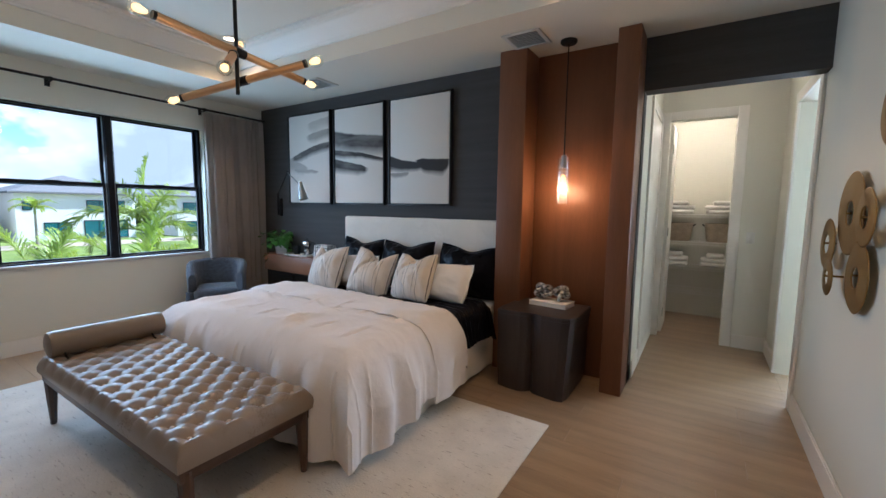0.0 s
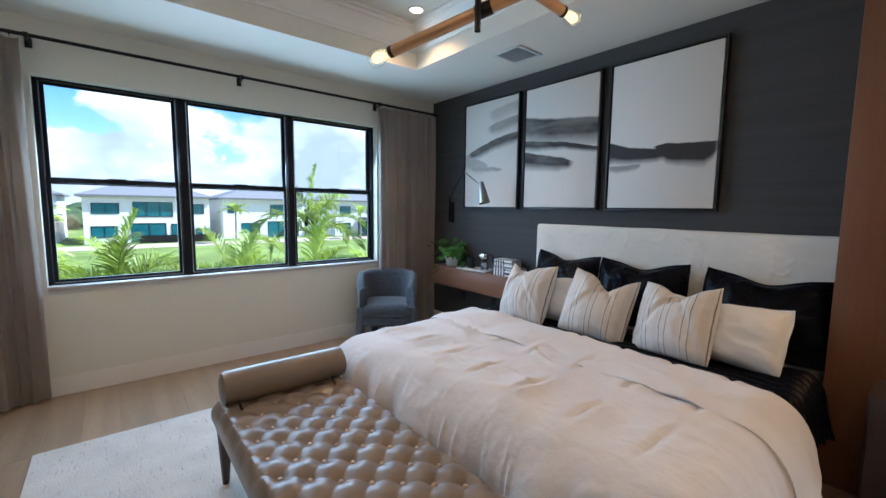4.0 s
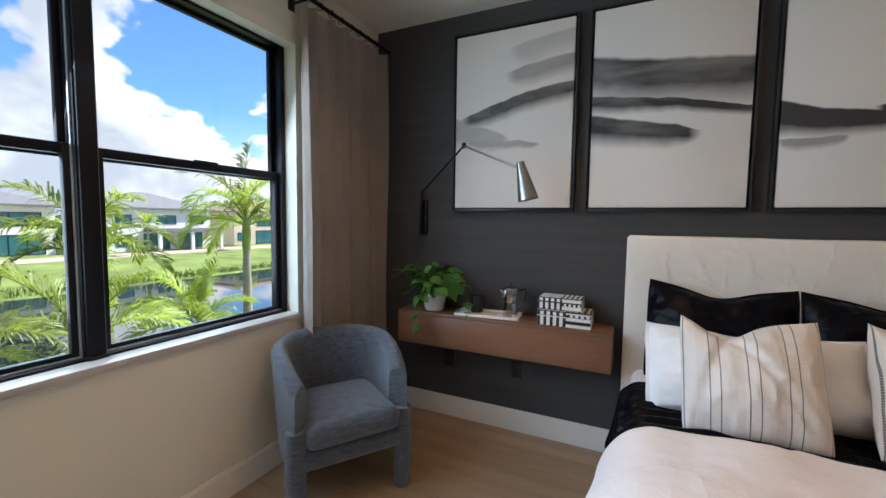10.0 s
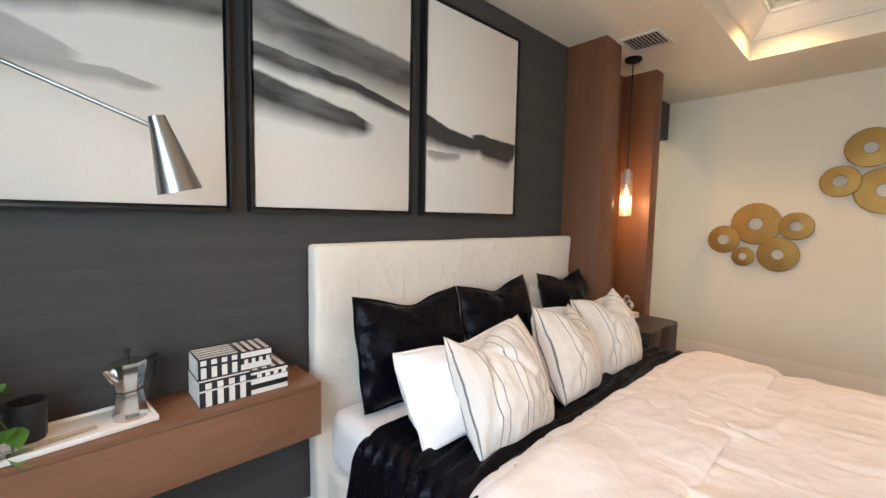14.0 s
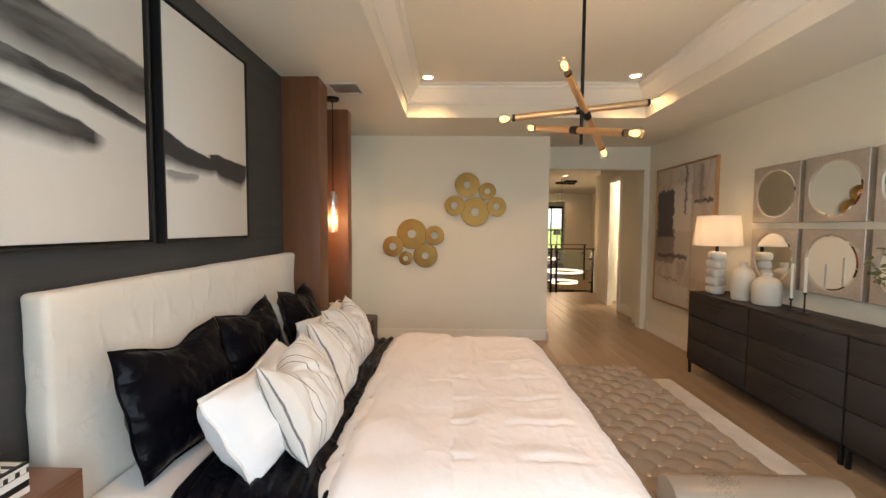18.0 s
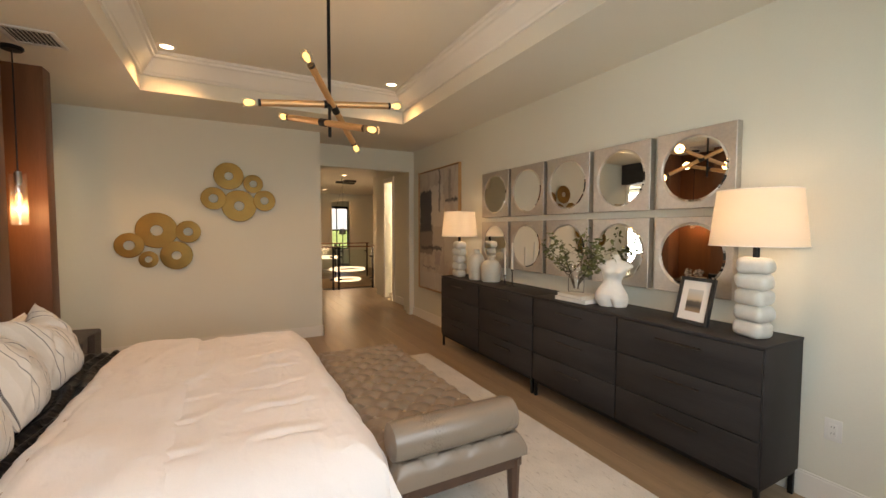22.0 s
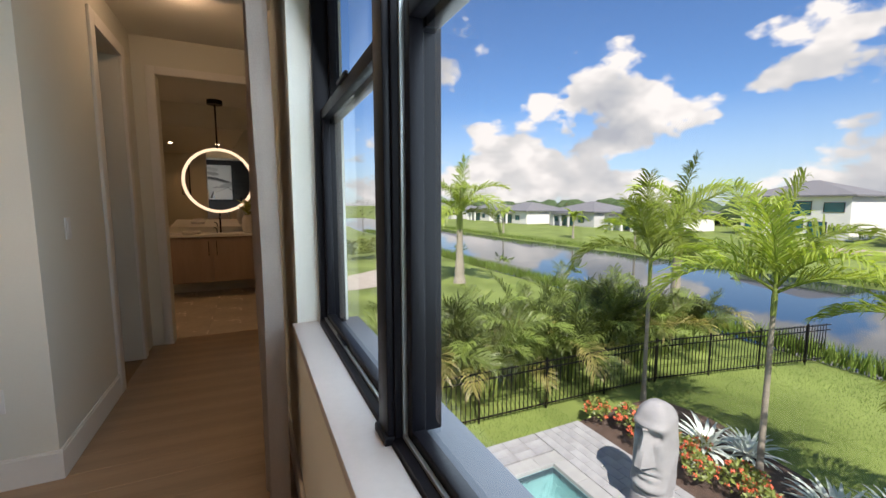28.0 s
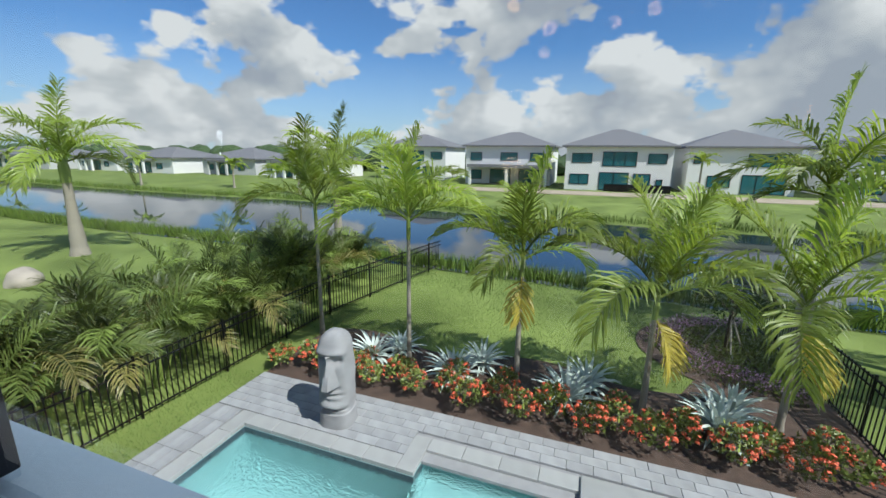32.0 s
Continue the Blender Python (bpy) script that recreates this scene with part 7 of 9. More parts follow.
for nm, b in (("waterline_trim", (PX0, PX0 + 0.006, PY0 + 0.006, SY0 - 0.006)), ("waterline_trim", (PX0 + 0.006, PX1, PY0, PY0 + 0.006)), ("waterline_trim", (SX, SX + 0.006, SY0 + 0.006, SY1 - 0.006)), ("waterline_trim", (SX, PX0, SY0, SY0 + 0.006))):
    solid(nm, cube(*b, GZ - 0.17, GZ - 0.025, 0), "pool_tile", "dark waterline tiles of the pool", "trim", kind="structure", smooth=False)

deck = solid("pavement", cube(-6.22, -5.02, -8.42, 3.0, GZ - 0.05, GZ + 0.004, 0), "stone", "grey paver deck round the pool", "pavement", kind="structure", smooth=False)
pm = {}


def slab(nm, mat, x0, x1, y0, y1, z0, z1, parent):
    key = (nm, round(x1 - x0, 3), round(y1 - y0, 3))
    if key not in pm:
        a, b = key[1] / 2 - 0.003, key[2] / 2 - 0.003
        pm[key] = to_mesh(nm, cube(-a, a, -b, b, z0, z1, 0.006, 1), mat)
    ob = new(nm, pm[key])
    ob.parent = parent
    ob.location = ((x0 + x1) / 2, (y0 + y1) / 2, 0)


CW = 0.30
rows_x = [(-6.22 + 0.2 * k, -6.02 + 0.2 * k) for k in range(7)]
for k, (x0, x1) in enumerate(rows_x):
    if x1 > PX0 - CW + 0.01:
        continue
    y = -8.42
    first = True
    while y < 3.0 - 0.01:
        ln = 0.2 if first and k % 2 else 0.4
        e = min(3.0, y + ln)
        if x1 > SX - CW + 0.01 and y < SY0 - CW < e:
            slab("paver", "paver", x0, x1, y, SY0 - CW, GZ + 0.004, GZ + 0.05, deck)
        elif not (x1 > SX - CW + 0.01 and e > SY0 - CW):
            slab("paver", "paver", x0, x1, y, e, GZ + 0.004, GZ + 0.05, deck)
        y, first = e, False
for k in range(3):
    y0 = -8.42 + 0.205 * k
    x = PX0 - CW - 0.0
    while x < -1.0:
        slab("paver", "paver", x, x + 0.4, y0, y0 + 0.205, GZ + 0.004, GZ + 0.05, deck)
        x += 0.4
solid("pavement_side", cube(PX0 - CW, -1.0, -8.42, PY0 - 0.3, GZ - 0.05, GZ + 0.004, 0), "stone", "grey paver strip beside the pool", "pavement", kind="structure", smooth=False)


def coping_run(x0, x1, y0, y1):
    along_x = x1 - x0 > y1 - y0
    n = max(1, round((x1 - x0 if along_x else y1 - y0) / 0.6))
    for k in range(n):
        if along_x:
            d = (x1 - x0) / n
            slab("coping_stone", "coping", x0 + k * d, x0 + (k + 1) * d, y0, y1, GZ - 0.02, GZ + 0.058, deck)
        else:
            d = (y1 - y0) / n
            slab("coping_stone", "coping", x0, x1, y0 + k * d, y0 + (k + 1) * d, GZ - 0.02, GZ + 0.058, deck)


coping_run(PX0 - CW, PX0, PY0, SY0 - CW)
coping_run(PX0 - CW, PX1, PY0 - CW, PY0)
coping_run(SX - CW, PX0, SY0 - CW, SY0)
coping_run(SX - CW, SX, SY0, SY1)
solid("raised_ledge", cube(SX - CW, -3.0, SY1, 3.0, GZ - 0.3, GZ + 0.10, 0.02, 3), "coping", "pale stone ledge of the raised pool edge", "ledge")


# ---- plants ----
def frond_mesh(name, ln, arch, droop, leaf_len, pairs=44, mat="frond", seed=0, vee=0.5, width=0.016, hang=0.5):
    """A feather frond along +y: a curved midrib with two rows of narrow leaflets that rise in a V and hang at the tips."""
    rnd = random.Random(seed)
    bm = bmesh.new()
    pts = []
    for i in range(13):
        s = i / 12
        a = arch - droop * s ** 1.35
        if i == 0:
            pts.append(Vector((0, 0, 0)))
        else:
            pts.append(pts[-1] + Vector((0.06 * math.sin(s * 3 + seed), math.cos(a), math.sin(a))) * ln / 12)
    tube(bm, pts, [0.014 * (1 - 0.85 * i / 12) for i in range(13)], 5)

    def along(s):
        k = min(11, int(s * 12))
        return pts[k].lerp(pts[k + 1], s * 12 - k), (pts[k + 1] - pts[k]).normalized()

    for k in range(pairs):
        s = 0.13 + 0.865 * k / (pairs - 1)
        w = math.sin(math.pi * min(1.0, 0.16 + 0.72 * s)) ** 0.7
        for side in (-1, 1):
            if rnd.random() < 0.05:
                continue
            p, way = along(min(1.0, s + rnd.uniform(-0.008, 0.008)))
            L = leaf_len * w * rnd.uniform(0.8, 1.15)
            out = Vector((side, 0, 0))
            upv = out.cross(way) * side
            d0 = (out * rnd.uniform(0.65, 0.95) + way * (0.55 + 0.75 * s) + upv * vee * rnd.uniform(0.3, 1.3)).normalized()
            d1 = (d0 + Vector((0, 0, -hang * rnd.uniform(0.4, 1.5)))).normalized()
            d2 = (d1 + Vector((0, 0, -hang * rnd.uniform(0.8, 2.2)))).normalized()
            q = [p, p + d0 * L * 0.45, p + d0 * L * 0.45 + d1 * L * 0.33, p + d0 * L * 0.45 + d1 * L * 0.33 + d2 * L * 0.22]
            wv = (way - d0 * way.dot(d0)).normalized() * width * (0.75 + 0.4 * w) / 2 + upv * width * rnd.uniform(-0.25, 0.25)
            v = [bm.verts.new(q[0] - wv * 0.4), bm.verts.new(q[0] + wv * 0.4), bm.verts.new(q[1] - wv), bm.verts.new(q[1] + wv), bm.verts.new(q[2] - wv * 0.75), bm.verts.new(q[2] + wv * 0.75), bm.verts.new(q[3])]
            bm.faces.new((v[0], v[1], v[3], v[2]))
            bm.faces.new((v[2], v[3], v[5], v[4]))
            bm.faces.new((v[4], v[5], v[6]))
    return to_mesh(name, bm, mat)


# erect, rising, level and hanging fronds, then the young spear
FR = [frond_mesh("frond", 1.0, a, d, 0.30, 46, "frond", k, width=0.016, hang=0.6) for k, (a, d) in enumerate(((1.22, 1.5), (0.98, 1.85), (0.66, 1.9), (1.45, 0.35)))]
FY = [frond_mesh("frond", 1.0, a, d, 0.37, 58, "frond", 60 + k, vee=0.6, width=0.0145, hang=0.55) for k, (a, d) in enumerate(((1.28, 0.80), (1.05, 1.45), (0.72, 1.75), (1.45, 0.35)))]
FO = frond_mesh("old_frond", 1.0, -0.75, 0.8, 0.56, 36, "frond_old", 9, vee=0.35, width=0.030, hang=0.3)
FB = frond_mesh("dry_frond", 1.0, 1.0, 1.9, 0.36, 40, "frond_dry", 29, 0.5, 0.010, 0.45)
FA = [frond_mesh("frond", 1.0, a, d, 0.38, 50, "frond_olive", 20 + k, 0.55, 0.0115, 0.5) for k, (a, d) in enumerate(((1.42, 0.75), (1.25, 1.25), (1.05, 1.6)))]
FF = [frond_mesh("frond", 1.0, a, d, 0.28, 18, "frond", 40 + k, width=0.045) for k, (a, d) in enumerate(((1.0, 1.6), (0.6, 1.5), (1.3, 1.0)))]


def palm(x, y, h, r, n, ln, seed, label, meshes, shaft=0.5, old=0, bulge=0.0, lean=0.0, category="palm tree", group="garden palms"):
    rnd = random.Random(seed)
    root = thing("palm_tree", pose(x, y, GZ, 0, 0, 0), label, category, group)
    pts, rad = [], []
    for i in range(14):
        s = i / 13
        pts.append((lean * s * s, 0.25 * lean * s, h * s - (0.05 if i == 0 else 0)))
        ring = 1 + 0.06 * (i % 2)
        rad.append(r * ring * (1.0 - 0.35 * s + (0.5 * math.exp(-(s / 0.07) ** 2)) + bulge * math.exp(-((s - 0.2) / 0.25) ** 2)))
    part("trunk", tube(bmesh.new(), pts, rad, 12), "trunk", root, "ringed grey trunk")
    top = Vector(pts[-1])
    part("crownshaft", tube(bmesh.new(), [top, top + Vector((0, 0, shaft * 0.5)), top + Vector((0.01, 0, shaft))], [rad[-1] * 1.12, rad[-1] * 1.2, rad[-1] * 0.55], 12), "shaft", root, "smooth green crownshaft")
    for k in range(n):
        me = meshes[3 % len(meshes)] if k < 1 else meshes[min(2, int(3 * (k + rnd.uniform(-1, 1)) / n)) if k else 0]
        ob = new("frond", me)
        ob.parent = root
        a = k * 2.39996 + rnd.uniform(-0.25, 0.25)
        tilt = rnd.uniform(-0.14, 0.14) - 0.22 * (k / n) + 0.06
        ob.matrix_basis = Matrix.Translation(top + Vector((0, 0, shaft * (0.95 - 0.35 * k / n)))) @ Euler((tilt, rnd.uniform(-0.3, 0.3), a)).to_matrix().to_4x4() @ Matrix.Scale(ln * rnd.uniform(0.85, 1.1), 4)
    for k in range(old):
        ob = new("old_frond", FO)
        ob.parent = root
        ob.matrix_basis = Matrix.Translation(top + Vector((0, 0, 0.02))) @ Euler((0, 0, old * 0.7 + 1.3 * k - 2.2)).to_matrix().to_4x4() @ Matrix.Scale(ln * 0.48, 4)
    return root


PL = "slender young palm with arching feather fronds in the bed"
palm(-8.40, -8.50, 2.9, 0.055, 9, 1.95, 1, PL, FY, 0.9)
palm(-7.50, -5.52, 3.0, 0.055, 9, 1.95, 2, PL, FY, 0.6)
palm(-7.60, -3.15, 2.45, 0.06, 9, 1.85, 3, "slender young palm with one yellowing frond", FY, 0.5, 1)
palm(-7.40, -0.80, 2.0, 0.062, 9, 1.95, 4, "slender young palm with yellowing lower fronds", FY, 0.6, 2)
palm(-7.75, 1.40, 2.0, 0.062, 8, 2.0, 5, "slender young palm with yellowing lower fronds", FY, 0.55, 2)
RL = "tall royal palm with a swollen grey trunk"
palm(-11.4, -24.0, 3.3, 0.26, 13, 3.3, 6, RL, FR, 1.3, bulge=0.25, group="royal palms")
palm(-14.3, -11.9, 3.2, 0.2, 11, 2.5, 7, RL, FR, 1.3, group="royal palms")
palm(-12.6, 3.5, 3.0, 0.2, 12, 2.6, 8, RL, FR, 1.2, group="royal palms")
palm(-10.5, 7.2, 3.8, 0.18, 12, 2.6, 9, RL, FR, 1.2, group="royal palms")
palm(-9.2, 4.6, 1.4, 0.1, 10, 2.0, 10, PL, FY, 0.5)
for x, y, h, s in ((-40, -62, 2.6, 31), (-42, -47, 2.4, 32), (-54, 9.5, 3.6, 33), (-55, -8.5, 3.0, 34), (-40.5, -80, 2.8, 35), (-53, 27, 3.4, 36), (-52, 40, 3.2, 37), (-54, 56, 3.6, 38), (-43, -100, 3, 39), (-39, -34, 2.6, 40)):
    palm(x, y, h, 0.14, 9, 2.1, s, "young palm on the far bank of the lake", FF, 0.7, group="far bank palms")


def areca(x, y, seed, ln):
    rnd = random.Random(seed)
    root = thing("areca_palm", (x, y, GZ), "bushy clump of areca palm behind the fence", "shrub", "areca hedge")
    canes = bmesh.new()
    for k in range(20):
        a = k * 2.4 + rnd.uniform(-0.4, 0.4)
        b = Vector((math.cos(a), math.sin(a), 0)) * rnd.uniform(0.05, 0.45)
        h = rnd.uniform(0.35, 1.15)
        t = b * 1.35 + Vector((0, 0, h))
        tube(canes, [b, t], [0.025, 0.018], 5)
        ob = new("frond", FA[min(2, k // 7)] if k % 6 < 5 else FB)
        ob.parent = root
        ob.matrix_basis = Matrix.Translation(t) @ Euler((rnd.uniform(-0.05, 0.3), rnd.uniform(-0.4, 0.4), a - math.pi / 2 + rnd.uniform(-0.5, 0.5))).to_matrix().to_4x4() @ Matrix.Scale(ln * rnd.uniform(0.6, 1.05), 4)
    part("cane", canes, "shaft", root)


for k in range(9):
    areca(-2.2 - 1.35 * k, -10.35 - 0.25 * (k % 2), 50 + k, 1.8 if k < 8 else 1.5)
for k in range(5):
    areca(-3.6 - 1.9 * k, -11.9 - 0.3 * (k % 2), 70 + k, 1.8)


def leaf_cloud(n, rx, rz, size, seed, base=0.1):
    """Many small leaves in a rounded, uneven crown."""
    rnd = random.Random(seed)
    bm = bmesh.new()
    for _ in range(n):
        a, c = rnd.uniform(0, 2 * math.pi), rnd.uniform(-0.6, 1)
        r = rnd.uniform(0.55, 1.0) ** 0.6
        k = 1 + 0.25 * noise.noise(Vector((math.cos(a) * 2, math.sin(a) * 2, c * 2 + seed)))
        p = Vector((math.cos(a) * math.sqrt(max(0, 1 - c * c)) * rx * r * k, math.sin(a) * math.sqrt(max(0, 1 - c * c)) * rx * r * k, base + rz * (0.6 + c * r * k * 0.6)))
        d = Vector((rnd.uniform(-1, 1), rnd.uniform(-1, 1), rnd.uniform(-0.3, 1))).normalized()
        s = d.orthogonal().normalized()
        L = size * rnd.uniform(0.7, 1.3)
        v = [bm.verts.new(p), bm.verts.new(p + d * L * 0.5 + s * L * 0.24), bm.verts.new(p + d * L), bm.verts.new(p + d * L * 0.5 - s * L * 0.24)]
        bm.faces.new(v)
    return bm


def flower_heads(n, rx, rz, size, seed):
    rnd = random.Random(seed)
    bm = bmesh.new()
    for _ in range(n):
        a, c = rnd.uniform(0, 2 * math.pi), rnd.uniform(-0.2, 0.95)
        p = Vector((math.cos(a) * math.sqrt(1 - c * c) * rx, math.sin(a) * math.sqrt(1 - c * c) * rx, 0.1 + rz * (0.6 + 0.62 * c)))
        for _k in range(14):
            d = Vector((rnd.uniform(-1, 1), rnd.uniform(-1, 1), rnd.uniform(-0.4, 1))).normalized()
            q = p + d * size
            s = d.orthogonal().normalized() * size * 0.4
            u = d.cross(s)
            bm.faces.new([bm.verts.new(q + s), bm.verts.new(q + u), bm.verts.new(q - s), bm.verts.new(q - u)])
    return bm


BUSH = [(to_mesh("foliage", leaf_cloud(420, 0.27, 0.42, 0.085, s), "bush", False), to_mesh("blossom", flower_heads(24, 0.30, 0.40, 0.042, s + 5), "red_flower", False)) for s in (1, 2, 3)]
rnd = random.Random(77)


def ixora(x, y, k, sc, group="flowering bushes"):
    root = thing("flowering_bush", pose(x, y, GZ + 0.02, 0, 0, rnd.uniform(0, 360)), "low ixora bush with orange-red blossom in mulch", "shrub", group)
    root.scale = (sc, sc, sc)
    for nm, me in zip(("foliage", "blossom"), BUSH[k % 3]):
        o = new(nm, me)
        o.parent = root
        o["label"] = "orange-red flower heads" if nm == "blossom" else "small dark green leaves"


for k in range(20):
    ixora(-6.58 - 0.22 * (k % 2) + rnd.uniform(-0.08, 0.08), -8.15 + 0.53 * k + rnd.uniform(-0.08, 0.08), k, rnd.uniform(0.85, 1.15))
for k in range(10):
    ixora(-7.30 + rnd.uniform(-0.15, 0.15), -7.5 + 1.05 * k, k + 1, rnd.uniform(0.65, 0.95))


def agave_mesh(seed):
    rnd = random.Random(seed)
    bm = bmesh.new()
    for k in range(46):
        a = k * 2.39996
        up = 1.25 - 1.15 * (k / 46) + rnd.uniform(-0.1, 0.1)
        L = rnd.uniform(0.55, 0.72)
        out = Vector((math.cos(a), math.sin(a), 0))
        side = Vector((-math.sin(a), math.cos(a), 0))
        prev = None
        p = Vector((0, 0, 0.12)) + out * 0.03
        for i in range(6):
            s = i / 5
            w = 0.048 * (0.7 + 0.9 * s - 1.55 * s * s + 0.001)
            ang = up - 0.75 * s * s
            if i:
                p = p + (out * math.cos(ang) + Vector((0, 0, math.sin(ang)))) * L / 5
            cur = (bm.verts.new(p - side * w + Vector((0, 0, 0.012))), bm.verts.new(p), bm.verts.new(p + side * w + Vector((0, 0, 0.012))))
            if prev:
                bm.faces.new((prev[0], prev[1], cur[1], cur[0]))
                bm.faces.new((prev[1], prev[2], cur[2], cur[1]))
            prev = cur
    return to_mesh("agave", bm, "agave")


AG = [agave_mesh(s) for s in (1, 2)]
for k, (x, y, sc) in enumerate(((-7.55, -6.45, 1.1), (-7.45, -4.45, 1.1), (-8.15, -4.0, 1.0), (-7.35, -2.1, 1.15), (-8.1, -1.75, 1.0), (-7.35, 0.40, 1.2), (-8.0, 0.75, 1.05), (-8.1, -6.0, 0.9))):
    o = new("agave_plant", AG[k % 2])
    o.matrix_basis = Matrix.Translation((x, y, GZ)) @ Euler((0, 0, k * 1.1)).to_matrix().to_4x4() @ Matrix.Scale(sc, 4)
    tagged(o, "silver-leaved agave rosette in the flower bed", "plant", "silver agaves")

bm = bmesh.new()
rows = []
for k in range(30):
    y = -8.42 + 11.2 * k / 29
    back = -8.75 - 0.25 * math.sin(k * 0.55) - (0.6 if k > 22 else 0)
    rows.append([bm.verts.new((x, y, GZ + 0.012 + (0.05 if 0 < n < 3 else 0) + wobble((x, y, 3), 3, 0.02))) for n, x in enumerate((back, -8.1, -7.1, -6.225))])
for a, b in zip(rows, rows[1:]):
    for i in range(3):
        bm.faces.new((a[i], a[i + 1], b[i + 1], b[i]))
solid("planting_bed", bm, "mulch", "dark mulch planting bed along the deck", "ground", kind="structure")
bm = bmesh.new()
ring = [bm.verts.new((-11.0 + 2.3 * math.cos(a), 2.58 - 3.15 * math.sin(a), GZ + 0.03)) for a in (math.pi * k / 40 for k in range(41))]
bm.faces.new(ring)
solid("tree_bed", bm, "mulch", "curved mulch bed by the fence", "ground", kind="structure")
rnd2 = random.Random(4)
for nm, mat, n, sz, r0, r1, top, lab in (("ground_cover", "bush", 5200, 0.085, 0.05, 0.93, 0.26, "low leafy ground cover in the curved bed"), ("ground_blossom", "mauve", 2300, 0.055, 0.66, 0.93, 0.33, "small mauve flowers edging the curved bed")):
    bm = bmesh.new()
    for _ in range(n):
        a, q = rnd2.uniform(0.05, math.pi - 0.05), rnd2.uniform(r0, r1)
        p = Vector((-11.0 + 2.3 * q * math.cos(a), 2.5 - 3.05 * q * math.sin(a), GZ + rnd2.uniform(0.03, top)))
        if mat == "mauve":
            p.z = GZ + rnd2.uniform(0.20, top)
        d = Vector((rnd2.uniform(-1, 1), rnd2.uniform(-1, 1), rnd2.uniform(0, 1))).normalized()
        s = d.orthogonal().normalized()
        bm.faces.new([bm.verts.new(p), bm.verts.new(p + d * sz * 0.5 + s * sz * 0.3), bm.verts.new(p + d * sz), bm.verts.new(p + d * sz * 0.5 - s * sz * 0.3)])
    solid(nm, bm, mat, lab, "plant", kind="stuff", smooth=False)


def small_tree(x, y, h, r, seed, label):
    root = thing("tree", (x, y, GZ), label, "tree")
    bm = tube(bmesh.new(), [(0, 0, -0.03), (0.02, 0, h * 0.4), (0, 0.03, h * 0.75)], [0.05, 0.04, 0.02], 8)
    rr = random.Random(seed)
    for k in range(7):
        a = k * 2.4
        tube(bm, [(0.01, 0.01, h * (0.35 + 0.05 * k)), (math.cos(a) * r * 0.4, math.sin(a) * r * 0.4, h * (0.5 + 0.05 * k)), (math.cos(a) * r * 0.75, math.sin(a) * r * 0.75, h * (0.6 + 0.05 * k))], [0.02, 0.013, 0.006], 5)
    part("trunk", bm, "twig", root, "thin trunk with limbs")
    part("crown", leaf_cloud(1500, r, h * 0.55, 0.10, seed, h * 0.32), "far_leaf", root, "dense small dark leaves", smooth=False)
    st = part("stake", tube(bmesh.new(), [(0.55, 0, 0), (0.08, 0, 0.95)], 0.02, 6), "trunk", root, "wooden support stake")
    for a in (120, 240):
        again(st, pose(0, 0, 0, 0, 0, a))


small_tree(-10.95, 1.4, 2.4, 0.8, 8, "small dark-leaved staked tree by the fence")


# ---- garden beyond the side fence ----
bm = bmesh.new()
rows = []
for k in range(14):
    q = k / 13
    c = Vector((-9.3 + 13 * q, -30 + 6.0 * q + 1.2 * math.sin(q * 5), 0))
    rows.append([bm.verts.new((c.x, c.y + d, GZ + 0.02 + (0.03 if i == 1 else 0))) for i, d in enumerate((-2.2, 0, 2.2 + 0.5 * math.sin(q * 9)))])
for a, b in zip(rows, rows[1:]):
    for i in range(2):
        bm.faces.new((a[i], b[i], b[i + 1], a[i + 1]))
solid("gravel_path", bm, "path", "pale gravel path beyond the side hedge", "path", kind="structure")
hm = to_mesh("foliage", leaf_cloud(900, 1.15, 1.5, 0.22, 91), "bush", False)
rnd = random.Random(17)
for k in range(12):
    root = thing("hedge_shrub", pose(-12.0 + 1.75 * k, -38.6 + 0.55 * k + rnd.uniform(-0.3, 0.3), GZ, 0, 0, rnd.uniform(0, 360)), "dense green hedge shrub beyond the gravel path", "shrub", "far hedge shrubs")
    o = new("foliage", hm)
    o.parent = root
for x, y, h, q in ((-16, -66, 6.0, 1), (-10.5, -63, 5.2, 2), (-5, -67, 6.4, 3), (1.5, -62, 5.6, 4), (-22, -69, 5.4, 5), (7.5, -66, 6.2, 6)):
    small_tree(x, y, h, h * 0.42, 120 + q, "leafy dark green tree beyond the hedge")
rnd = random.Random(4)
bm = bmesh.new()
bmesh.ops.create_icosphere(bm, subdivisions=3, radius=1.0)
for v in bm.verts:
    v.co *= 1 + 0.22 * noise.noise(v.co * 1.3)
    v.co = Vector((v.co.x * 0.55, v.co.y * 0.5, max(-0.14, v.co.z * 0.5)))
solid("boulder", bm, "path", "pale rounded boulder behind the areca hedge", "rock", at=(-7.9, -20.9, GZ + 0.12))


# ---- fences ----
def fence(x0, y0, x1, y1, label):
    way = Vector((x1 - x0, y1 - y0, 0))
    L = way.length
    turn = math.degrees(math.atan2(way.y, way.x))
    root = thing("fence", pose(x0, y0, GZ, 0, 0, turn), label, "fence", "garden fences")
    for z in (0.10, 0.98, 1.14):
        part("rail", cube(0, L, -0.014, 0.014, z, z + 0.03, 0.003), "black_metal", root)
    n = int(L / 0.115)
    p = part("picket", cube(-0.009, 0.009, -0.009, 0.009, 0.05, 1.20, 0.002, 1), "black_metal", root, at=(0.05, 0, 0))
    for k in range(1, n):
        again(p, (0.05 + 0.115 * k, 0, 0))
    po = part("post", cube(-0.02, 0.02, -0.02, 0.02, -0.05, 1.24, 0.003), "black_metal", root, at=(0, 0, 0))
    for k in range(1, int(L / 1.8) + 1):
        again(po, (1.8 * k, 0, 0))


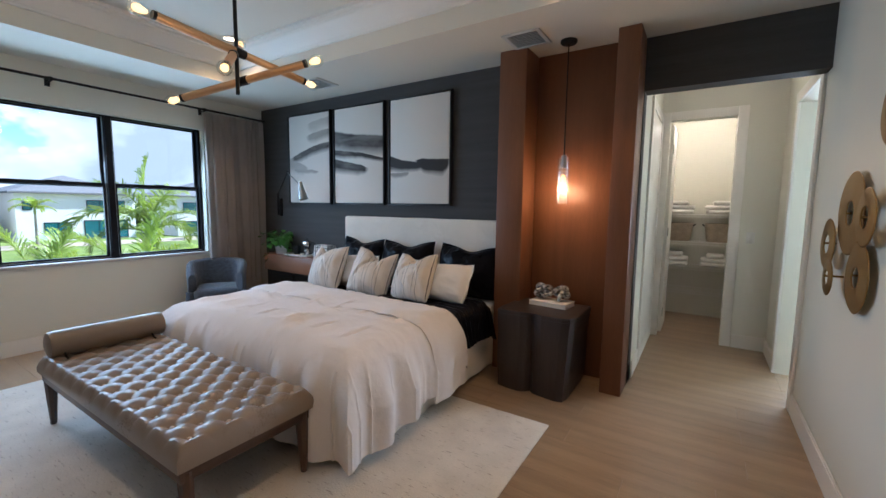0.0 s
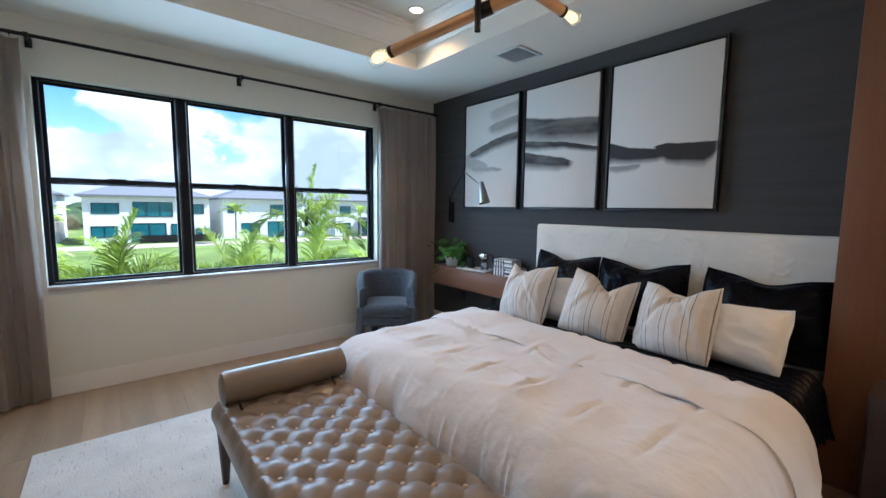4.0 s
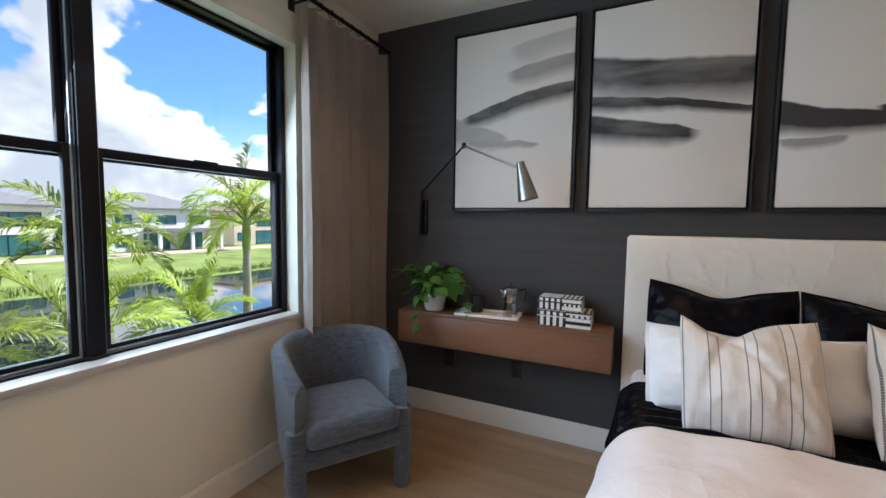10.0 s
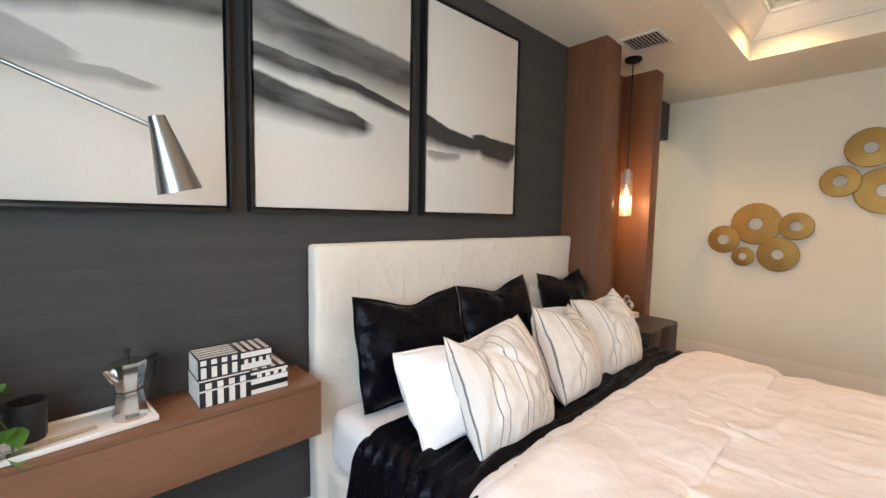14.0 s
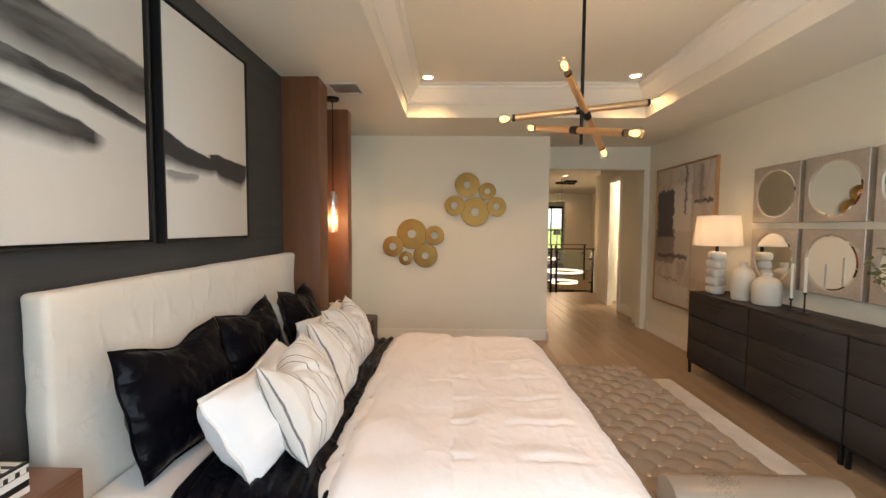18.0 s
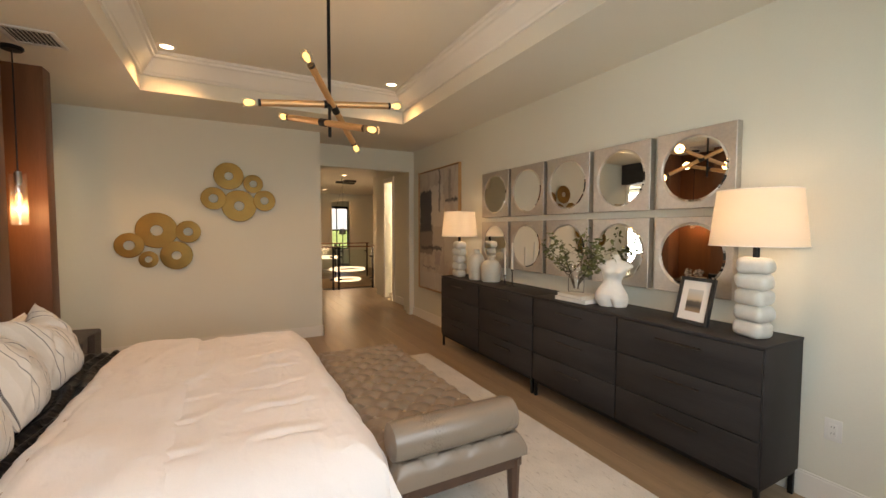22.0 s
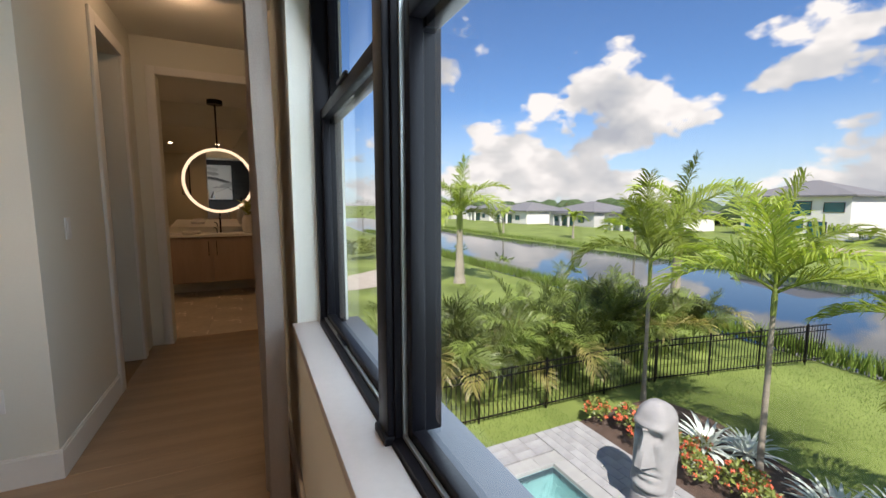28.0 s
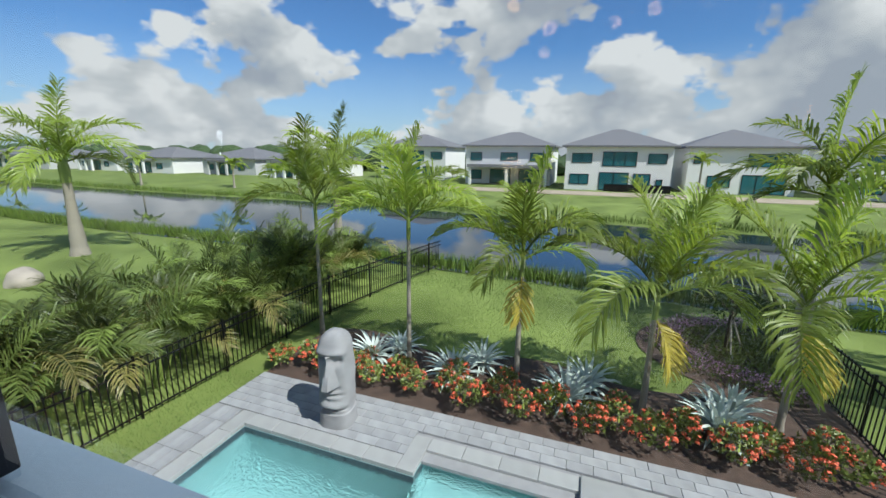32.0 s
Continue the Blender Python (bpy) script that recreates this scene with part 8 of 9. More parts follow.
fence(-0.6, -9.45, -9.6, -9.10, "black metal picket fence along the garden side")
fence(-9.6, -9.10, -15.8, -7.85, "black metal picket fence running down to the lake")
fence(-6.4, 2.75, -17.0, 2.65, "black metal picket fence on the far side of the lawn")


# ---- statue: a long stone head, one plain shape ----
def stone_head():
    H = 1.76

    def f(u, v):
        a = 2 * math.pi * u
        z = v * H
        w = 0.27 + 0.03 * math.sin(math.pi * v) - 0.02 * v
        d = 0.27
        if v > 0.84:
            k = math.sqrt(max(0.0, 1 - ((v - 0.84) / 0.16) ** 2.2))
            w, d = w * k, d * k
        if v < 0.2:
            w, d = w + 0.03 * (0.2 - v) / 0.2, d + 0.03
        if 0.16 < v < 0.24:
            w, d = w - 0.02, d - 0.035
        ca, sa = math.cos(a), math.sin(a)
        px = abs(ca) ** 0.7 * (1 if ca > 0 else -1)
        py = abs(sa) ** 0.7 * (1 if sa > 0 else -1)
        x, y = d * px, w * py
        if ca > 0.1 and v < 0.95:
            t = abs(y) / w
            x += 0.075 * math.exp(-((v - 0.815) / 0.035) ** 2) * (1 - 0.25 * t)
            x -= 0.085 * math.exp(-((v - 0.735) / 0.045) ** 2) * math.exp(-((t - 0.5) / 0.25) ** 2)
            ns = max(0.0, 1 - t / (0.20 + 0.30 * max(0.0, (0.80 - v)) / 0.3))
            if 0.47 < v < 0.80:
                x += (0.06 + 0.15 * (0.80 - v) / 0.33) * min(1, 1.6 * ns)
            x -= 0.03 * math.exp(-((v - 0.44) / 0.025) ** 2) * (1 - t)
            x += 0.06 * math.exp(-((v - 0.405) / 0.022) ** 2) * max(0.0, 1 - t * 1.2)
            x -= 0.03 * math.exp(-((v - 0.375) / 0.012) ** 2) * max(0.0, 1 - t)
            x += 0.05 * math.exp(-((v - 0.345) / 0.022) ** 2) * max(0.0, 1 - t * 1.2)
            x += 0.09 * math.exp(-((v - 0.265) / 0.045) ** 2) * (1 - 0.5 * t)
        if abs(ca) < 0.55:
            y += 0.035 * (1 if sa > 0 else -1) * math.exp(-((v - 0.62) / 0.16) ** 2) * math.exp(-((ca + 0.1) / 0.25) ** 2)
        x += wobble((x * 3, y * 3, z * 3), 2, 0.012)
        return Vector((x, y, z))

    bm = sheet(f, 72, 110, closed=True)
    return solid("stone_head_statue", bm, "stone", "grey stone head statue standing on the pool deck", "statue", at=pose(-5.40, -5.95, GZ + 0.05, 0, 0, 8))


stone_head()


# ---- houses across the lake ----
def villa(x, y0, y1, depth, wall_h, roof_h, wins, label, wall="stucco", roof="roof_tile", z=GZ + 0.1, over=0.6, porch=None):
    """A house whose front faces +x. wins: y from, y to, z from, z to, as shares of the front's width and metres."""
    root = thing("house", (x, 0, z), label, "house", "far houses")
    w = y1 - y0
    part("wall", cube(-depth, 0, y0, y1, 0, wall_h, 0.02, 1), wall, root)
    bm = bmesh.new()
    e = over
    h = min(depth, w) / 2 + e
    lo = [bm.verts.new(p) for p in ((-depth - e, y0 - e, wall_h), (e, y0 - e, wall_h), (e, y1 + e, wall_h), (-depth - e, y1 + e, wall_h))]
    up = [bm.verts.new((p.co.x, p.co.y, wall_h + 0.22)) for p in lo]
    if w >= depth:
        rd = [bm.verts.new((-depth / 2, y0 - e + h, wall_h + roof_h)), bm.verts.new((-depth / 2, y1 + e - h, wall_h + roof_h))]
        bm.faces.new((up[0], up[1], rd[0])), bm.faces.new((up[1], up[2], rd[1], rd[0])), bm.faces.new((up[2], up[3], rd[1])), bm.faces.new((up[3], up[0], rd[0], rd[1]))
    else:
        rd = [bm.verts.new((-depth - e + h, (y0 + y1) / 2, wall_h + roof_h)), bm.verts.new((e - h, (y0 + y1) / 2, wall_h + roof_h))]
        bm.faces.new((up[0], up[1], rd[1], rd[0])), bm.faces.new((up[1], up[2], rd[1])), bm.faces.new((up[2], up[3], rd[0], rd[1])), bm.faces.new((up[3], up[0], rd[0]))
    for k in range(4):
        bm.faces.new((lo[k], lo[(k + 1) % 4], up[(k + 1) % 4], up[k]))
    bm.faces.new(lo)
    part("roof", bm, roof, root, "grey tiled hip roof", smooth=False)
    for a, b, za, zb in wins:
        ya, yb = y0 + a * w, y0 + b * w
        bm = bmesh.new()
        t = 0.08
        for q in ((ya, yb, za, za + t), (ya, yb, zb - t, zb), (ya, ya + t, za + t, zb - t), (yb - t, yb, za + t, zb - t)):
            box(bm, -0.02, 0.06, *q)
        n = max(1, round((yb - ya) / 1.6))
        for k in range(1, n):
            m = ya + (yb - ya) * k / n
            box(bm, -0.02, 0.05, m - 0.035, m + 0.035, za + t, zb - t)
        fo = part("window", bm, "window_bronze", root, "dark window frame", smooth=False)
        part("pane", cube(-0.02, 0.015, ya + t, yb - t, za + t, zb - t, 0), "teal_glass", fo, "teal reflective glass")
    if porch:
        a, b, d, hh = porch
        ya, yb = y0 + a * w, y0 + b * w
        part("porch_roof", cube(0.05, d, ya, yb, hh, hh + 0.45, 0.02, 1), roof, root, "low porch roof")
        c = part("porch_column", cube(-0.2, 0.2, -0.2, 0.2, 0, hh, 0.01, 1), wall, root, at=(d - 0.4, ya + 0.4, 0))
        for q in ((ya + yb) / 2, yb - 0.4):
            again(c, (d - 0.4, q, 0))
    return root


TWO = [(0.06, 0.26, 3.7, 5.0), (0.36, 0.68, 3.3, 5.2), (0.78, 0.95, 3.7, 5.0), (0.05, 0.24, 0.8, 2.2), (0.34, 0.62, 0.1, 2.5), (0.66, 0.82, 0.1, 2.4), (0.87, 0.93, 0.9, 1.7)]
TWO_B = [(0.06, 0.20, 3.7, 5.0), (0.42, 0.62, 3.7, 5.0), (0.76, 0.92, 3.7, 5.0), (0.06, 0.2, 0.7, 2.2), (0.30, 0.55, 0.1, 2.4), (0.64, 0.9, 0.1, 2.4)]
ONE = [(0.08, 0.22, 0.9, 2.1), (0.32, 0.58, 0.1, 2.3), (0.68, 0.8, 0.9, 2.1)]
villa(-60, -5.7, 7.5, 12, 5.8, 2.6, TWO, "white two-storey house with teal windows across the lake")
part("balcony_rail", cube(0.1, 0.16, 1.5, 9.5, 0.0, 1.0, 0.01, 1), "black_metal", thing("patio_fence", (-59.0, -2, GZ + 0.1), "dark patio railing before the white house", "fence"))
villa(-66, -22, -8.2, 12, 5.9, 2.5, TWO_B, "white two-storey house with a low porch roof", porch=(0.1, 1.0, 4.0, 2.7))
villa(-62, 9.6, 21.5, 12, 5.8, 2.6, [(0.05, 0.12, 3.8, 4.8), (0.55, 0.9, 3.5, 5.1), (0.2, 0.42, 0.8, 2.3), (0.52, 0.92, 0.1, 2.5)], "white two-storey house with wide glass doors")
villa(-60, 26, 40, 12, 5.8, 2.6, TWO_B, "white two-storey house across the lake", porch=(0.3, 1.0, 3.5, 2.7))
villa(-61, 45, 58, 12, 5.7, 2.5, TWO, "beige two-storey house across the lake", "beige_stucco", "tan_roof")
villa(-62, 64, 78, 12, 5.7, 2.5, TWO_B, "white two-storey house across the lake")
villa(-70, -40, -27, 12, 5.8, 2.5, TWO, "white two-storey house behind the palms", "stucco")
for k in range(7):
    y = -60 - 19 * k
    villa(-62 - 3.0 * (k % 2) + 0.6 * k, y, y + 13 + (k % 3), 13, 3.1, 2.4, ONE, "single-storey white house with a grey roof by the lake", ("stucco", "grey_stucco")[k % 3 == 1], porch=(0.25, 0.65, 2.5, 2.6))
bm = bmesh.new()
rr = random.Random(12)
for k in range(150):
    y = -260 + 2.6 * k
    s = rr.uniform(2.5, 5.0)
    m = Matrix.Translation((-104 + rr.uniform(-9, 9), y + rr.uniform(-2, 2), GZ + 0.9 + s * 0.45)) @ Matrix.Diagonal((s, s, s * 0.75, 1))
    vs = bmesh.ops.create_icosphere(bm, subdivisions=2, radius=1.0, matrix=m)["verts"]
    for v in vs:
        v.co += Vector((rr.uniform(-1, 1), rr.uniform(-1, 1), rr.uniform(-1, 1))) * 0.10 * s
solid("far_woods", bm, "far_leaf", "dark line of distant trees behind the houses", "woods", kind="stuff", smooth=False)


# ---- grass blades and shore reeds ----
def blades(name, mat, spots, low, high, width, label, seed):
    rng = np.random.default_rng(seed)
    n = len(spots)
    base = np.array(spots)
    ang = rng.uniform(0, 2 * np.pi, n)
    h = rng.uniform(low, high, n)
    dx, dy = np.cos(ang) * width / 2, np.sin(ang) * width / 2
    lean = rng.uniform(-0.35, 0.35, (n, 2)) * h[:, None]
    v = np.zeros((n, 3, 3))
    v[:, 0] = base + np.stack([dx, dy, np.zeros(n)], -1)
    v[:, 1] = base - np.stack([dx, dy, np.zeros(n)], -1)
    v[:, 2] = base + np.stack([lean[:, 0], lean[:, 1], h], -1)
    me = bpy.data.meshes.new(name)
    me.from_pydata(v.reshape(-1, 3).tolist(), [], np.arange(3 * n).reshape(-1, 3).tolist())
    me.materials.append(M[mat])
    ob = new(name, me)
    return tagged(ob, label, "grass", kind="stuff")


rng = np.random.default_rng(2)
sp = []
while len(sp) < 42000:
    x, y = rng.uniform(-15.2, -8.6), rng.uniform(-9.0, 2.6)
    sp.append((x, y, GZ - 0.01))
for _ in range(5000):
    sp.append((rng.uniform(-6.2, -1.0), rng.uniform(-9.4, -8.45), GZ - 0.01))
blades("lawn_grass", "grass", sp, 0.03, 0.075, 0.012, "short blades of mown lawn grass", 3)
sp = []
for _ in range(26000):
    y = rng.uniform(-75, 30)
    f = rng.random()
    n = shore_near(y)
    sp.append((n - 0.35 + 1.9 * f, y, GZ - 0.45 * (1 - min(1, f * 1.4)) - 0.05))
for _ in range(9000):
    y = rng.uniform(-90, 50)
    sp.append((shore_far(y) - 1.6 + 1.8 * rng.random(), y, GZ - 0.35))
blades("shore_reeds", "reed", sp, 0.35, 0.8, 0.05, "tall shore grass along the lake", 5)


# ---- linen closet ----
def wire_shelf(z):
    root = thing("wire_shelf", (0, 0, z), "white wire closet shelf", "shelf", "closet shelves")
    bm = bmesh.new()
    for y in (2.62, 2.64, 2.99):
        tube(bm, [(4.61, y, 0 if y != 2.62 else -0.03), (5.99, y, 0 if y != 2.62 else -0.03)], 0.004, 6)
    for k in range(46):
        x = 4.63 + 0.03 * k
        tube(bm, [(x, 2.62, -0.03), (x, 2.63, 0.003), (x, 2.99, 0.003)], 0.002, 4)
    part("wire", bm, "plastic", root)


for z in (1.40, 1.04, 0.71, 0.39):
    wire_shelf(z)


def towels(x, z, n, seed):
    rnd = random.Random(seed)
    h = 0.0
    for k in range(n):
        t = 0.055
        w = 0.17 if k < n - 1 or n < 3 else 0.10
        bm = cube(-w, w, -0.14, 0.14, 0, t, 0.024, 4)
        for v in bm.verts:
            v.co.z += wobble((v.co.x * 2, v.co.y * 2, seed + k), 5, 0.006)
        solid("towel", bm, "towel", "folded white towel on a closet shelf", "towel", "folded towels", at=pose(x + rnd.uniform(-0.01, 0.01), 2.79, z + 0.012 + h, 0, 0, rnd.uniform(-3, 3)))
        h += t + 0.002


towels(5.13, 1.40, 3, 1)
towels(5.60, 1.40, 3, 2)
towels(5.10, 0.71, 3, 3)
towels(5.58, 0.71, 3, 4)
for x in (5.13, 5.60):
    root = thing("storage_basket", (x, 2.80, 1.05), "beige woven storage basket with handles", "basket", "closet baskets")
    bm = lathe([(0.0, 0.0), (0.13, 0.0), (0.15, 0.02), (0.17, 0.23), (0.178, 0.235), (0.172, 0.24), (0.16, 0.225), (0.14, 0.02), (0.0, 0.015)], 40)
    for v in bm.verts:
        a = math.atan2(v.co.y, v.co.x)
        f = 1 / max(abs(math.cos(a)) ** 6 + abs(math.sin(a)) ** 6, 0.2) ** (1 / 6) * (1 + 0.012 * math.sin(v.co.z * 230))
        v.co.x *= f
        v.co.y *= f * 0.85
    part("basket_body", bm, "basket", root)
    h0 = part("handle", tube(bmesh.new(), [(0, -0.05, 0.20), (0.03, -0.03, 0.22), (0.03, 0.03, 0.22), (0, 0.05, 0.20)], 0.008, 8), "drum", root, "dark handle", at=(0.165, 0, 0))
    again(h0, pose(-0.165, 0, 0, 0, 0, 180))
downlight(5.3, 2.3, CEIL, 0, "recessed closet downlight, lit")
lamp("closet_light", "POINT", (5.3, 2.25, 2.6), 14, (1.0, 0.78, 0.58), 0.08)
downlight(5.5, 0.75, CEIL, 0, "recessed passage downlight, lit")
lamp("passage_light", "POINT", (5.5, 0.75, 2.65), 4.0, (1.0, 0.77, 0.55), 0.08)
M["sheer"] = material("sheer_white_curtain", (0.78, 0.80, 0.82), 0.9, vary=0.04, fine=150, bump=0.1)
_b = M["sheer"].node_tree.nodes["Principled BSDF"]
_b.inputs["Alpha"].default_value = 0.62
curtain("sheer_curtain", 2.48, 6.45, 7.3, 0.02, 2.52, 8, "sheer white curtain before the side room window", "sheer", 0.03, "x")
r2 = thing("curtain_rod", (0, 2.48, 2.54), "black metal curtain rod in the side room", "curtain rod")
part("rod", tube(bmesh.new(), [(6.3, 0, 0), (8.4, 0, 0)], 0.012, 10), "black_metal", r2)
lamp("side_room_daylight", "AREA", (7.4, 2.62, 1.5), 190, (0.86, 0.94, 1.0), 1.5, (7.4, 0, 1.2), 1.9)

# ---- dressing closet and passage ----
lamp("bath_passage_light", "POINT", (0.55, -5.45, 2.68), 4.2, (1.0, 0.68, 0.42), 0.08)
downlight(0.55, -5.45, CEIL, 0, "recessed passage downlight, lit")
rail = thing("closet_rail", (0, 0, 0), "dark closet rail with hanging garments", "clothes rail")
part("rail", tube(bmesh.new(), [(2.0, -6.3, 1.75), (2.0, -4.7, 1.75)], 0.014, 10), "black_metal", rail)
for k in range(9):
    y = -6.2 + 0.16 * k
    bm = cube(1.72, 2.28, y - 0.03, y + 0.03, 0.7 + 0.05 * (k % 3), 1.70, 0.025, 3)
    g = solid("garment", bm, ("black_paint", "curtain", "chair_fabric")[k % 3], "dark garment hanging on the closet rail", "clothing", "hanging garments")

# ---- bathroom ----
va = thing("vanity", (0, 0, 0), "floating grey oak vanity with two doors", "vanity")
part("cabinet", cube(0.02, 1.28, -9.04, -8.53, 0.22, 0.86, 0.003), "grey_oak", va)
for x0, x1, hx in ((0.03, 0.645, 0.60), (0.655, 1.27, 0.70)):
    d = part("door", cube(x0, x1, -8.53, -8.511, 0.23, 0.85, 0.002), "grey_oak", va)
    part("handle", tube(bmesh.new(), [(hx, -8.511, 0.80), (hx, -8.485, 0.79), (hx, -8.485, 0.61), (hx, -8.511, 0.60)], 0.005, 8), "black_metal", d, "black bar handle")
solid("countertop", cube(0.0, 1.30, -9.045, -8.49, 0.862, 0.90, 0.004), "plaster", "white stone vanity countertop", "countertop")
fa = thing("faucet", (0.56, -8.86, 0.90), "black bathroom faucet on the vanity", "faucet")
part("spout", tube(bmesh.new(), [(0, 0, 0), (0, 0, 0.20), (0, 0.03, 0.225), (0, 0.12, 0.215)], 0.012, 12), "black_metal", fa)
part("lever", tube(bmesh.new(), [(0.05, 0, 0), (0.05, 0, 0.06), (0.09, 0, 0.08)], 0.008, 10), "black_metal", fa)
solid("folded_towel", cube(0.80, 1.02, -8.72, -8.56, 0.901, 0.945, 0.015, 3), "towel", "folded white hand towel on the vanity", "towel")
solid("wall_mirror", cube(0.02, 1.6, -9.048, -9.035, 0.98, 2.45, 0.002), "mirror", "large frameless bathroom wall mirror", "mirror")
rl = thing("ring_light", (0.535, -8.70, 1.655), "round illuminated mirror hanging from a black rod, lit", "light")
pts = [(0.44 * math.cos(2 * math.pi * k / 72), 0, 0.44 * math.sin(2 * math.pi * k / 72)) for k in range(73)]
part("glow_ring", tube(bmesh.new(), pts, 0.021, 10, caps=False), M["ring_glow"], rl, "glowing light ring")
part("mirror_glass", lathe([(0.0, 0.0), (0.42, 0.0), (0.42, -0.008), (0.0, -0.008)], 60), "mirror", rl, "round mirror", at=pose(0, 0, 0, -90, 0, 0))
part("rod", tube(bmesh.new(), [(0, 0, 0.45), (0, 0, 1.10)], 0.012, 10), "black_metal", rl)
part("canopy", lathe([(0.0, 1.06), (0.10, 1.06), (0.10, 1.12), (0.0, 1.12)], 28), "black_metal", rl)
downlight(0.45, -7.6, CEIL, 8, "recessed bathroom downlight, lit")
downlight(1.6, -7.6, CEIL, 8, "recessed bathroom downlight, lit")
pv = thing("flower_vase", (0.19, -8.72, 0.90), "white vase with yellow-green leaves on the vanity", "vase")
part("vase_body", thick(lathe([(0.0, 0.001), (0.06, 0.001), (0.085, 0.10), (0.075, 0.20), (0.05, 0.25), (0.055, 0.27)], 28), 0.004), "plaster", pv)
M["lime_leaf"] = material("lime_leaf", (0.36, 0.38, 0.05), 0.5, vary=0.3, coarse=9, bump=0.05, per_object=0.25)
lm = to_mesh("leaf", leaf_mesh(0.22, 0.035, 0.2, 0.25, False), "lime_leaf")
for k in range(16):
    ob = new("leaf", lm)
    ob.parent = pv
    ob.matrix_basis = Matrix.Translation((0, 0, 0.24 + 0.012 * k)) @ Euler((0.4 + 0.25 * (k % 4), 0, k * 2.4)).to_matrix().to_4x4()
fr = thing("framed_print", (1.12, -6.612, 1.2), "dark framed print on the bathroom wall", "picture")
part("print", cube(0.02, 0.48, -0.012, -0.002, 0.02, 0.88, 0), "curtain", fr)
part("picture_frame", cube(0.0, 0.5, -0.008, 0.0, 0.0, 0.9, 0.003), "black_paint", fr)

# ---- landing: railing, ring chandelier, bar fixture ----
for x in (10.19,):
    rg = thing("glass_railing", (x, 0, 0), "glass stair railing with black posts and wooden handrail", "railing")
    part("handrail", cube(-0.03, 0.03, -4.84, -2.2, 1.03, 1.06, 0.008), "shelf_wood", rg, "wooden handrail")
    post = part("post", cube(-0.022, 0.022, -0.022, 0.022, 0, 1.03, 0.003), "black_metal", rg, at=(0, -3.80, 0))
    for y in (-3.93, -4.78, -2.9):
        again(post, (0, y, 0))
    for y0, y1 in ((-4.74, -3.97), (-3.76, -2.94)):
        p = part("glass_panel", cube(-0.006, 0.006, y0, y1, 0.08, 0.97, 0), "pane", rg, "clear glass panel")
        p.visible_shadow = False
    cl = part("clip", cube(-0.025, 0.025, -0.04, 0.04, -0.02, 0.02, 0.003), "black_metal", rg, at=(0, -4.74, 0.25))
    for y, z in ((-4.74, 0.8), (-3.97, 0.25), (-3.97, 0.8), (-3.76, 0.25), (-3.76, 0.8)):
        again(cl, (0, y, z))
    copy_thing(rg, Matrix.Translation((12.62, -0.6, 0)))
rc = thing("ring_chandelier", (11.4, -4.45, 0), "chandelier of glowing rings hung over the stairs, lit", "chandelier")
for r, z, dy in ((0.46, 0.38, 0.0), (0.36, 0.10, 0.02), (0.30, 0.72, 0.55)):
    pts = [(r * math.cos(2 * math.pi * k / 48), dy + r * math.sin(2 * math.pi * k / 48), z) for k in range(49)]
    ri = part("glow_ring", tube(bmesh.new(), pts, 0.028, 8, caps=False), M["ring_glow"], rc, "glowing light ring")
    part("cable", tube(bmesh.new(), [(r, dy, z), (0, 0.1, 2.75)], 0.002, 5), "black_metal", ri)
lamp("stair_light", "POINT", (11.4, -4.2, 0.9), 34, (1.0, 0.72, 0.46), 0.3)
for x, y in ((10.24, -4.1), (14.0, -4.4), (15.2, -5.3), (8.2, -3.6)):
    downlight(x, y, CEIL, 9, "recessed landing downlight, lit")
lamp("landing_bounce_room", "POINT", (8.3, -5.6, 2.4), 60, (1.0, 0.85, 0.68), 0.1)
lb = thing("bar_fixture", (10.9, -4.2, 2.70), "cluster of black bar ceiling lights", "ceiling light")
for x, y in ((0, 0), (-0.35, -0.12), (0.1, -0.2)):
    part("bar", cube(x - 0.06, x + 0.06, y - 0.15, y + 0.15, -0.05, 0.0, 0.004), "black_metal", lb)
part("stem", tube(bmesh.new(), [(0, 0, 0), (0, 0, 0.076)], 0.01, 8), "black_metal", lb)
fl = thing("floor_lamp", (17.2, -5.75, 0), "floor lamp with a pale shade by the far window", "floor lamp")
part("pole", tube(bmesh.new(), [(0, 0, 0.02), (0, 0, 1.3)], 0.014, 10), "black_metal", fl)
part("base", lathe([(0.0, 0.0), (0.14, 0.0), (0.14, 0.02), (0.0, 0.025)], 24), "black_metal", fl)
part("lamp_shade", lathe([(0.15, 1.25), (0.12, 1.48)], 24), "shade", fl)

# ---- floor boards: laid along the room, joints staggered ----
rnd = random.Random(3)
board_meshes = {}


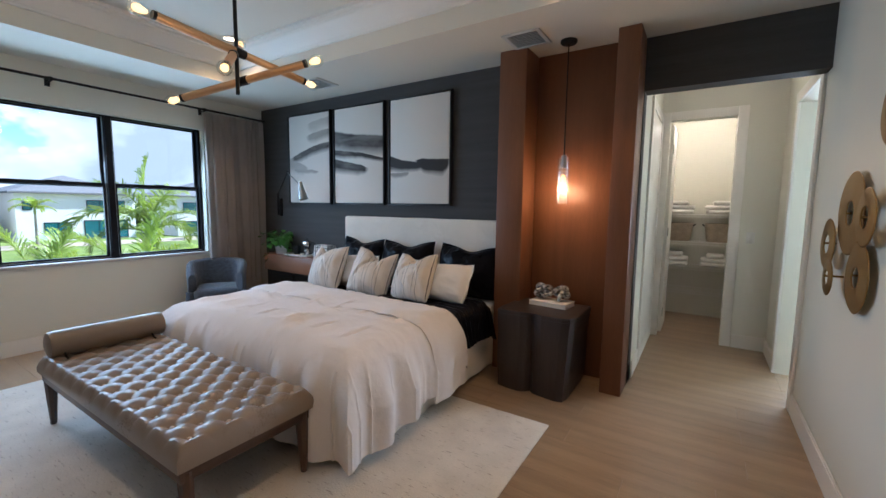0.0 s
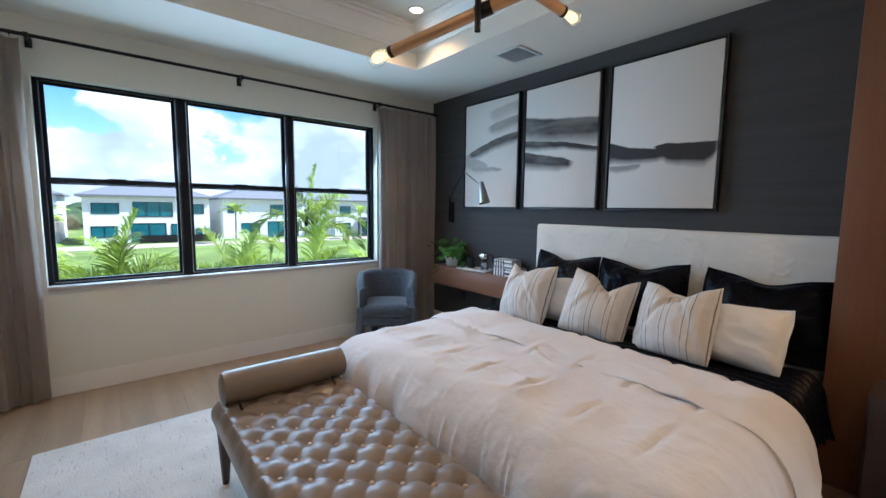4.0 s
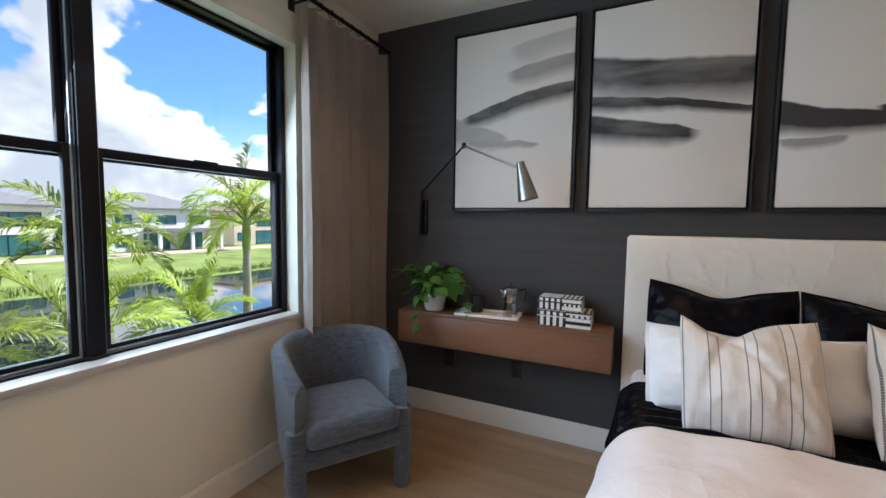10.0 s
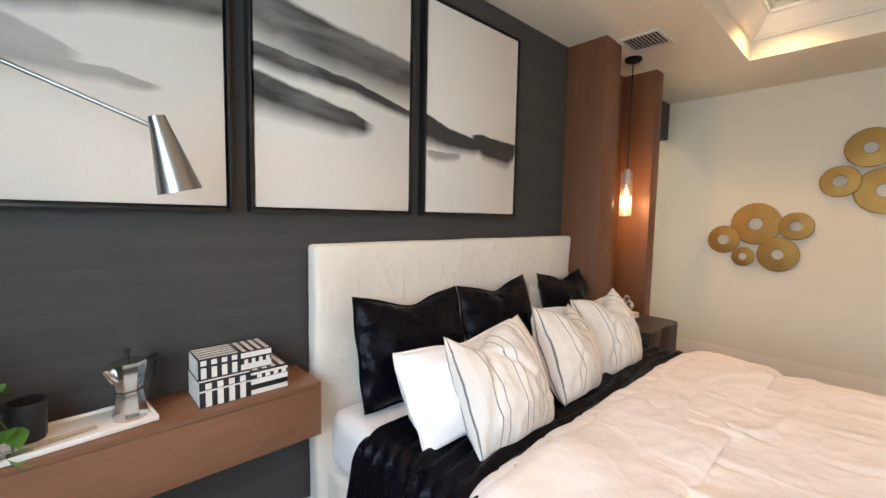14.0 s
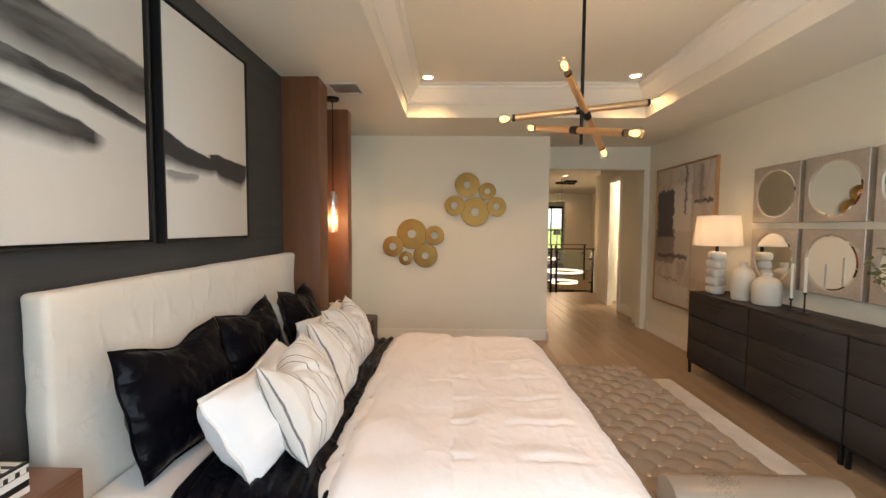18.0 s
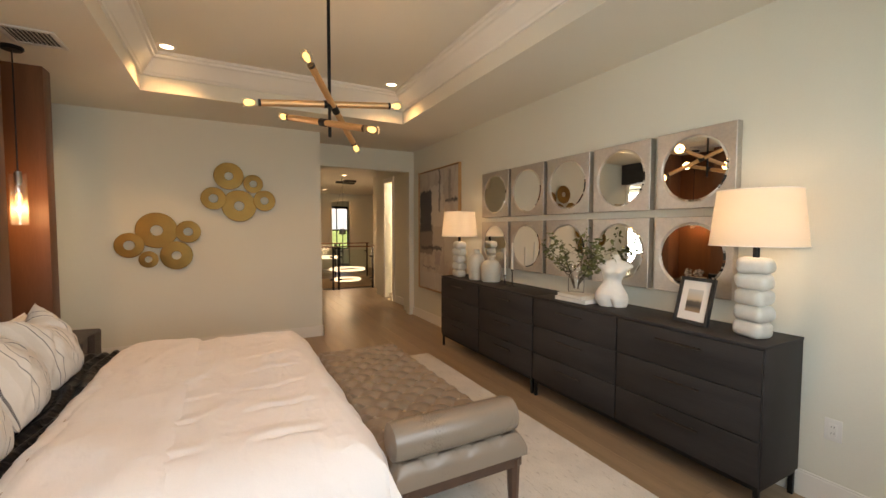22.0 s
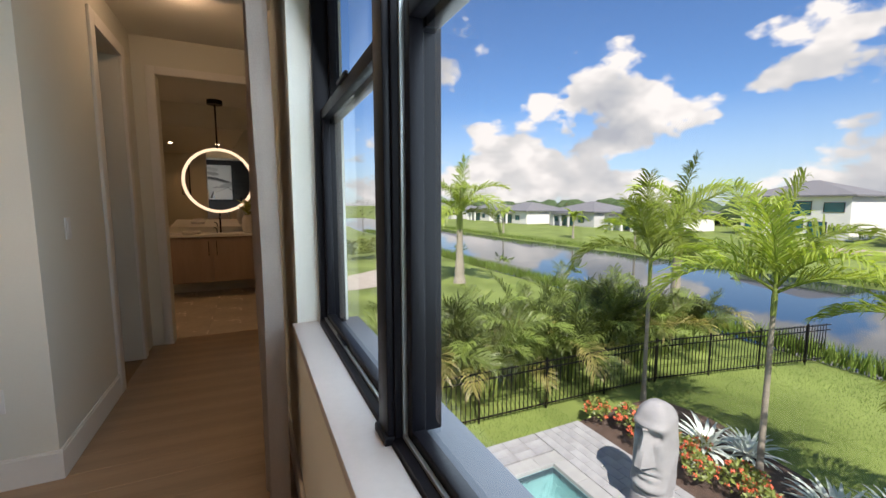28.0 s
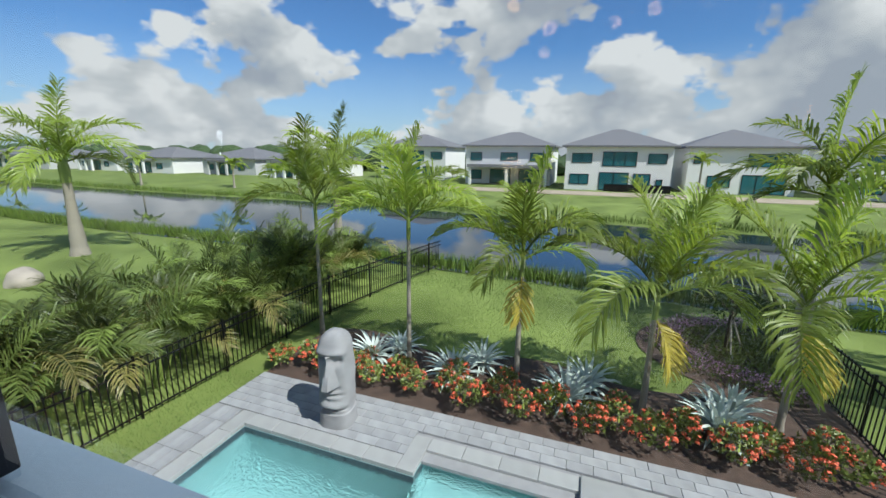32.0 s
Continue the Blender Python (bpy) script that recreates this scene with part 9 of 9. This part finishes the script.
def plank(x0, x1, y0, y1):
    key = (round(x1 - x0, 3), round(y1 - y0, 3))
    if key not in board_meshes:
        bm = bmesh.new()
        a, b = key[0] / 2 - 0.0006, key[1] / 2 - 0.0006
        box(bm, -a, a, -b, b, -0.012, -0.0010)
        lo = [bm.verts.new((sx * a, sy * b, -0.0010)) for sx, sy in ((-1, -1), (1, -1), (1, 1), (-1, 1))]
        hi = [bm.verts.new((sx * (a - 0.0012), sy * (b - 0.0012), 0.0)) for sx, sy in ((-1, -1), (1, -1), (1, 1), (-1, 1))]
        for k in range(4):
            bm.faces.new((lo[k], lo[(k + 1) % 4], hi[(k + 1) % 4], hi[k]))
        bm.faces.new(hi)
        board_meshes[key] = to_mesh("plank", bm, "oak", False)
    ob = new("plank", board_meshes[key])
    ob.parent = floor
    ob.location = ((x0 + x1) / 2, (y0 + y1) / 2, 0)


PW = 0.19
LENGTHS = (1.9, 2.2, 1.6, 2.05)


def lay(x0, x1, y0, y1, seed):
    r = random.Random(seed)
    rows = max(1, round((y1 - y0) / PW))
    w = (y1 - y0) / rows
    for k in range(rows):
        x, n = x0, r.randrange(4)
        first = True
        while x < x1 - 0.01:
            ln = LENGTHS[n % 4] * (0.5 if first and k % 2 else 1.0)
            e = x1 if x + ln > x1 - 0.35 else x + ln
            plank(x, e, y0 + k * w, y0 + (k + 1) * w)
            x, n, first = e, n + 1, False


lay(0.0, 6.75, DY, 0.0, 1)
lay(4.95, LX, 0.0, 1.65, 2)
lay(4.6, 6.0, 1.65, 3.0, 4)
lay(0.0, 1.03, -6.6, DY, 5)
lay(6.75, 10.25, -4.85, -2.1, 6)
lay(LX, 8.5, 0.0, 1.5, 7)
tiles = bpy.data.objects["floor_bathroom"]
tm = to_mesh("tile", cube(-0.298, 0.298, -0.298, 0.298, 0, 0.004, 0.001, 1), "marble", False)
for i in range(5):
    for j in range(4):
        ob = new("tile", tm)
        ob.parent = tiles
        ob.location = (0.3 + 0.6 * i, -6.9 - 0.6 * j, -0.004)
